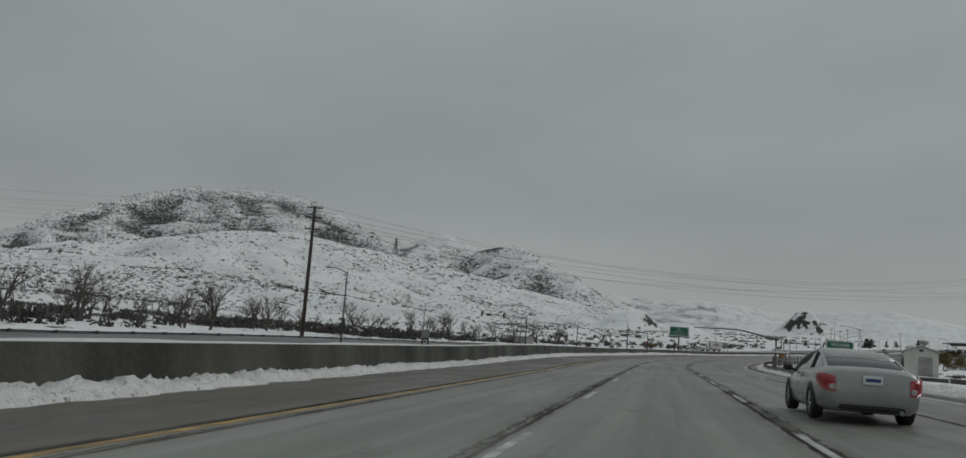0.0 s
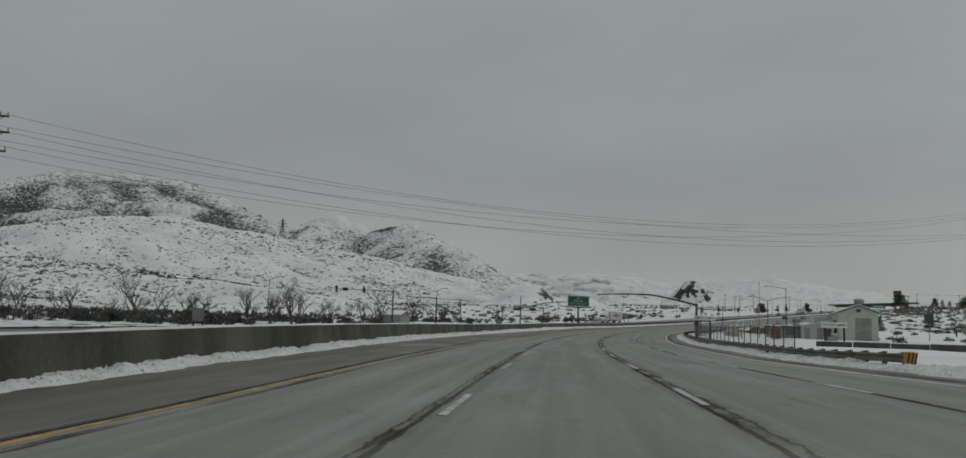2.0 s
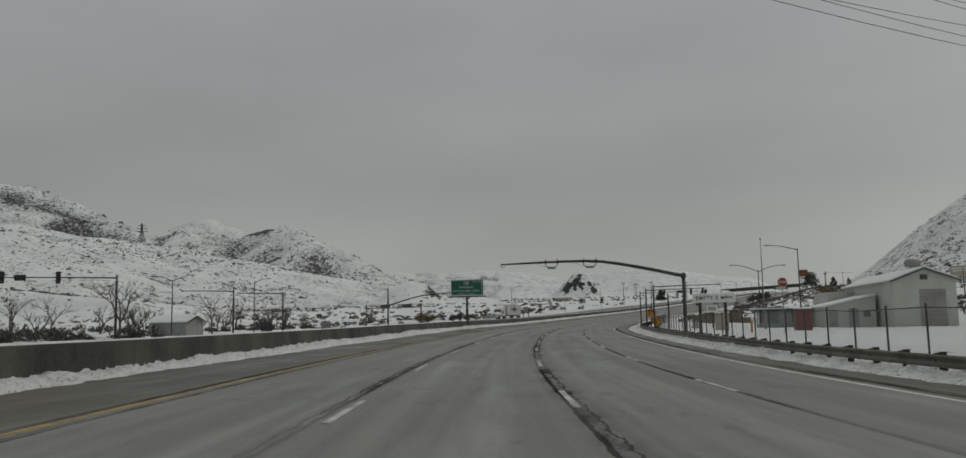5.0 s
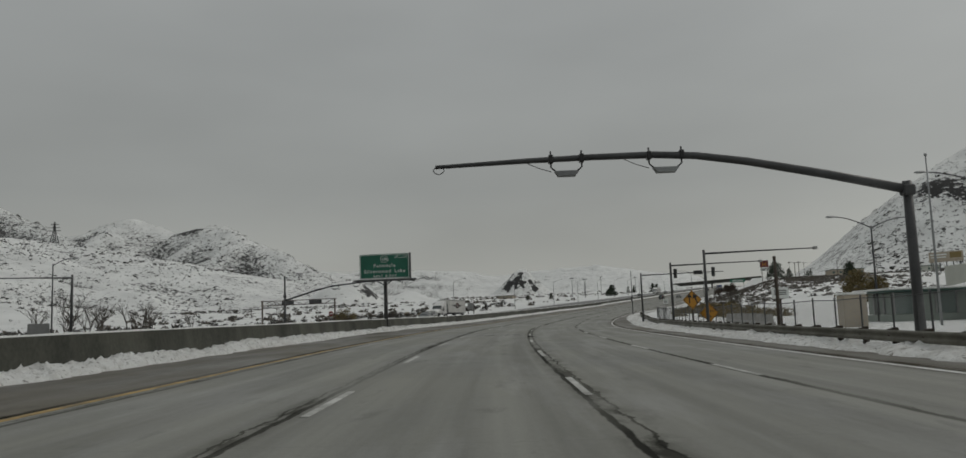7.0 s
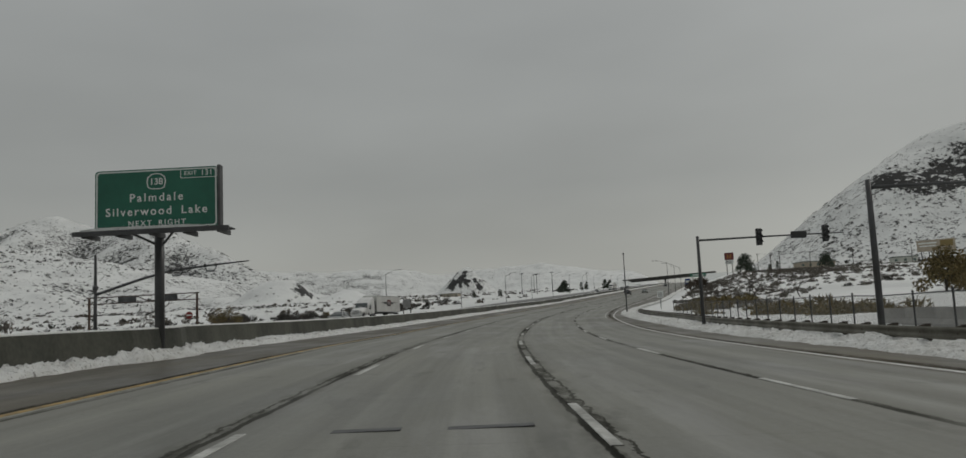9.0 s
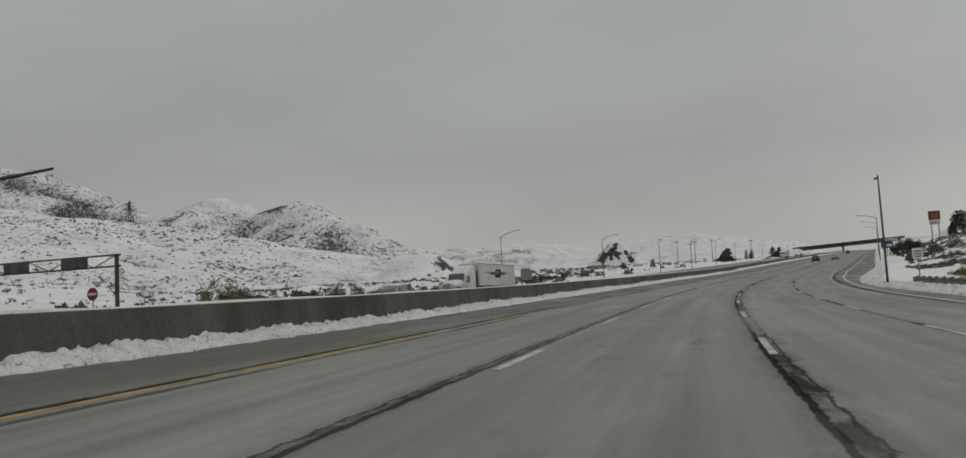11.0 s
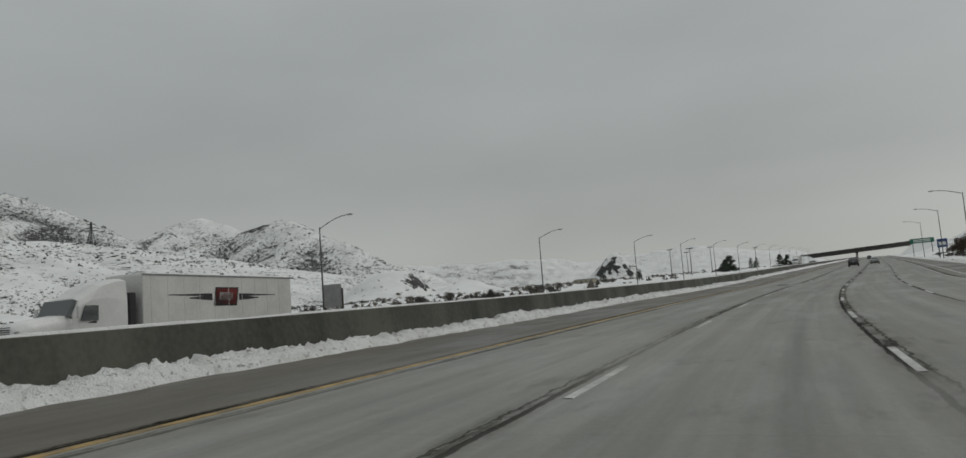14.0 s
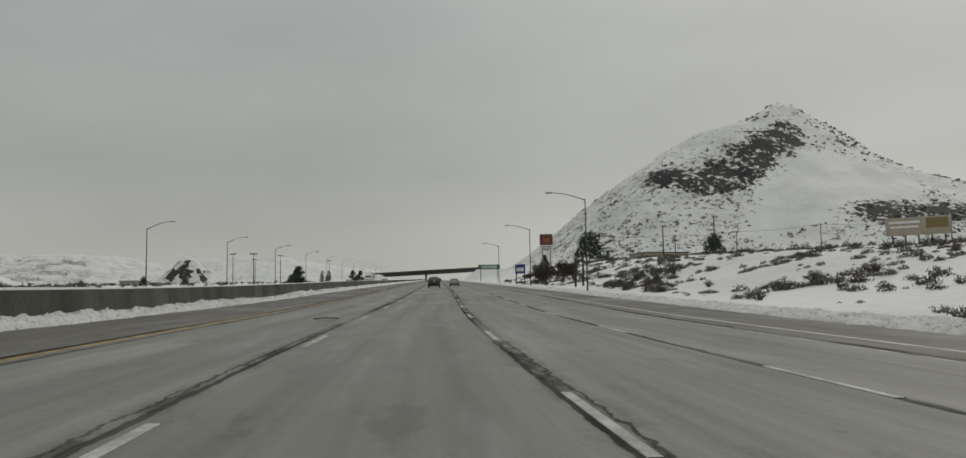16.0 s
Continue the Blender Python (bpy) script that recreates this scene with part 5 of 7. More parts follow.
# the large exit sign on its post over the barrier
em = road_frame(202.75, -10.2, -.33, 0)
big = thing("exit_sign", "large green exit sign on a steel post with a catwalk", "highway sign", em)
bm = bmesh.new()
tube(bm, [(0, .25, .4), (0, .25, 5.0)], [.17, .16], 14)
part("post", bm, "mast", big, smooth=True)
bm = bmesh.new()
slab(bm, rounded(4.32, 2.13, .12), .06, pose(0, 0, 5.85))
face = part("sign_panel", bm, "sign_green", big)
bm = bmesh.new()
for o in (rounded(4.24, 2.05, .11), ):
    a = [bm.verts.new((x, -.004, 5.85 + z)) for x, z in o]
    b = [bm.verts.new((x * .978, -.004, 5.85 + z * .955)) for x, z in o]
    for j in range(len(a)):
        bm.faces.new((a[j], a[(j + 1) % len(a)], b[(j + 1) % len(b)], b[j]))
part("border", bm, "sign_white", face)
for x in (-1.7, -.6, .6, 1.7):
    bm = bmesh.new()
    box(bm, (x, .13, 5.85), (.1, .12, 2.1), .01)
    part("stiffener", bm, "dark_galv", big)
bm = bmesh.new()
box(bm, (2.21, .1, 5.85), (.1, .34, 2.2), .02)
part("side_frame", bm, "dark_galv", big)
lettering("Palmdale", .40, "sign_white", face, (0, -.008, 5.90), spread=1.34)
lettering("Silverwood", .40, "sign_white", face, (-.62, -.008, 5.42), spread=1.29)
lettering("Lake", .40, "sign_white", face, (1.33, -.008, 5.42), spread=1.29)
lettering("NEXT", .27, "sign_white", face, (-.58, -.008, 5.0), spread=1.32)
lettering("RIGHT", .27, "sign_white", face, (.55, -.008, 5.0), spread=1.32)
bm = bmesh.new()
shield = [(.0, .30), (.16, .27), (.30, .16), (.33, 0), (.28, -.2), (.14, -.25), (-.14, -.25), (-.28, -.2), (-.33, 0), (-.30, .16), (-.16, .27)]
a = [bm.verts.new((x * 1.05, -.006, 6.45 + z * 1.05)) for x, z in shield]
b = [bm.verts.new((x * .93, -.006, 6.45 + z * .93)) for x, z in shield]
for j in range(len(a)):
    bm.faces.new((a[j], a[(j + 1) % len(a)], b[(j + 1) % len(b)], b[j]))
part("route_shield", bm, "sign_white", face)
lettering("138", .32, "sign_white", face, (0, -.008, 6.45))
bm = bmesh.new()
o = rounded(1.3, .34, .05, 1.5, 6.70)
a = [bm.verts.new((x, -.006, z)) for x, z in o]
b = [bm.verts.new((1.5 + (x - 1.5) * .965, -.006, 6.70 + (z - 6.70) * .87)) for x, z in o]
for j in range(len(a)):
    bm.faces.new((a[j], a[(j + 1) % len(a)], b[(j + 1) % len(b)], b[j]))
part("exit_tab", bm, "sign_white", face)
lettering("EXIT", .19, "sign_white", face, (1.2, -.008, 6.70), spread=1.15)
lettering("131", .27, "sign_white", face, (1.78, -.008, 6.70), spread=1.1)
bm = bmesh.new()
box(bm, (.2, -.98, 4.60), (5.3, .06, .16))
cw = part("catwalk", bm, "dark_galv", big, "dark steel catwalk under the sign")
for k in range(6):
    bm = bmesh.new()
    box(bm, (.2, -.15 - .15 * k, 4.64), (5.2, .06, .05))
    part("grating_bar", bm, "dark_galv", cw)
for x in (-2.3, -1.15, 0, 1.15, 2.3):
    bm = bmesh.new()
    box(bm, (x + .2, -.4, 4.55), (.08, 1.2, .16))
    part("bracket", bm, "dark_galv", cw)
bm = bmesh.new()
slab(bm, [(-2.2, 4.70), (2.0, 4.70), (2.1, 4.74), (1.4, 4.79), (-1.6, 4.80), (-2.25, 4.75)], .75, pose(0, -.9, 0))
part("snow", bm, "snow_clean", cw, "snow lying on the catwalk")
for x in (-.5, .5):
    bm = bmesh.new()
    tube(bm, [(x * .3, .25, 4.3), (x * 1.4, -.3, 4.62)], .045, 6)
    part("brace", bm, "dark_galv", big)

# amber warning diamonds
dia = [(0, .68), (.68, 0), (0, -.68), (-.68, 0)]
w, p = posted_sign(road_frame(192.5, 13.76, -.1, 8), dia, 2.1, "sign_yellow", "amber merge warning diamond on a dark post", border=(.05, "black"), post_h=2.0)
for x, sw in ((-.2, 0), (.22, -22)):
    arrow(p, x, 2.2, .7, "black", sw)
w, p = posted_sign(road_frame(188.1, 14.02, -.1, 8), [(x * .94, z * .94) for x, z in dia], 1.16, "sign_yellow", "amber ramp warning diamond on a short post", border=(.045, "black"), post_h=1.2)
for x in (-.22, -.07, .09, .24):
    bm = bmesh.new()
    box(bm, (x, -.008, 1.28), (.075, .004, .1))
    part("text_bar", bm, "black", p)
arrow(p, .02, .96, .3, "black", 135)


def board_sign(m, w, h, z, mat, label, posts, lines=(), text_mat="black", post_mat="pole_wood", r=.06):
    t, p = posted_sign(m, rounded(w, h, .04), z, mat, label, posts=[(x, 0) for x in posts], post_h=z + h * .3, post_mat=post_mat, r=r)
    for text, size, dz in lines:
        if text:
            lettering(text, size, text_mat, p, (0, -.006, z + dz), spread=1.15)
        else:
            bm = bmesh.new()
            box(bm, (0, -.006, z + dz), (w * .72, .004, size))
            part("text_bar", bm, text_mat, p)
    return t


board_sign(ground_pose(3.05, 149.9, -8), 2.85, .62, 3.08 - land_at(3.05, 149.9), "sign_white", "white empty truck speed board with black letters on two posts", (-.95, .75), [("EMPTY 5 MPH", .36, 0)], r=.1)
board_sign(ground_pose(12.4, 196.8), 1.3, .85, 2.3, "sign_white", "small white notice board on a dark post", (0,), [("", .07, .2), ("", .07, .05), ("", .07, -.1)])
board_sign(ground_pose(-36.5, 88.2), .9, .95, 1.75, "sign_back", "bare aluminium back of a road sign on two posts", (-.35, .35))
board_sign(ground_pose(-33.5, 62.5), .62, .75, 1.9, "dark_galv", "dark back of a small road sign on one post", (0,))
board_sign(ground_pose(-13.5, 338.7), 1.55, 1.7, 2.7, "sign_back", "grey back of a road sign on two wooden posts", (-.75, .75), r=.08)
board_sign(ground_pose(-32.0, 160.0), 1.0, 1.3, 1.4, "dark_galv", "dark back of a tall narrow road sign", (-.3, .3))
board_sign(ground_pose(-28.5, 166.0), .9, .95, 1.5, "sign_back", "pale back of a small road sign on one post", (0,))
board_sign(road_frame(655, 21.2), 8.6, 1.9, 6.0, "sign_green", "green guide sign near the overpass", (-3.4, 3.4), [("", .3, .3), ("", .3, -.3)], "sign_white", "mast", .12)
board_sign(ground_pose(90.4, 483.4, -24), 2.3, 2.0, 3.4, "sign_blue", "blue roadside service sign with a white symbol on two posts", (-.9, .9), [("", .8, -.1)], "sign_white", "mast", .1)
board_sign(ground_pose(26.1, 298.4, -8), .9, 1.0, 2.2, "sign_white", "small pale sign on one post beside the exit lane", (0,), [("", .1, .2), ("", .1, -.05), ("", .1, -.28)], post_mat="galv")
# no-entry sign by the ramp
circ = [(.38 * math.cos(2 * math.pi * k / 24), .38 * math.sin(2 * math.pi * k / 24)) for k in range(24)]
w, p = posted_sign(ground_pose(-34.3, 262.0), circ, 2.55, "sign_red", "round red no-entry sign on a thin post", post_mat="galv", r=.03)
bm = bmesh.new()
box(bm, (0, -.006, 2.55), (.56, .004, .13))
part("bar", bm, "sign_white", p)
octa = [(.42 * math.cos(math.pi / 8 + math.pi * k / 4), .42 * math.sin(math.pi / 8 + math.pi * k / 4)) for k in range(8)]
w, p = posted_sign(ground_pose(11.5, 163.0), octa, 4.3, "sign_red", "red octagonal stop sign on a tall post", post_mat="galv", r=.03, border=(.02, "sign_white"))
lettering("STOP", .26, "sign_white", p, (0, -.006, 4.3))


# ---- fast food sign, billboard and overpass ----
mac = thing("pylon_sign", "red restaurant pylon sign with a yellow emblem", "pylon sign", ground_pose(139.5, 568.5))
zb = 27.3 - land_at(139.5, 568.5)
for x in (-1.3, 1.3):
    bm = bmesh.new()
    box(bm, (x, 0, zb / 2 - 1), (.45, .4, zb - 1), .04)
    part("post", bm, "concrete", mac)
bm = bmesh.new()
box(bm, (0, -.1, zb - .2), (4.3, .7, 3.6), .1)
p = part("sign_box", bm, "maroon", mac)
for x in (-.75, 0, .75):
    bm = bmesh.new()
    box(bm, (x, -.47, zb - .3 - (.25 if x == 0 else 0)), (.26, .06, 1.9 if x else 1.3), .03)
    part("emblem_bar", bm, "sign_yellow", p)
bm = bmesh.new()
box(bm, (0, -.1, zb - 3.1), (4.1, .5, 1.9), .06)
q = part("reader_board", bm, "sign_white", mac)
for k in range(3):
    bm = bmesh.new()
    box(bm, (0, -.37, zb - 2.6 - .5 * k), (3.2, .01, .22))
    part("text_bar", bm, "black", q)

bb = thing("billboard", "weathered tan billboard on five steel legs", "billboard", pose(168.7, 449.4, land_at(168.7, 449.4), 0, 0, -52))
zz = 18.4 - land_at(168.7, 449.4)
bm = bmesh.new()
box(bm, (0, 0, zz + 2.0), (12.6, .35, 3.9), .05)
p = part("sign_panel", bm, "tan_wall", bb)
for x, w, z, h, mt in ((-2.6, 6.0, 2.9, .5, "sign_white"), (-2.6, 5.4, 1.9, .4, "sign_white"), (3.6, 4.2, 2.5, 2.2, "olive")):
    bm = bmesh.new()
    box(bm, (x, -.19, zz + z), (w, .01, h))
    part("colour_patch" if mt == "olive" else "text_bar", bm, mt, p)
for k in range(5):
    bm = bmesh.new()
    box(bm, (-5 + 2.5 * k, .25, (zz + 3) / 2 - .3), (.3, .3, zz + 3.6), .02)
    part("leg", bm, "dark_galv", bb)

ov = thing("overpass", "grey concrete road overpass on round piers between snowy slopes", "bridge", pose(162, 857.6, 27.2, 0, 0, math.degrees(math.atan2(-19.6, 60))))


def overpass_z(x):
    """The underside of the deck, rising gently towards the east."""
    return .042 * x


# span shade is painted in: deck and crossbeam darker than the piers
bm = bmesh.new()
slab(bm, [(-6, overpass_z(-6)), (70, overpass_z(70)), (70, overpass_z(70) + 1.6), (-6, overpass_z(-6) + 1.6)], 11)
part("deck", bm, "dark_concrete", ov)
for y in (-.3, 11):
    bm = bmesh.new()
    slab(bm, [(-6, overpass_z(-6) + 1.5), (70, overpass_z(70) + 1.5), (70, overpass_z(70) + 2.6), (-6, overpass_z(-6) + 2.6)], .3, pose(0, y, 0))
    part("parapet", bm, "barrier", ov)
bm = bmesh.new()
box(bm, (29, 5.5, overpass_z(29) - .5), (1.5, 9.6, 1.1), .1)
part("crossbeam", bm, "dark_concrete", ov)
for y in (2.2, 8.8):
    bm = bmesh.new()
    tube(bm, [(29, y, -6), (29, y, overpass_z(29) - .4)], .7, 12)
    part("pier", bm, "concrete", ov)
for x, side in ((2, -1), (60, 1)):
    z = overpass_z(x)
    bm = bmesh.new()
    low, high, end = x - side * 9, x + side * 3, x + side * 60
    a = [bm.verts.new(v) for v in ((low, -9, -6), (end, -15, -6), (end, 26, -6), (low, 20, -6), (high, -.8, z + 1.3), (end, -.8, z + 1.9), (end, 12, z + 1.9), (high, 12, z + 1.3))]
    for f in ((0, 1, 5, 4), (1, 2, 6, 5), (2, 3, 7, 6), (3, 0, 4, 7), (4, 5, 6, 7)):
        bm.faces.new([a[j] for j in f])
    bmesh.ops.recalc_face_normals(bm, faces=bm.faces[:])
    part("abutment_slope", bm, "snow_clean", ov, "snowy abutment slope")


# ---- weigh station ----
def gable_house(m, w, d, h, ridge, label, wall="wall", roof="snow_clean", door=True, trim="roof_green", name="shed"):
    """Walls, a pitched roof along y, and a roller door in the gable that faces -y."""
    t = thing(name, label, "building", m)
    bm = bmesh.new()
    slab(bm, [(-w / 2, -.3), (w / 2, -.3), (w / 2, h), (0, ridge), (-w / 2, h)], d)
    part("wall", bm, wall, t)
    for sx in (-1, 1):
        bm = bmesh.new()
        o = .35
        a = [(0, ridge + .02), (sx * (w / 2 + o), h - (ridge - h) * o / (w / 2) + .02), (sx * (w / 2 + o), h - (ridge - h) * o / (w / 2) + .16), (0, ridge + .17)]
        slab(bm, a, d + .6, pose(0, -.3, 0))
        part("roof", bm, roof, t, "snow-covered roof slope")
        bm = bmesh.new()
        a = [(0, ridge - .14), (sx * (w / 2 + o), h - (ridge - h) * o / (w / 2) - .14), (sx * (w / 2 + o), h - (ridge - h) * o / (w / 2) + .02), (0, ridge + .02)]
        slab(bm, a, .06, pose(0, -.37, 0))
        part("barge_board", bm, trim, t, "dark green roof trim")
    if door:
        bm = bmesh.new()
        n = 8
        for k in range(n):
            box(bm, (w * .12, -.02, .3 + k * (h * .78 / n)), (w * .42, .06, h * .74 / n), .01)
        part("roller_door", bm, "concrete", t)
        bm = bmesh.new()
        box(bm, (0, -.03, ridge - .9), (.7, .06, .5), .02)
        part("vent", bm, "dark_galv", t)
    return t


b1 = gable_house(pose(28.4, 174.9, land_at(28.4, 174.9) - .1, 0, 0, -7), 5.7, 20.0, 4.75, 5.85, "pale metal shed with a snowy gable roof and a roof vent")
bm = bmesh.new()
tube(bm, [(.6, 5, 5.5), (.6, 5, 6.2), (.6, 5, 6.25), (.6, 5, 6.75), (.6, 5, 7.0), (.6, 5, 7.05)], [.35, .35, .75, .85, .6, .1], 14)
part("roof_vent", bm, "concrete", b1, "round grey ventilator on the ridge", smooth=True)
lean = thing("lean_to_shed", "low pale lean-to against the shed with a snowy roof", "building", pose(23.3, 180.6, land_at(23.3, 180.6) - .1, 0, 0, -7))
bm = bmesh.new()
slab(bm, [(-2.5, -.3), (2.5, -.3), (2.5, 3.4), (-2.5, 2.3)], 9.0)
part("wall", bm, "wall", lean)
bm = bmesh.new()
slab(bm, [(-2.8, 2.25), (2.55, 3.43), (2.55, 3.6), (-2.8, 2.42)], 9.5, pose(0, -.25, 0))
part("roof", bm, "snow_clean", lean, "snow-covered sloping roof")
for x, w_, z_ in ((-1.7, .9, 2.0), (.3, 1.0, 2.1)):
    bm = bmesh.new()
    box(bm, (x, -.02, z_ / 2), (w_, .06, z_), .01)
    part("door", bm, "sign_back", lean, "grey steel door")
bm = bmesh.new()
box(bm, (1.6, -.02, 1.5), (.7, .06, .6), .01)
part("window", bm, "pane", lean)
gable_house(ground_pose(-53.6, 196.0, 80, .1), 3.4, 5.8, 1.9, 2.6, "small grey shed with a snowy roof beyond the opposite lanes", wall="sign_back", door=False, trim="brown")
booth = thing("inspection_booth", "low station booth with large greenish windows and a flat roof", "building", ground_pose(18.5, 187.5, 4, .45))
bm = bmesh.new()
box(bm, (2.2, 2, .45), (8.6, 4.0, .95), .03)
part("base_wall", bm, "booth_green", booth)
for k in range(7):
    bm = bmesh.new()
    box(bm, (-2.0 + 1.4 * k, 0, 1.65), (.12, .12, 1.5), .01)
    part("mullion", bm, "sign_back", booth)
    if k < 6:
        bm = bmesh.new()
        if k in (0, 2, 5):
            box(bm, (-1.3 + 1.4 * k, .03, 1.65), (1.26, .02, 1.42))
            part("pane", bm, "pane", booth)
        else:
            box(bm, (-1.3 + 1.4 * k, .03, 1.65), (1.26, .04, 1.42))
            part("wall_panel", bm, "booth_green", booth)
for y in (1.35, 2.7, 3.95):
    bm = bmesh.new()
    box(bm, (-2.0, y, 1.65), (.12, .12, 1.5), .01)
    part("mullion", bm, "sign_back", booth)
bm = bmesh.new()
box(bm, (2.2, 2.2, 1.65), (8.2, 3.2, 1.4), .02)
part("inner_wall", bm, "booth_green", booth)
bm = bmesh.new()
box(bm, (2.2, 1.9, 2.46), (9.8, 5.4, .14), .03)
r = part("roof", bm, "roof_green", booth, "flat roof with a thin dark edge")
bm = bmesh.new()
box(bm, (2.2, 1.9, 2.60), (9.75, 5.35, .14), .05)
part("snow", bm, "snow_clean", r, "snow lying on the roof")
bm = bmesh.new()
box(bm, (10.5, 5.5, 2.1), (9, 4.6, 4.6), .03)
part("tall_block", bm, "wall", booth, "taller pale block behind")


def krail(m, label="grey concrete barrier block in the station yard"):
    bm = bmesh.new()
    slab(bm, [(-.3, -.1), (.3, -.1), (.3, .08), (.14, .3), (.1, .8), (-.1, .8), (-.14, .3), (-.3, .08)], 3.6)
    ob = part("barrier_block", bm, "concrete")
    ob.matrix_basis = m
    return tagged(ob, label, "barrier block", "yard barrier blocks")


for k in range(7):
    krail(roadside(192 + 3.75 * k, 19.0 + .3 * k, 0))
DARK_BLOCKS = [(13.0 + 3.5 * k, 125.5 - .6 * k) for k in range(5)]
for x, y in DARK_BLOCKS:
    bm = bmesh.new()
    slab(bm, [(-.28, -.1), (.28, -.1), (.25, .2), (.15, .56), (-.15, .56), (-.25, .2)], 3.46)
    ob = part("barrier_block", bm, "dark_concrete")
    ob.matrix_basis = pose(x, y, land_at(x, y), 0, 0, -100)
    tagged(ob, "dark wet concrete barrier block in the snowy yard", "barrier block", "yard barrier blocks")
    bm = bmesh.new()
    slab(bm, [(-.15, .56), (.15, .56), (.11, .63), (-.11, .63)], 3.4)
    c = part("snow", bm, "snow_clean", ob, "snow lying on the block")
lb = board_sign(ground_pose(15.1, 126.9, 0), 2.6, .6, 2.2, "sign_white", "white loaded truck speed board with black letters on two posts", (-.9, 1.0), r=.09)
lp = next(c for c in lb.children if "panel" in c.name or "face" in c.name or "board" in c.name)
lettering("LOADED", .3, "black", lp, (-.48, -.006, 2.2), spread=1.1)
lettering("MPH", .3, "black", lp, (.9, -.006, 2.2), spread=1.1)
bm = bmesh.new()
box(bm, (.42, -.006, 2.2), (.14, .004, .24))
part("text_bar", bm, "black", lp)
for x, y, z, w_, h_, nm in ((14.6, 127.9, 1.35, .75, .85, "dark steel control box on a short post in the yard"), (45.8, 198.5, 4.2, 1.5, 1.8, "large dark box on a post above the snowy bank")):
    cb = thing("control_box", nm, "control box", ground_pose(x, y))
    bm = bmesh.new()
    box(bm, (0, 0, z), (w_, w_ * .5, h_), .04)
    part("cabinet", bm, "dark_galv", cb)
    bm = bmesh.new()
    tube(bm, [(0, 0, -.2), (0, 0, z - h_ * .45)], .06, 8)
    part("post", bm, "dark_galv", cb)
for s, lat, w, d, h, mt in ((170.8, 25.8, 1.4, 1.0, 1.9, "maroon"), (179.7, 20.0, 1.25, 1.0, 1.75, "tan_wall"), (131, 27, 1.2, .9, 1.2, "sign_back")):
    bm = bmesh.new()
    box(bm, (0, 0, h / 2 - .05), (w, d, h + .1), .05)
    c = thing("utility_cabinet", "weathered utility cabinet standing in the snowy yard", "cabinet", roadside(s, lat))
    part("body", bm, mt, c)
    bm = bmesh.new()
    box(bm, (0, 0, h + .06), (w + .08, d + .08, .12), .04)
    part("snow", bm, "snow_clean", c, "cap of snow")


# ---- vehicles ----
def loft(bm, rows, close_ends=True):
    """Skins rows of points, each row a half cross-section from the bottom edge to the middle of the top, mirrored."""
    rings = []
    for r in rows:
        full = [Vector(p) for p in r] + [Vector((-p[0], p[1], p[2])) for p in r[::-1] if abs(p[0]) > 1e-6]
        rings.append([bm.verts.new(p) for p in full])
    n = len(rings[0])
    for a, b in zip(rings, rings[1:]):
        for j in range(n):
            bm.faces.new((a[j], a[(j + 1) % n], b[(j + 1) % n], b[j]))
    if close_ends:
        bm.faces.new(rings[0][::-1])
        bm.faces.new(rings[-1])
    return bm


def wheel(parent, x, y, r, w, side, spokes=5, rim_mat="rim"):
    bm = bmesh.new()
    n = 24
    prof = [(r * .62, -w / 2), (r * .9, -w / 2), (r, -w / 2 + .03), (r, w / 2 - .03), (r * .9, w / 2), (r * .62, w / 2)]
    rows = [[bm.verts.new((o, math.cos(a) * q, math.sin(a) * q)) for q, o in prof] for a in [2 * math.pi * k / n for k in range(n)]]
    for k in range(n):
        a, b = rows[k], rows[(k + 1) % n]
        for j in range(len(prof)):
            bm.faces.new((a[j], a[(j + 1) % len(prof)], b[(j + 1) % len(prof)], b[j]))
    wh = part("wheel", bm, "rubber", parent, "black tyre on an alloy rim", smooth=True)
    wh.location = (x, y, r)
    bm = bmesh.new()
    o = side * (w / 2 - .02)
    bmesh.ops.create_cone(bm, cap_ends=True, segments=20, radius1=r * .16, radius2=r * .13, depth=.05, matrix=pose(o, 0, 0, 0, 90, 0))
    for k in range(spokes):
        for d in (-.1, .1):
            a = 2 * math.pi * k / spokes + d
            tube(bm, [(o, math.cos(a) * r * .1, math.sin(a) * r * .1), (o - side * .02, math.cos(a) * r * .6, math.sin(a) * r * .6)], .022, 5)
    tube(bm, [(o - side * .015, math.cos(2 * math.pi * k / 24) * r * .62, math.sin(2 * math.pi * k / 24) * r * .62) for k in range(25)], .02, 6, False)
    part("rim", bm, rim_mat, wh)
    bm = bmesh.new()
    bmesh.ops.create_cone(bm, cap_ends=True, segments=20, radius1=r * .6, radius2=r * .6, depth=.04, matrix=pose(side * (w / 2 - .12), 0, 0, 0, 90, 0))
    part("brake_disc", bm, "black", wh)
    return wh


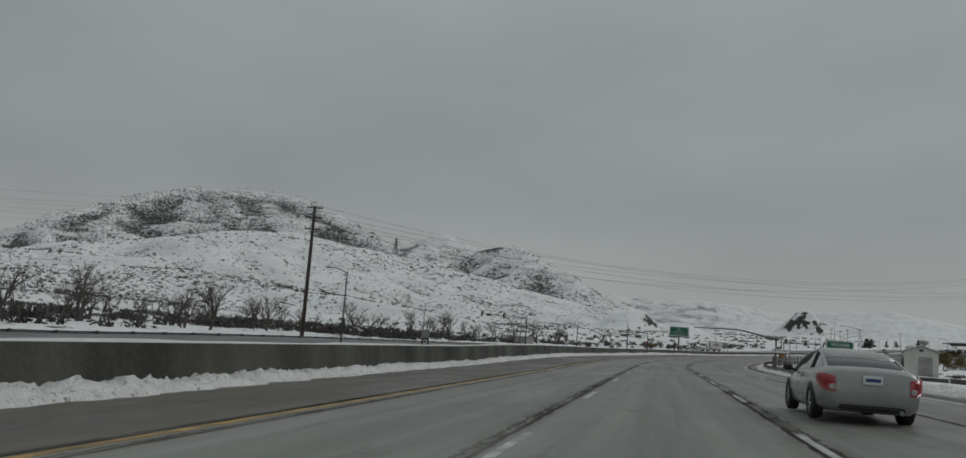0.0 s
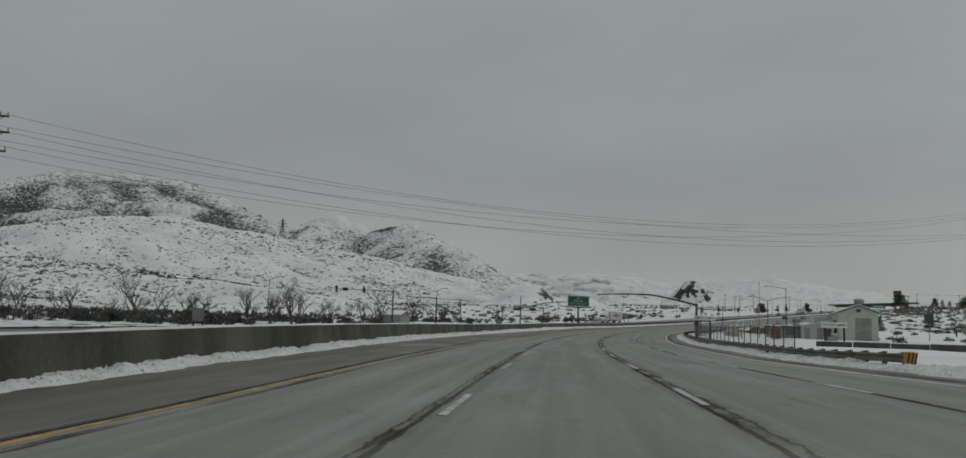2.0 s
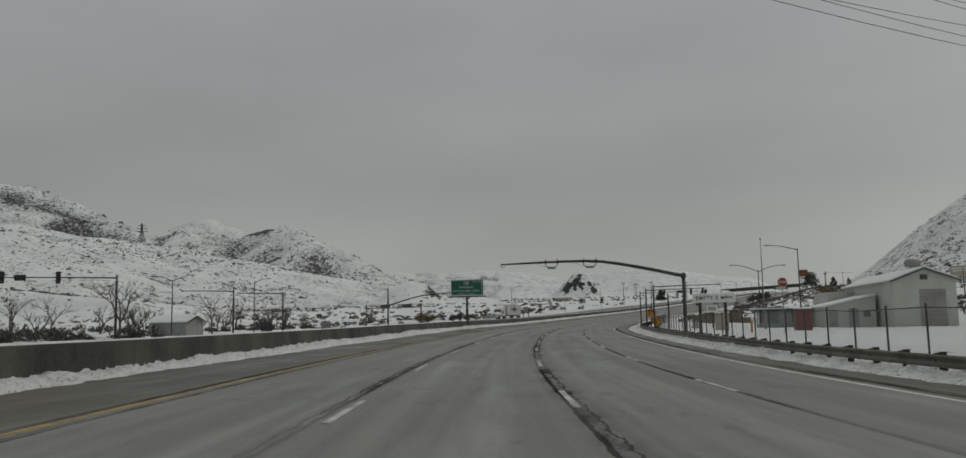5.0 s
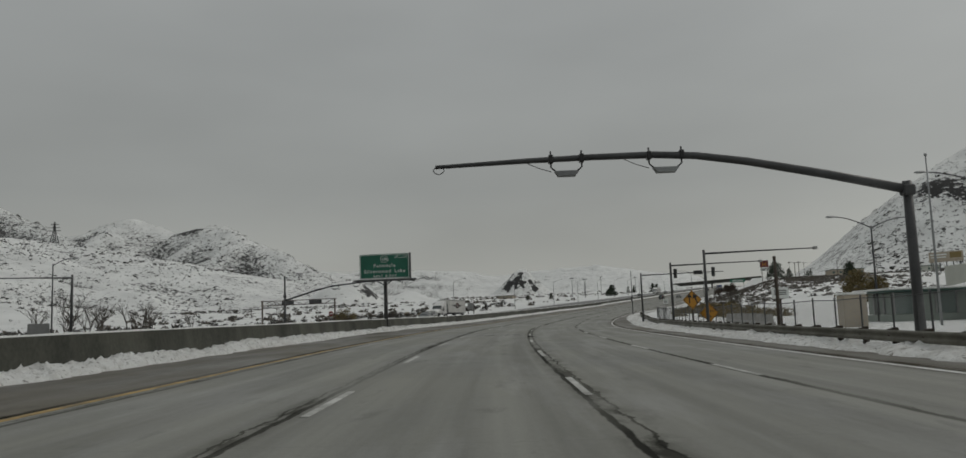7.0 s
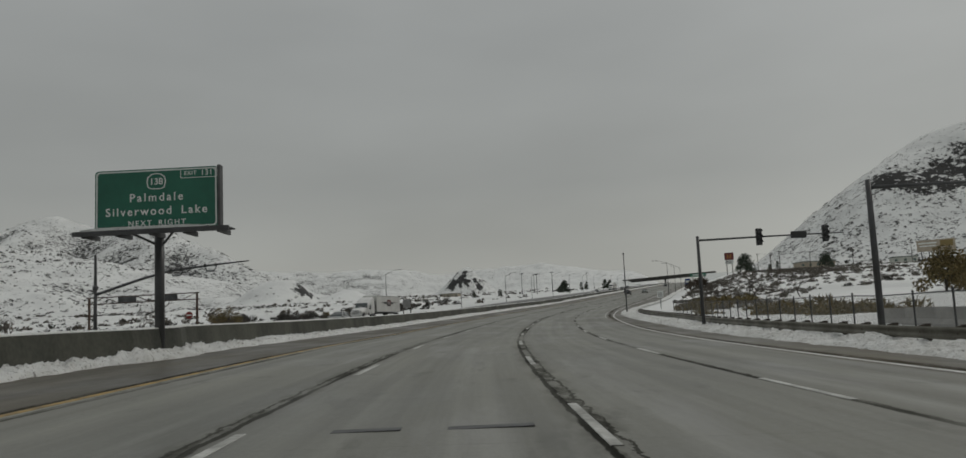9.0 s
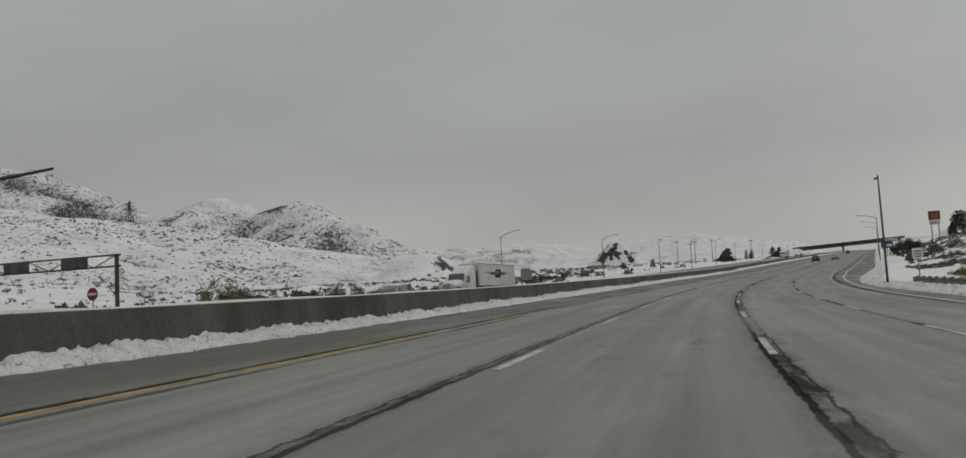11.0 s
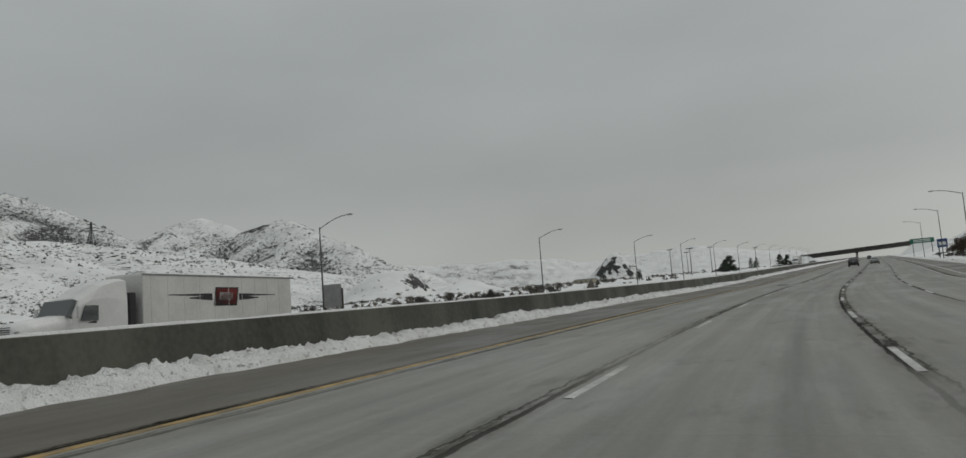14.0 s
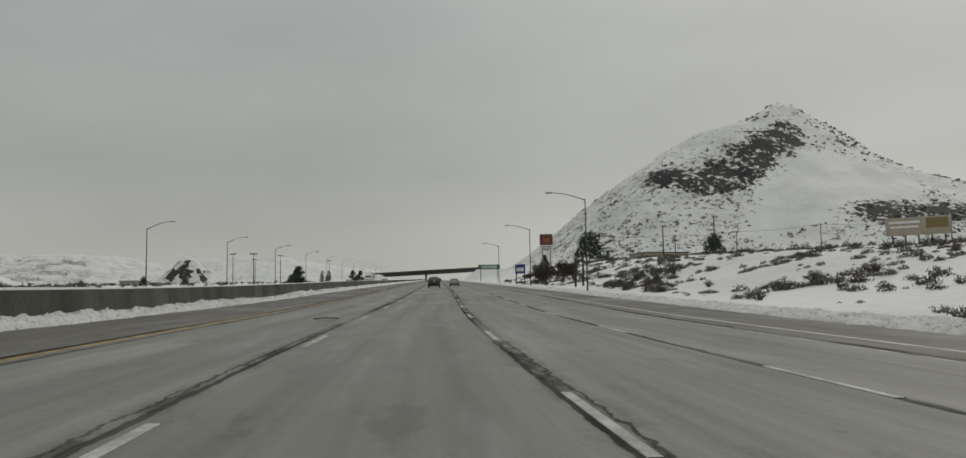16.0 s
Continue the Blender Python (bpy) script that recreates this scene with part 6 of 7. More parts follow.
def car(m, style, paint, label, name="car"):
    """A passenger car that heads along +y; styles differ in their side lines."""
    t = thing(name, label, "car", m)
    if style == "coupe":
        L, W, r, wb, fo = 4.63, .9, .335, 2.67, .98
        low = [(-2.31, .42, .86, .95, .72, .58), (-2.27, .30, .90, 1.0, .82, .68), (-2.0, .22, .93, 1.05, .89, .72), (-1.4, .18, .92, 1.03, .905, .76), (-.6, .17, .89, .97, .895, .80),
               (.3, .17, .86, .92, .89, .80), (.75, .17, .84, .93, .89, .76), (1.3, .18, .76, .86, .885, .68), (1.9, .22, .66, .76, .85, .55), (2.22, .28, .58, .66, .70, .42), (2.32, .36, .52, .56, .52, .34)]
        cab = [(-1.95, 1.0, .62, .60), (-1.35, 1.22, .62, .56), (-.75, 1.36, .60, .55), (-.2, 1.395, .59, .55), (.25, 1.34, .61, .55), (.7, 1.15, .66, .58), (1.12, .93, .70, .62)]
    elif style == "suv":
        L, W, r, wb, fo = 4.6, .92, .36, 2.65, .95
        low = [(-2.28, .50, .95, 1.02, .78, .68), (-2.24, .34, .98, 1.08, .86, .74), (-1.9, .26, 1.0, 1.06, .91, .76), (-.6, .24, 1.0, 1.04, .915, .82), (.7, .24, .98, 1.06, .91, .80),
               (1.2, .25, .94, 1.04, .905, .74), (1.9, .3, .85, .96, .87, .62), (2.2, .34, .74, .84, .74, .5), (2.3, .42, .64, .70, .58, .4)]
        cab = [(-2.18, 1.06, .76, .74), (-1.98, 1.45, .70, .62), (-1.6, 1.62, .66, .60), (-.4, 1.68, .66, .60), (.25, 1.62, .67, .60), (.75, 1.38, .71, .62), (1.2, 1.06, .76, .68)]
    else:
        L, W, r, wb, fo = 4.6, .89, .325, 2.7, .95
        low = [(-2.3, .48, .82, .92, .72, .58), (-2.26, .3, .86, .98, .82, .68), (-1.9, .22, .9, 1.02, .88, .7), (-.6, .18, .9, .96, .885, .8), (.5, .18, .87, .93, .885, .8),
               (1.2, .19, .8, .9, .88, .7), (1.9, .24, .7, .8, .84, .58), (2.22, .3, .62, .7, .7, .44), (2.3, .38, .54, .58, .52, .34)]
        cab = [(-1.85, 1.0, .66, .62), (-1.35, 1.28, .63, .56), (-.8, 1.42, .61, .55), (0, 1.45, .61, .55), (.5, 1.33, .63, .56), (1.25, .94, .70, .62)]
    rows = []
    for y, zb, zs, zt, w, wt in low:
        rows.append([(0, y, zb), (w * .8, y, zb), (w * .96, y, zb + .1), (w, y, zb + (zs - zb) * .55), (w * .985, y, zs - .05), (w * .93, y, zs + .02), (wt, y, zt - .02), (wt * .5, y, zt), (0, y, zt + .008)])
    bm = bmesh.new()
    loft(bm, rows)
    body = part("body", bm, paint, t, smooth=True)
    # glass house under a painted roof
    rows = []
    for k, (y, zt, wb_, wt) in enumerate(cab):
        zb = float(np.interp(y, [q[0] for q in low], [q[2] for q in low])) - .03
        zt2 = max(zt, zb + .03)
        f = (zt2 - zb)
        rows.append([(0, y, zb - .05), (wb_ + .16, y, zb - .05), (wb_ + .15, y, zb + f * .1), (wb_ + .15 - f * .30, y, zb + f * .88), (wt * .92, y, zt2 - .012), (0, y, zt2)])
    bm = bmesh.new()
    loft(bm, rows)
    part("glass_house", bm, "glass", t, "dark tinted windows", smooth=True)
    top = max(q[1] for q in cab)
    keep = [r_ for r_, q in zip(rows, cab) if q[1] > top - .20]
    bm = bmesh.new()
    rr = [[(0, p[3][1], p[3][2] - .01), (p[3][0] + .014, p[3][1], p[3][2] - .03), (p[3][0] + .012, p[3][1], p[3][2] + .02), (p[4][0], p[4][1], p[4][2] + .014), (0, p[5][1], p[5][2] + .016)] for p in keep]
    loft(bm, rr)
    part("roof", bm, paint, t, smooth=True)
    for sx in (-1, 1):
        if style == "coupe":
            # broad painted quarters behind the side windows
            bm = bmesh.new()
            strip_rows = []
            for yq in (-1.95, -1.65, -1.35, -1.1, -.92):
                kq = [q[0] for q in cab]
                pq = [[float(np.interp(yq, kq, [rw[j][i] for rw in rows])) for i in (0, 2)] for j in (1, 2, 3, 4)]
                top_in = (pq[2][0] * .7 + pq[3][0] * .3, pq[2][1] * .7 + pq[3][1] * .3)
                strip_rows.append([bm.verts.new((sx * (x_ + .014), yq, z_ + o_)) for (x_, z_), o_ in ((pq[0], 0), (pq[1], 0), (pq[2], .006), (top_in, .012))])
            for a, b in zip(strip_rows, strip_rows[1:]):
                for j in range(3):
                    bm.faces.new((a[j], a[j + 1], b[j + 1], b[j]) if sx < 0 else (a[j], b[j], b[j + 1], a[j + 1]))
            part("quarter_panel", bm, paint, t, smooth=True)
        for name_, ks, rad in (("rear_pillar", (0, 1, 2), .03 if style == "coupe" else .055), ("windscreen_pillar", (-1, -2, -3), .035)):
            bm = bmesh.new()
            tube(bm, [(sx * (rows[k][2][0] if j == 0 else rows[k][3][0]), rows[k][2][1], rows[k][2][2] if j == 0 else rows[k][3][2]) for j, k in enumerate(ks)], rad, 6)
            part(name_, bm, paint, t, smooth=True)
        bm = bmesh.new()
        yb = -.55 if style == "coupe" else -.15
        kb = min(range(len(cab)), key=lambda q: abs(cab[q][0] - yb))
        tube(bm, [(sx * (rows[kb][2][0] + .004), yb, rows[kb][2][2]), (sx * (rows[kb][3][0] + .004), yb, rows[kb][3][2])], .035, 5)
        part("door_pillar", bm, "black", t)
        # wheels and their arches
        for y in (L / 2 - fo, L / 2 - fo - wb):
            ww = float(np.interp(y, [q[0] for q in low], [q[4] for q in low]))
            bm = bmesh.new()
            n = 18
            rows2 = [[bm.verts.new((sx * (ww + o), y + math.cos(a) * q, r + math.sin(a) * q)) for q, o in ((0.02, .002), (r + .045, .002), (r + .045, -.22))] for a in [math.pi * (-.12 + 1.24 * k / n) for k in range(n + 1)]]
            for a, b in zip(rows2, rows2[1:]):
                for j in range(2):
                    bm.faces.new((a[j], b[j], b[j + 1], a[j + 1]))
            part("wheel_arch", bm, "black", t)
            wheel(t, sx * (ww - .09), y, r, .22, sx)
        # mirrors, handles, lamps
        bm = bmesh.new()
        ym = cab[-2][0] + .02
        box(bm, (sx * (W + .1), ym, rows[-2][2][2] + .1), (.2, .1, .14), .04)
        tube(bm, [(sx * (W - .06), ym + .04, rows[-2][2][2] + .04), (sx * (W + .06), ym, rows[-2][2][2] + .07)], .03, 6)
        part("wing_mirror", bm, "black" if style == "coupe" else paint, t, "black wing mirror" if style == "coupe" else "")
        bm = bmesh.new()
        box(bm, (sx * (W + .002), -.35, low[4][2] - .1), (.03, .2, .035), .01)
        part("door_handle", bm, paint, t)
        bm = bmesh.new()
        y0 = low[1][0]
        zc = low[1][2] - .02
        if style == "coupe":
            cols = [(.925, -1.86, .80, .86), (.918, -2.0, .72, .885), (.885, -2.16, .645, .90), (.83, -2.27, .60, .895), (.74, -2.315, .575, .88), (.64, -2.325, .57, .85)]
            grid = [[bm.verts.new((sx * x_, y_, z0 + (z1 - z0) * f_)) for f_ in (0, .5, 1)] for x_, y_, z0, z1 in cols]
            for a, b in zip(grid, grid[1:]):
                for j in range(2):
                    bm.faces.new((a[j], b[j], b[j + 1], a[j + 1]) if sx > 0 else (a[j], a[j + 1], b[j + 1], b[j]))
            bmesh.ops.solidify(bm, geom=bm.faces[:], thickness=.02)
        else:
            o = [(.55, .16), (.80, .18), (.86, -.14), (.62, -.16)]
            rows3 = [[bm.verts.new((sx * a * W * .965, y0 + d + .34 * max(0, a - .6) / .4, zc - .03 + b)) for a, b in o] for d in (-.035, .16)]
            for j in range(len(o)):
                bm.faces.new((rows3[0][j], rows3[0][(j + 1) % len(o)], rows3[1][(j + 1) % len(o)], rows3[1][j]))
            bm.faces.new(rows3[0][::-1])
        tl = part("tail_lamp", bm, "red_lens", t, "large red tail lamp" if style == "coupe" else "red tail lamp", smooth=style == "coupe")
        if style == "coupe":
            bm = bmesh.new()
            bmesh.ops.create_cone(bm, cap_ends=True, segments=16, radius1=.055, radius2=.045, depth=.02, matrix=pose(sx * .70, -2.335, .66, 90))
            part("reversing_lamp", bm, "bulb", tl)
        bm = bmesh.new()
        box(bm, (sx * .62, low[-2][0] + .02, low[-2][2] + .02), (.3, .1, .12), .03)
        part("headlamp", bm, "bulb", t)
    bm = bmesh.new()
    box(bm, (0, low[0][0] + .08, .33), (W * 1.3, .12, .12), .03)
    part("rear_bumper", bm, "black", t)
    bm = bmesh.new()
    box(bm, (0, low[0][0] - .03, low[0][2] - .04), (.34, .02, .16), .005)
    p = part("plate", bm, "sign_white", t)
    bm = bmesh.new()
    box(bm, (0, low[0][0] - .043, low[0][2] - .04), (.26, .003, .06))
    part("text_bar", bm, "sign_blue", p)
    bm = bmesh.new()
    tube(bm, [(.5, low[0][0] + .15, .27), (.5, low[0][0] - .02, .27)], .04, 8)
    part("exhaust_pipe", bm, "galv", t)
    return t


car(road_frame(18.65, 3.90, .006, 1.0), "coupe", "silver_paint", "dusty silver two-door coupe on the wet concrete")
car(road_frame(452, 0.1, .006), "suv", "black_paint", "black sport utility car far ahead in the lane")
car(road_frame(478, 3.7, .006), "sedan", "silver_paint", "grey sedan far ahead on the freeway")
car(road_frame(690, 1.2, .006), "suv", "black_paint", "dark car far off below the overpass")
car(road_frame(278.6, -25.0, -.094, 180), "suv", "silver_paint", "silver sport utility car in the opposite lanes")
for s, lat in ((520, -20), (560, -24), (640, -20), (720, -24)):
    car(road_frame(s, lat, -.094, 180), "sedan", "white_paint_car" if s % 80 else "black_paint", "car with lit snow on it in the opposite lanes")


def truck(m, trailer_l, label):
    """A tractor and box trailer that head along +y."""
    t = thing("semi_truck", label, "truck", m)
    bm = bmesh.new()
    y1, y0 = 0, -trailer_l
    box(bm, (0, (y0 + y1) / 2, 2.55), (2.55, trailer_l, 2.85), .04)
    tr = part("trailer_box", bm, "trailer", t, "white trailer box with dark emblem")
    for sx in (-1, 1):
        for k in range(int(trailer_l / 1.25)):
            bm = bmesh.new()
            box(bm, (sx * 1.279, y1 - .6 - 1.25 * k, 2.55), (.012, .035, 2.7))
            part("panel_seam", bm, "trailer", tr)
        for z in (1.14, 3.96):
            bm = bmesh.new()
            box(bm, (sx * 1.285, (y0 + y1) / 2, z), (.03, trailer_l, .1), .01)
            part("side_rail", bm, "galv", tr)
        # emblem: a dark lozenge with swept bars, and a pale bar in it
        mm = pose(sx * 1.284, y1 - trailer_l * .5, 2.75, 0, 0, 90 * sx)
        bm = bmesh.new()
        slab(bm, [(-1.12, -.56), (.98, -.56), (1.2, .56), (-.9, .56)], .004, mm)
        part("emblem", bm, "black", tr)
        bm = bmesh.new()
        slab(bm, [(-1.0, -.47), (.9, -.47), (1.08, .47), (-.82, .47)], .006, mm)
        part("emblem", bm, "sign_red", tr)
        bm = bmesh.new()
        slab(bm, [(-.62, -.2), (.6, -.2), (.7, .26), (-.52, .26)], .008, mm)
        part("text_bar", bm, "sign_white", tr)
        for a in (-1, 1):
            for z, l, h in ((.1, 3.6, .09), (-.08, 1.9, .15)):
                bm = bmesh.new()
                slab(bm, [(a * 1.2, z - h), (a * (1.2 + l), z - h * .2), (a * (1.2 + l), z + h * .2), (a * 1.2, z + h)], .004, mm)
                part("emblem_stripe", bm, "black", tr)
    for y in (y0 + 1.3, y0 + 2.6, 1.0, 2.3, 6.2):
        for sx in (-1, 1):
            wheel(t, sx * 1.05, y, .5, .32, sx, 8)
    bm = bmesh.new()
    box(bm, (0, (y0 + 4) / 2, .95), (.9, trailer_l + 6, .25), .03)
    part("chassis", bm, "dark_galv", t)
    # tractor
    bm = bmesh.new()
    loft(bm, [[(0, y, .75), (w, y, .75), (w, y, zs), (w * .92, y, zt - .15), (w * .55, y, zt), (0, y, zt)] for y, w, zs, zt in ((.95, 1.18, 2.6, 3.75), (1.6, 1.2, 2.7, 3.72), (2.6, 1.2, 2.7, 3.45), (3.3, 1.18, 2.6, 3.05), (3.9, 1.15, 2.3, 2.75), (4.3, 1.1, 1.85, 2.05))])
    cb = part("cab", bm, "white_paint_car", t, "white tractor cab with a sleeper")
    # black block fills the gap behind the cab in place of its shade
    bm = bmesh.new()
    box(bm, (0, .55, 1.9), (2.3, .5, 2.2), .05)
    part("cab_back", bm, "black", t, "black block standing for the shade in the gap behind the cab")
    bm = bmesh.new()
    loft(bm, [[(0, y, .6), (w, y, .6), (w, y, zt - .3), (w * .8, y, zt - .06), (0, y, zt)] for y, w, zt in ((4.2, 1.1, 2.0), (5.2, 1.08, 1.9), (6.4, 1.05, 1.72), (7.0, .98, 1.5), (7.2, .85, 1.3))])
    part("bonnet", bm, "white_paint_car", t, smooth=True)
    bm = bmesh.new()
    a = [bm.verts.new(q) for q in ((-1.04, 4.58, 1.84), (1.04, 4.58, 1.84), (.98, 4.12, 2.68), (-.98, 4.12, 2.68))]
    b = [bm.verts.new(v.co + Vector((0, -.3, -.12))) for v in a]
    bm.faces.new(a)
    bm.faces.new(b[::-1])
    for j in range(4):
        bm.faces.new((a[j], b[j], b[(j + 1) % 4], a[(j + 1) % 4]))
    part("windscreen", bm, "glass", cb, "dark windscreen")
    for sx in (-1, 1):
        bm = bmesh.new()
        slab(bm, [(-.45, 1.62), (.62, 1.62), (.34, 2.36), (-.45, 2.36)], .03, pose(sx * 1.20, 3.3, 0, 0, 0, 90))
        part("side_window", bm, "glass", cb)
        bm = bmesh.new()
        box(bm, (sx * 1.42, 4.25, 2.05), (.16, .1, .6), .04)
        tube(bm, [(sx * 1.15, 4.0, 2.3), (sx * 1.4, 4.25, 2.3)], .025, 5)
        part("mirror", bm, "white_paint_car", t)
        bm = bmesh.new()
        box(bm, (sx * 1.0, 3.0, .85), (.35, 2.4, .5), .06)
        part("fuel_tank", bm, "rim", t)
        bm = bmesh.new()
        box(bm, (sx * 1.0, 6.2, 1.1), (.4, 1.5, .12), .05)
        part("mudguard", bm, "white_paint_car", t)
        bm = bmesh.new()
        box(bm, (sx * .86, 7.1, 1.15), (.3, .12, .22), .03)
        part("headlamp", bm, "bulb", t)
        bm = bmesh.new()
        slab(bm, [(-.9, 1.5), (.6, 1.42), (.6, 1.5), (-.5, 1.6)], .006, pose(sx * 1.19, 2.6, 0, 0, 0, 90 * sx))
        part("door_stripe", bm, "black", cb)
    bm = bmesh.new()
    for k in range(7):
        box(bm, (0, 7.2, .85 + .1 * k), (1.1, .05, .04), .01)
    part("grille", bm, "dark_galv", t)
    bm = bmesh.new()
    box(bm, (0, 7.25, .55), (2.3, .22, .36), .06)
    part("front_bumper", bm, "white_paint_car", t)
    bm = bmesh.new()
    box(bm, (0, (y0 + y1) / 2, 4.02), (2.4, trailer_l * .98, .1), .04)
    part("snow", bm, "snow_clean", tr, "thin snow on the trailer roof")
    return t


truck(road_frame(314.4, -33.0, -.1, 180), 13.2, "white semi truck with a box trailer in the opposite lanes")
truck(road_frame(640, -25.5, -.1, 180), 13.2, "white semi truck far off in the opposite lanes")


def tyre_shred(m, label):
    """A torn strip of tread lying on the road."""
    t = thing("tyre_shred", label, "debris", m)
    bm = bmesh.new()
    rr_ = random.Random(3)
    rows = []
    for k in range(9):
        f = k / 8
        w = .16 * (1 - abs(2 * f - 1) ** 3) * rr_.uniform(.7, 1.2) + .03
        z = .03 + .03 * math.sin(math.pi * f) * rr_.uniform(.7, 1.1)
        rows.append([bm.verts.new((-.42 + .84 * f, dy * w, max(.004, z + dz))) for dy, dz in ((-1, 0), (-.9, .035), (.9, .035), (1, 0))])
    for a, b in zip(rows, rows[1:]):
        for j in range(4):
            bm.faces.new((a[j], a[(j + 1) % 4], b[(j + 1) % 4], b[j]))
    bm.faces.new(rows[0])
    bm.faces.new(rows[-1][::-1])
    part("tread", bm, "rubber", t)
    return t


tyre_shred(road_frame(354.0, -2.77, .004, 12), "black torn tyre tread lying on the concrete")


# ---- trees and brush ----
def bare_tree(x, y, h, seed, label="leafless grey tree beside the far frontage"):
    rnd = random.Random(seed)
    t = thing("bare_tree", label, "tree", pose(x, y, land_at(x, y) - .1), "bare trees")
    trunk, twigs = bmesh.new(), bmesh.new()

    def grow(p, d, l, r, depth):
        q = p + d * l
        mid = p.lerp(q, .5) + Vector((rnd.uniform(-.06, .06), rnd.uniform(-.06, .06), 0)) * l
        tube(trunk if depth < 2 else twigs, [p, mid, q], [r, r * .8, r * .6], 5 if depth < 2 else 3, False)
        if depth >= 5 or r < .006:
            return
        for k in range(rnd.choice((2, 3, 3)) if depth < 3 else 2):
            n = (d + Vector((rnd.uniform(-1, 1), rnd.uniform(-1, 1), rnd.uniform(-.3, .55))) * .8).normalized()
            grow(p.lerp(q, rnd.uniform(.6, 1.0)), n, l * rnd.uniform(.6, .85), r * .58, depth + 1)
    for k in range(rnd.choice((1, 2, 3))):
        grow(Vector((rnd.uniform(-.2, .2), rnd.uniform(-.2, .2), 0)), Vector((rnd.uniform(-.3, .3), rnd.uniform(-.3, .3), 1)).normalized(), h * .3, .105 * h / 5, 0)
    part("trunk", trunk, "bark", t)
    tagged(part("branchwork", twigs, "bark", t), kind="stuff")
    return t


def clumps(bm, c, radius, n, size, rnd, squash=.8, thin=.5):
    """Small crossed leaf tufts through a round volume."""
    for _ in range(n):
        d = Vector((rnd.gauss(0, 1), rnd.gauss(0, 1), rnd.gauss(0, 1)))
        d = d.normalized() * radius * rnd.uniform(.25, 1.0) ** .6
        p = c + Vector((d.x, d.y, d.z * squash))
        a = Vector((rnd.uniform(-1, 1), rnd.uniform(-1, 1), rnd.uniform(-.6, 1))).normalized() * size * rnd.uniform(.6, 1.4)
        b = a.cross(Vector((rnd.uniform(-1, 1), rnd.uniform(-1, 1), rnd.uniform(-1, 1)))).normalized() * size * thin
        k = a.cross(b).normalized() * size * .25
        v = [bm.verts.new(q) for q in (p - a, p + b, p + a, p - b, p + k)]
        for f in ((0, 1, 4), (1, 2, 4), (2, 3, 4), (3, 0, 4)):
            bm.faces.new([v[j] for j in f])


def conifer(x, y, h, w, seed, label):
    rnd = random.Random(seed)
    t = thing("conifer", label, "tree", pose(x, y, land_at(x, y) - .2), "conifers")
    bm = bmesh.new()
    tube(bm, [(0, 0, 0), (.1, 0, h * .5), (0, .1, h * .95)], [h * .03, h * .02, .03], 7)
    part("trunk", bm, "bark", t)
    bm = bmesh.new()
    for k in range(15):
        f = k / 14
        z = h * (.1 + .87 * f)
        r = w * (1.02 - f) ** .75 * rnd.uniform(.8, 1.15) + .15
        for j in range(max(4, int(9 * (1 - f)))):
            a = rnd.uniform(0, 2 * math.pi)
            q = r * rnd.uniform(.35, 1.0)
            clumps(bm, Vector((math.cos(a) * q, math.sin(a) * q, z - q * .12)), w * .26, 16, w * .12, rnd, .6, .4)
    part("crown", bm, "conifer", t)
    return t


def leafy(x, y, h, w, seed, mat, label, name="tree"):
    rnd = random.Random(seed)
    t = thing(name, label, "tree", pose(x, y, land_at(x, y) - .1))
    bm = bmesh.new()
    tube(bm, [(0, 0, 0), (.1, .05, h * .4)], [.16, .1], 7)
    ends = []
    full = name == "tree"
    for k in range(14 if full else 6):
        a = 2 * math.pi * k * (.382 if full else 1 / 6) + rnd.uniform(-.3, .3)
        f = .14 + .62 * k / 13 if full else rnd.uniform(.5, .85)
        q = w * (rnd.uniform(.45, .62) * (1.1 - .9 * f) if full else rnd.uniform(.3, .7))
        e = Vector((math.cos(a) * q, math.sin(a) * q, h * f))
        tube(bm, [(.1, .05, h * .35), e * .6 + Vector((0, 0, h * .2)), e], [.08, .05, .02], 5)
        ends.append(e)
    part("trunk", bm, "bark", t)
    bm = bmesh.new()
    for e in ends + [Vector((0, 0, h * .85))]:
        clumps(bm, e, w * (.30 if full else .45), 120 if full else 90, w * (.055 if full else .07), rnd, .75)
    part("crown", bm, mat, t)
    return t


rt = random.Random(77)
MORE_TREES = [(rt.uniform(-84, -50), 45 + 6.1 * k + rt.uniform(-3, 3), rt.uniform(4.5, 8.0)) for k in range(40)] + [(rt.uniform(-98, -58), 48 + 3.6 * k + rt.uniform(-3, 3), rt.uniform(3.5, 6.0)) for k in range(26)]
for k, (x, y, h) in enumerate(MORE_TREES + [(-62, 92, 5), (-66, 104, 5.5), (-58, 112, 4.5), (-72, 120, 5.5), (-63, 131, 5), (-70, 141, 5.5), (-60, 150, 4.5), (-66, 160, 6.5), (-57, 168, 4.2), (-75, 178, 5),
                               (-64, 205, 5), (-59, 222, 5), (-67, 236, 5.5), (-61, 252, 4.8), (-58.3, 328.8, 7.6), (-66, 290, 4.5), (-52, 300, 3.8), (-56, 71, 4.6), (-70, 80, 5), (-60, 60, 4.2)]):
    bare_tree(x, y, h, 100 + k)
leafy(127, 517.8, 25.3 - land_at(127, 517.8), 6.2, 1, "conifer", "large dark bushy pine on the snowy bank")
leafy(152.8, 497.7, 23.2 - land_at(152.8, 497.7), 4.8, 2, "conifer", "dark bushy pine on the snowy bank")
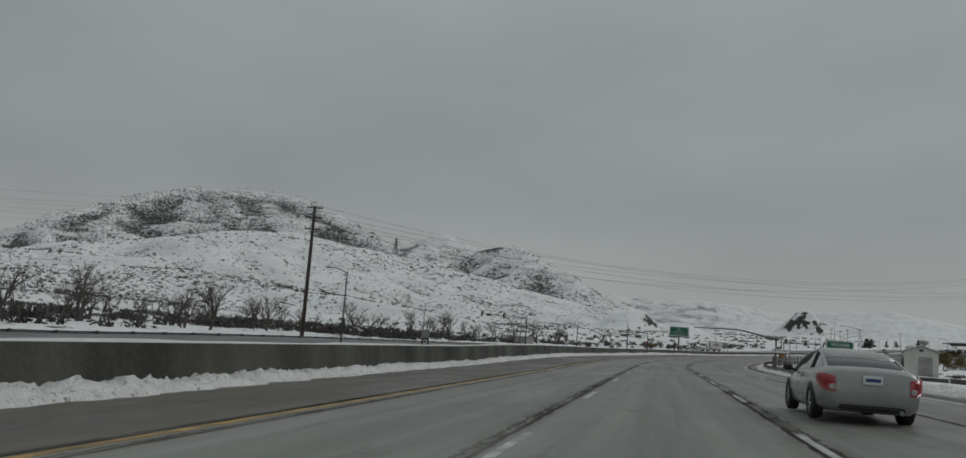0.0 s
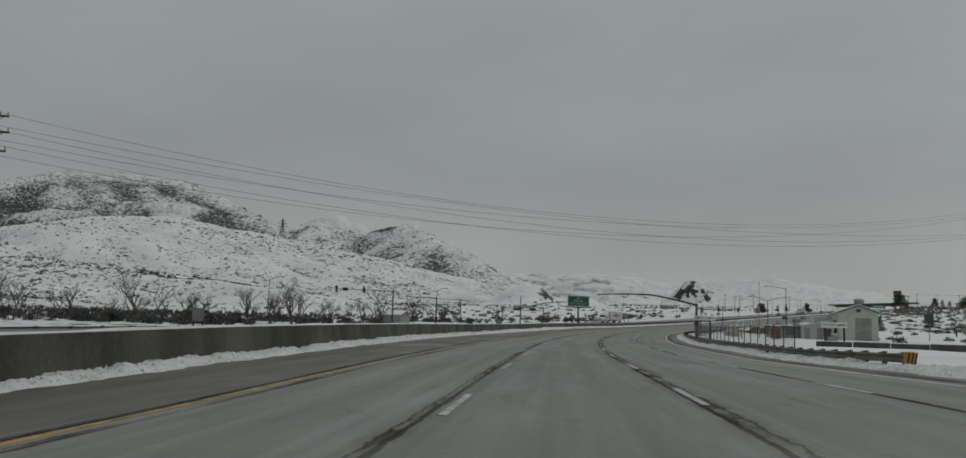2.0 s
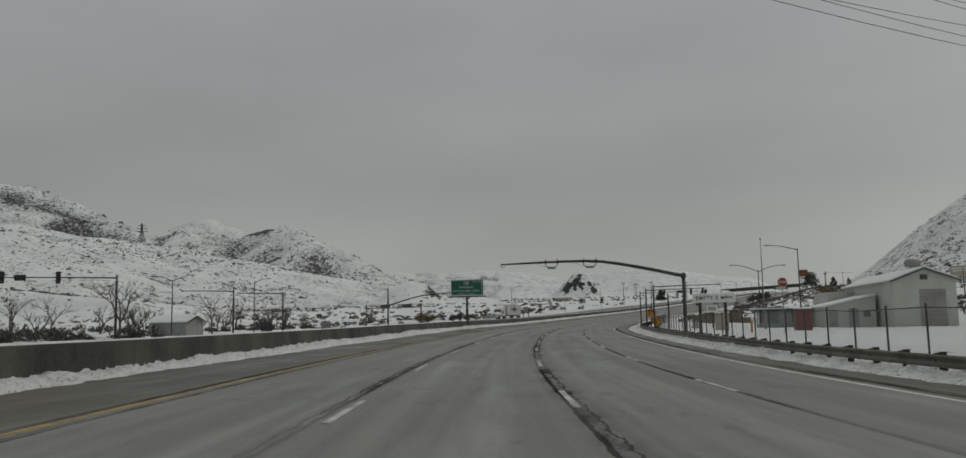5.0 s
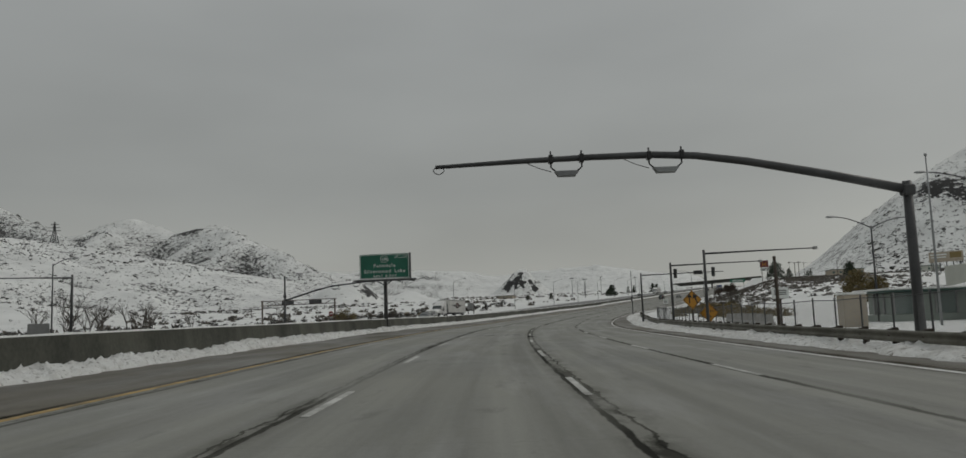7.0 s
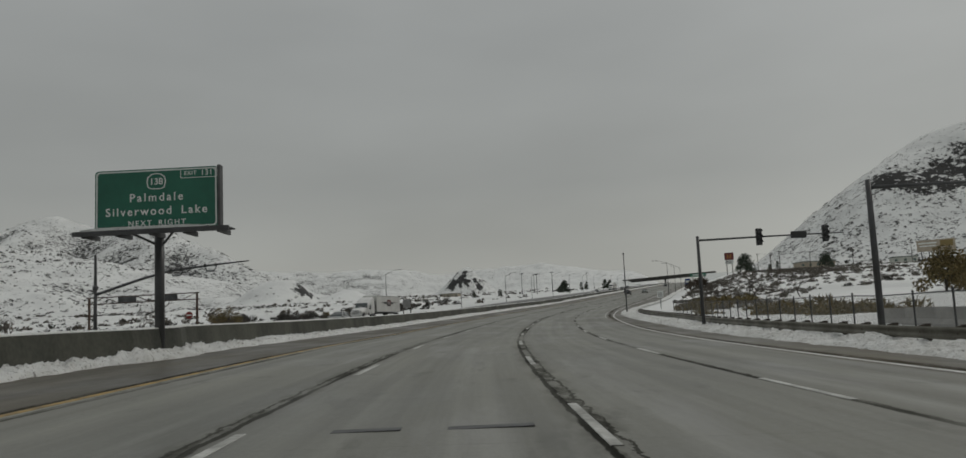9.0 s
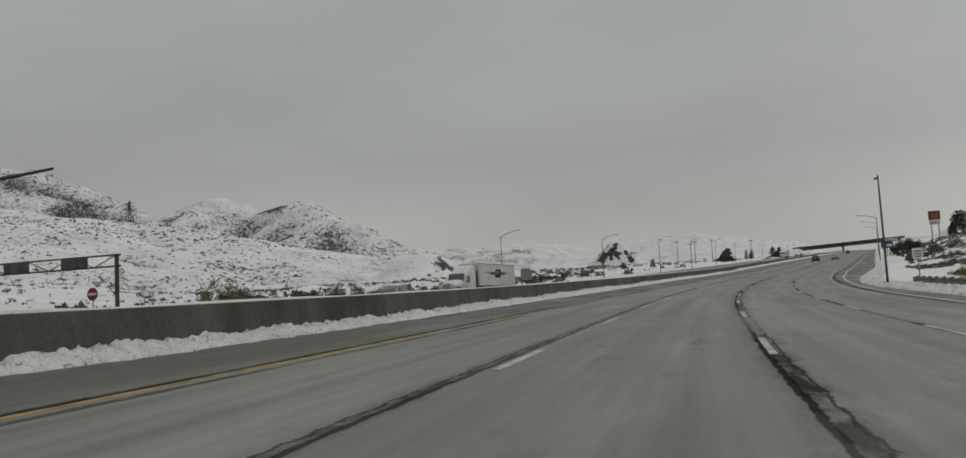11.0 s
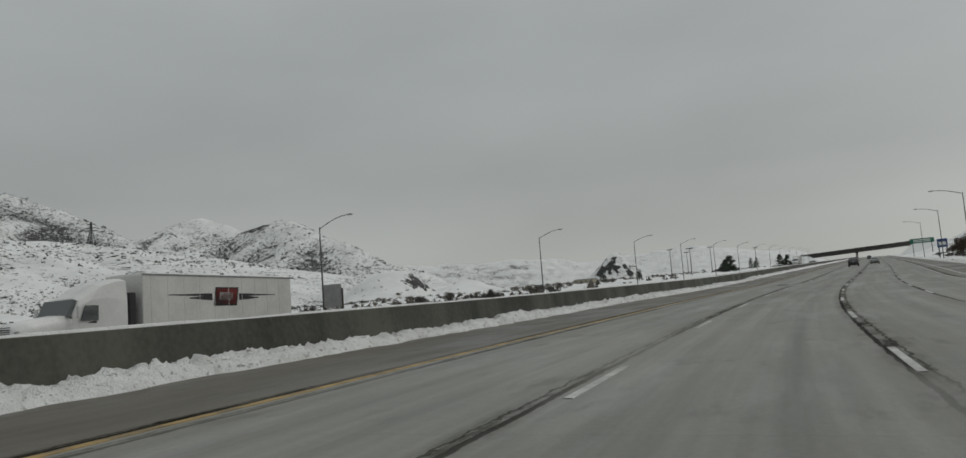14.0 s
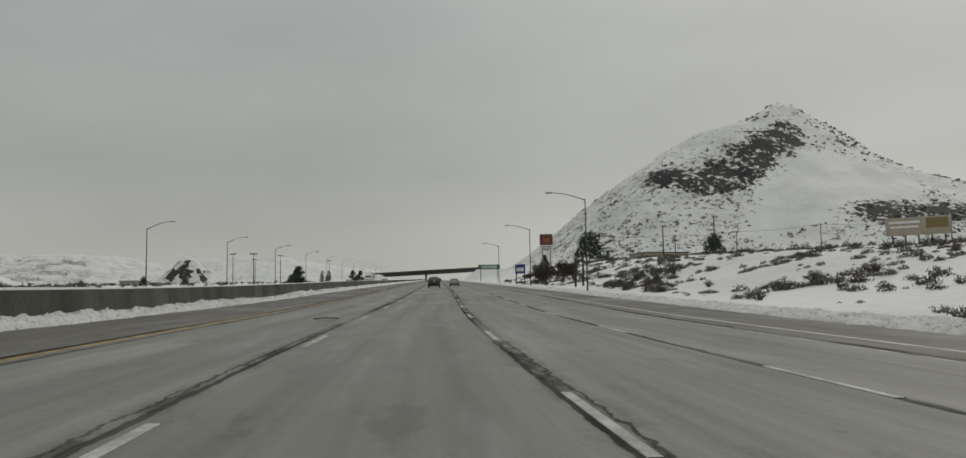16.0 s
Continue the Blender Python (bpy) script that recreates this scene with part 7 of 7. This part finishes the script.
for k, (s, lat, h, w) in enumerate([(640, -52, 9, 3.4), (668, -60, 7, 3), (690, -50, 10, 3.2), (715, -66, 8, 3.4), (742, -54, 11, 3.6), (765, -58, 7, 3), (800, -48, 9, 3.2), (560, -70, 7, 3.2),
                                    (585, -90, 6, 3), (760, -40, 8, 3), (610, 60, 8, 3), (690, 62, 7, 3), (720, 52, 8, 3)]):
    p = on_road(s, lat)
    if k % 3:
        leafy(p.x, p.y, h * .62, w * .6, 20 + k, "conifer", "dark bushy evergreen standing in the distance")
    else:
        conifer(p.x, p.y, h * .75, w, 20 + k, "dark conifer standing in the distance")
leafy(48, 262, 5.4, 4.0, 5, "olive", "tan-leaved tree on the snowy slope")
leafy(53, 266, 4.2, 3.2, 6, "olive", "tan-leaved tree on the snowy slope")


def shrub(x, y, h, w, seed, mat, label, dense=95):
    """A wide bush: many thin stems from one root and a dense uneven dome of twiggy leaves."""
    rnd = random.Random(seed)
    t = thing("shrub", label, "shrub", pose(x, y, land_at(x, y) - .1), "roadside shrubs")
    stems, crown = bmesh.new(), bmesh.new()
    for k in range(16):
        a, q, f = rnd.uniform(0, 2 * math.pi), w * .5 * rnd.uniform(.15, .95), rnd.uniform(.5, .95)
        e = Vector((math.cos(a) * q, math.sin(a) * q, h * f * (1 - .55 * (2 * q / w) ** 2)))
        tube(stems, [(e.x * .1, e.y * .1, 0), e * .55 + Vector((0, 0, .1 * h)), e], [.05, .03, .012], 4, False)
        clumps(crown, e * .92, min(h, w) * rnd.uniform(.16, .28), dense, min(h, w) * .055, rnd, .85, .16)
    part("stem", stems, "bark", t)
    part("crown", crown, mat, t)
    return t


# along the far side of the opposite lanes
rt = random.Random(19)
FRONTAGE_SHRUBS = [(-39, 298, 2.6), (-38, 302, 2.0), (-38, 309, 2.2), (-24.5, 326, 2.0), (-33, 335, 2.1), (-34, 326, 1.8), (-27, 355, 2.3), (-22, 368, 2.5), (-16, 385, 2.4), (-30, 344, 2.0), (-34, 349, 2.6),
                   (-44, 333, 2.4), (-29, 380, 2.6), (-14, 397, 2.3), (-9, 411, 2.2), (-35.4, 283, 3.1), (-38, 292, 2.7), (-30, 306, 2.5), (-28, 309.5, 2.2), (-26.5, 316, 2.0), (-31.5, 302, 2.2), (-24, 343, 1.8), (-20, 405, 2.4), (-3, 454, 2.6)]
for k, (x, y, h) in enumerate(FRONTAGE_SHRUBS):
    tan = k in (3, 9, 15)
    shrub(x, y, h * rt.uniform(.75, 1.0), h * rt.uniform(1.2, 1.9), 500 + k, "olive" if tan else ("brush", "dry_brush")[k % 3 == 1], "olive-tan leafy shrub beyond the opposite lanes" if tan else "dark twiggy shrub beyond the opposite lanes")
# brown thicket at the foot of the eastern bank
for k, (x, y, h, w) in enumerate([(82.0, 454.0, 4.0, 4.6), (84.6, 452.8, 4.4, 4.6), (87.0, 453.0, 3.6, 4.0), (92.0, 478.0, 4.2, 6.0), (95.0, 481.5, 4.6, 5.0)]):
    shrub(x, y, h, w, 540 + k, "brown_leaf", "dense dark-brown bush at the foot of the snowy bank")
for k, (x, y, h) in enumerate([(77.3, 421.2, 1.5), (73.6, 412.0, 1.9), (76.3, 414.0, 1.4), (72.0, 404.5, 2.0), (68.6, 400.3, 1.6), (66.0, 405.0, 1.3), (75.5, 406.5, 1.7), (62.4, 396.6, 1.3), (63.1, 391.5, 1.1), (58.4, 384.6, 1.1), (60.0, 389.0, .9), (79.0, 412.0, 1.6), (65.0, 396.0, 1.2)]):
    shrub(x, y, h, h * 1.6, 560 + k, "twigs", "dry brown bush on the snowy bank", 45)
for k, (x, y, h) in enumerate([(61.1, 381.1, .8), (49.5, 361.2, .9), (57.6, 367.9, 1.1), (57.8, 365.3, 1.2), (59.5, 367.0, 1.0), (62.0, 364.0, 1.1), (56.0, 361.5, .8)]):
    shrub(x, y, h, h * 1.4, 580 + k, "twigs", "small dry bush alone on clean snow", 30)
for x, y, lean in ((72.4, 425.8, .25), (73.3, 425.2, .12)):
    utility_pole(x, y, 4.4, [], "short leaning brown wooden post beside the exit lane", (lean, 0), 0, .17)


def brush(name, spots, mat, label, seed, tufts=(10, 18), size=1.0):
    """Low rounded desert bushes of short twigs, too many to count."""
    g = np.random.default_rng(seed)
    at = np.array(spots)
    i = np.repeat(np.arange(len(at)), g.integers(tufts[0], tufts[1] + 1, len(at)) * 2)
    n = len(i)
    r = at[i, 3:4]

    def unit(v):
        return v / np.maximum(np.linalg.norm(v, axis=1, keepdims=True), 1e-6)
    out = unit(g.normal(size=(n, 3)))
    out[:, 2] = np.abs(out[:, 2])
    c = at[i, :3] + out * r * np.array((1.0, 1.0, .8)) * g.uniform(.15, 1.0, (n, 1)) ** .6
    c[:, 2] -= .04
    axis = unit(out * .5 + g.normal(size=(n, 3)) * .55 + np.array((0, 0, .35)))
    side = unit(np.cross(axis, g.normal(size=(n, 3))))
    a, w = axis * r * (.36 + .1 * size) * g.uniform(.6, 1.3, (n, 1)), side * r * (.05 + .17 * size)
    vs = np.stack([c - a * .5 - w, c - a * .5 + w, c + a * .6], 1).reshape(-1, 3)
    me = bpy.data.meshes.new(name)
    me.from_pydata(vs.tolist(), [], np.arange(3 * n).reshape(-1, 3).tolist())
    me.materials.append(M[mat])
    return tagged(new(name, me), label, "brush", kind="stuff")


def scatter(n, xs, ys, seed, keep, r):
    g = np.random.default_rng(seed)
    x, y = g.uniform(*xs, n), g.uniform(*ys, n)
    s, lat, _ = valley(x, y)
    ok = keep(x, y, s, lat, g.uniform(0, 1, n))
    # a smooth drift of clean snow below the ramp
    u, v = .41 * (x - 44) + .91 * (y - 270), .91 * (x - 44) - .41 * (y - 270)
    ok &= (u / 28) ** 2 + (v / 9.5) ** 2 + .35 * (vnoise(x / 5, y / 5, 77) - .5) > 1
    # a broad clean drift on the bank beyond the exit
    u, v = .38 * (x - 62.5) + .92 * (y - 379), .92 * (x - 62.5) - .38 * (y - 379)
    ok &= (u / 10) ** 2 + (v / 5) ** 2 + .4 * (vnoise(x / 4, y / 4, 78) - .5) > 1
    x, y = x[ok], y[ok]
    return list(zip(x, y, land(x, y), g.uniform(*r, len(x)) * (.6 + .8 * g.uniform(0, 1, len(x)) ** 2)))


def patchy(x, y, scale, seed):
    return vnoise(x / scale, y / scale, seed) * .6 + vnoise(x / scale * 2.7, y / scale * 2.7, seed + 1) * .4


# the band along the foot of the hills, thick and dark
brush("frontage_brush", scatter(26000, (-190, 0), (20, 620), 1, lambda x, y, s, l, u: (l < -42) & (l > -110) & (u < np.clip((patchy(x, y, 14, 5) - .45) * 3.2, 0, 1) * np.clip((110 + l) / 45, .12, 1) * np.interp(y, (200, 270), (1, .2))), (.4, 1.6)), "brush", "dense dark brush along the foot of the hills", 11, (26, 38), .3)
brush("hillside_brush", scatter(26000, (-1000, -250), (480, 1350), 2, lambda x, y, s, l, u: (l < -95) & (u < np.clip((patchy(x, y, 70, 8) - .28) * 1.1, .03, .5)), (.9, 2.1)), "brush", "scattered dark brush on the snowy hillsides", 12, (6, 9), 1.2)
brush("high_brush", scatter(16000, (-1500, -250), (1250, 1900), 6, lambda x, y, s, l, u: (u < np.clip((patchy(x, y, 110, 28) - .22) * 1.1, .08, .55)), (1.2, 3.2)), "brush", "scattered dark brush and stones on the high slopes", 23, (5, 7), 1.6)
brush("slope_brush", scatter(34000, (-560, -100), (120, 900), 21, lambda x, y, s, l, u: (l < -88) & (u < np.clip((patchy(x, y, 48, 63) - .24) * 2.1, .06, .85) * np.where((x < -230) & (y < 600), 1.0, np.interp(y, (230, 330), (1.0, .16)))), (.65, 1.6)), "brush", "scattered dark bushes on the snowy lower slope", 22, (7, 11), .7)
brush("valley_brush", scatter(7000, (-260, 260), (300, 1400), 3, lambda x, y, s, l, u: (l < -44) & (l > -330) & (u < np.clip((patchy(x, y, 45, 9) - .46) * 3, 0, .6)), (.8, 2.0)), "dry_brush", "brown brush across the snowy valley floor", 13, (7, 11), 1.3)
brush("bank_brush", scatter(30000, (15, 190), (262, 560), 4, lambda x, y, s, l, u: (l > 20) & (l < 75) & (s > 262) & (u < np.clip((patchy(x, y, 7, 12) - .37) * 3.2, 0, .85) * np.clip(1.2 - l / 90, .3, 1)), (.26, .85)), "dry_brush", "dry brush poking through snow on the bank", 14, (46, 64), .07)
brush("bank_foot_brush", scatter(9000, (20, 110), (318, 420), 8, lambda x, y, s, l, u: (l > 18.8) & (l < 23.5) & (s > 330) & (s < 400) & (u < np.clip((patchy(x, y, 10, 44) - .42) * 4, 0, .9)), (.2, .5)), "dry_brush", "dense dry brush along the foot of the bank", 18, (34, 50), .1)
brush("bank_top_brush", scatter(16000, (60, 330), (380, 640), 10, lambda x, y, s, l, u: (l > 46) & (l < 170) & (u < np.clip((patchy(x, y, 24, 51) - .44) * 2.6, 0, .6)), (.4, 1.1)), "dry_brush", "dark brush on the snowy rise behind the bank", 19, (10, 16), .35)
brush("bank_olive_brush", scatter(10000, (10, 90), (225, 350), 6, lambda x, y, s, l, u: (l > 19) & (l < 30) & (s > 236) & (s < 305) & (u < np.clip((patchy(x, y, 12, 33) - .34) * 4, 0, .95)), (.5, 1.35)), "olive", "olive-brown brush on the slope beside the ramp", 15, (44, 60), .12)
brush("station_slope_brush", scatter(5000, (30, 170), (170, 330), 9, lambda x, y, s, l, u: (l > 44) & (l < 150) & (u < np.clip((patchy(x, y, 16, 21) - .44) * 2.6, 0, .7) * np.interp(l, (50, 95), (.12, 1))), (.5, 1.4)), "brush", "dark brush on the snowy slope behind the station", 17, (40, 56), .15)
for k, (x, y, h) in enumerate([(64, 240, 4.5), (76, 246, 4.2), (88, 250, 4.5), (101, 256, 4.5), (72, 262, 5)]):
    bare_tree(x, y, h, 300 + k, "slender leafless tree on the slope behind the station")
for k, (x, y, h) in enumerate([(32.2, 290.6, 3.6), (36.6, 288.5, 4.6), (41, 283, 4.0)]):
    bare_tree(x, y, h, 340 + k, "leafless tree among the brown brush by the ramp")
brush("mountain_brush", scatter(24000, (250, 900), (600, 1250), 5, lambda x, y, s, l, u: (l > 130) & (((x - 548) / 72) ** 2 + ((y - 850) / 46) ** 2 + .5 * patchy(x, y, 30, 71) > 1.1) & (((x - 495) / 48) ** 2 + ((y - 826) / 24) ** 2 + .5 * patchy(x, y, 20, 72) > 1.1) & (u < np.clip((patchy(x, y, 60, 15) - .34) * 1.7, 0, .8)), (.9, 2.3)), "brush", "dark brush and stones on the snowy mountain", 16, (6, 9), 1.5)


# ---- distant buildings, poles and masts ----
def low_building(x, y, w, d, h, wall, label, turn=0.0):
    t = thing("building", label, "building", ground_pose(x, y, turn, .4))
    bm = bmesh.new()
    box(bm, (0, 0, h / 2), (w, d, h), .05)
    part("wall", bm, wall, t)
    bm = bmesh.new()
    box(bm, (0, 0, h + .15), (w + .8, d + .8, .3), .05)
    r = part("roof", bm, "roof_green" if wall != "brown" else "brown", t)
    bm = bmesh.new()
    box(bm, (0, 0, h + .37), (w + .5, d + .5, .16), .06)
    part("snow", bm, "snow_clean", r, "snow on the roof")
    for k in range(max(2, int(w / 3))):
        bm = bmesh.new()
        box(bm, (-w / 2 + 1.2 + k * (w - 2.4) / max(1, int(w / 3) - 1), -d / 2 - .02, h * .55), (1.1, .06, h * .35), .02)
        part("window", bm, "pane", t)
    return t


for x, y, w, d, h, wl_, tn in ((178, 560, 16, 12, 3.0, "tan_wall", 10), (205, 530, 10, 8, 2.8, "wall", 0),
                               (10, 800, 12, 10, 2.4, "tan_wall", 0)):
    low_building(x, y, w, d, h, wl_, "low roadside building with snow on its roof", tn)
PLATEAU = [(189.7, 498.2, 9.5), (172, 512, 8), (158, 522, 7.5), (205, 470, 8.5), (142, 540, 8), (225, 455, 9), (165, 580, 8), (118, 470, 7), (108, 440, 7)]
for k, (x, y, h) in enumerate(PLATEAU):
    utility_pole(x, y, h, [(h - .4, 1.8)], "wooden utility pole on the snowy bank", (0, 0), 40, .14)
for k in range(5):
    a, b = PLATEAU[(4, 2, 1, 0, 3)[k]], PLATEAU[(2, 1, 0, 3, 5)[k]]
    wire((a[0], a[1], land_at(a[0], a[1]) + a[2] - .2), (b[0], b[1], land_at(b[0], b[1]) + b[2] - .2), .5, .03, "thin overhead wire between wooden poles", 10)
for k, (s, lat, h) in enumerate([(610, -62, 10.5), (655, -80, 12), (700, -70, 12.5), (740, -90, 12), (790, -60, 12)]):
    p = on_road(s, lat)
    t = thing("floodlight_mast", "tall slender floodlight mast in the distance", "light mast", ground_pose(p.x, p.y), "floodlight masts")
    bm = bmesh.new()
    tube(bm, [(0, 0, -.2), (0, 0, h)], [.2, .1], 8)
    part("pole", bm, "dark_galv", t)
    for j in range(4):
        bm = bmesh.new()
        box(bm, (-1.0 + .66 * j, -.2, h + .1), (.5, .35, .45), .04)
        part("lamp_head", bm, "dark_galv", t)
tw = thing("transmission_tower", "lattice transmission tower on the snowy ridge", "pylon", pose(-546, 1166, land_at(-546, 1166) - 1))
for sx in (-1, 1):
    for sy in (-1, 1):
        bm = bmesh.new()
        tube(bm, [(sx * 4, sy * 4, 0), (sx * 1, sy * 1, 16), (sx * .4, sy * .4, 27)], .45, 4)
        part("leg", bm, "mast", tw)
for z, w in ((16, 8), (20, 7), (24, 5)):
    bm = bmesh.new()
    box(bm, (0, 0, z), (w * 2, .7, .7), .05)
    part("crossarm", bm, "mast", tw)
for k in range(6):
    bm = bmesh.new()
    z0, z1 = 2.6 * k, 2.6 * (k + 1)
    r0, r1 = 4 - 3 * z0 / 16, 4 - 3 * z1 / 16
    tube(bm, [(-r0, -r0, z0), (r1, -r1, z1)], .28, 4)
    tube(bm, [(r0, r0, z0), (-r1, r1, z1)], .28, 4)
    part("brace", bm, "mast", tw)
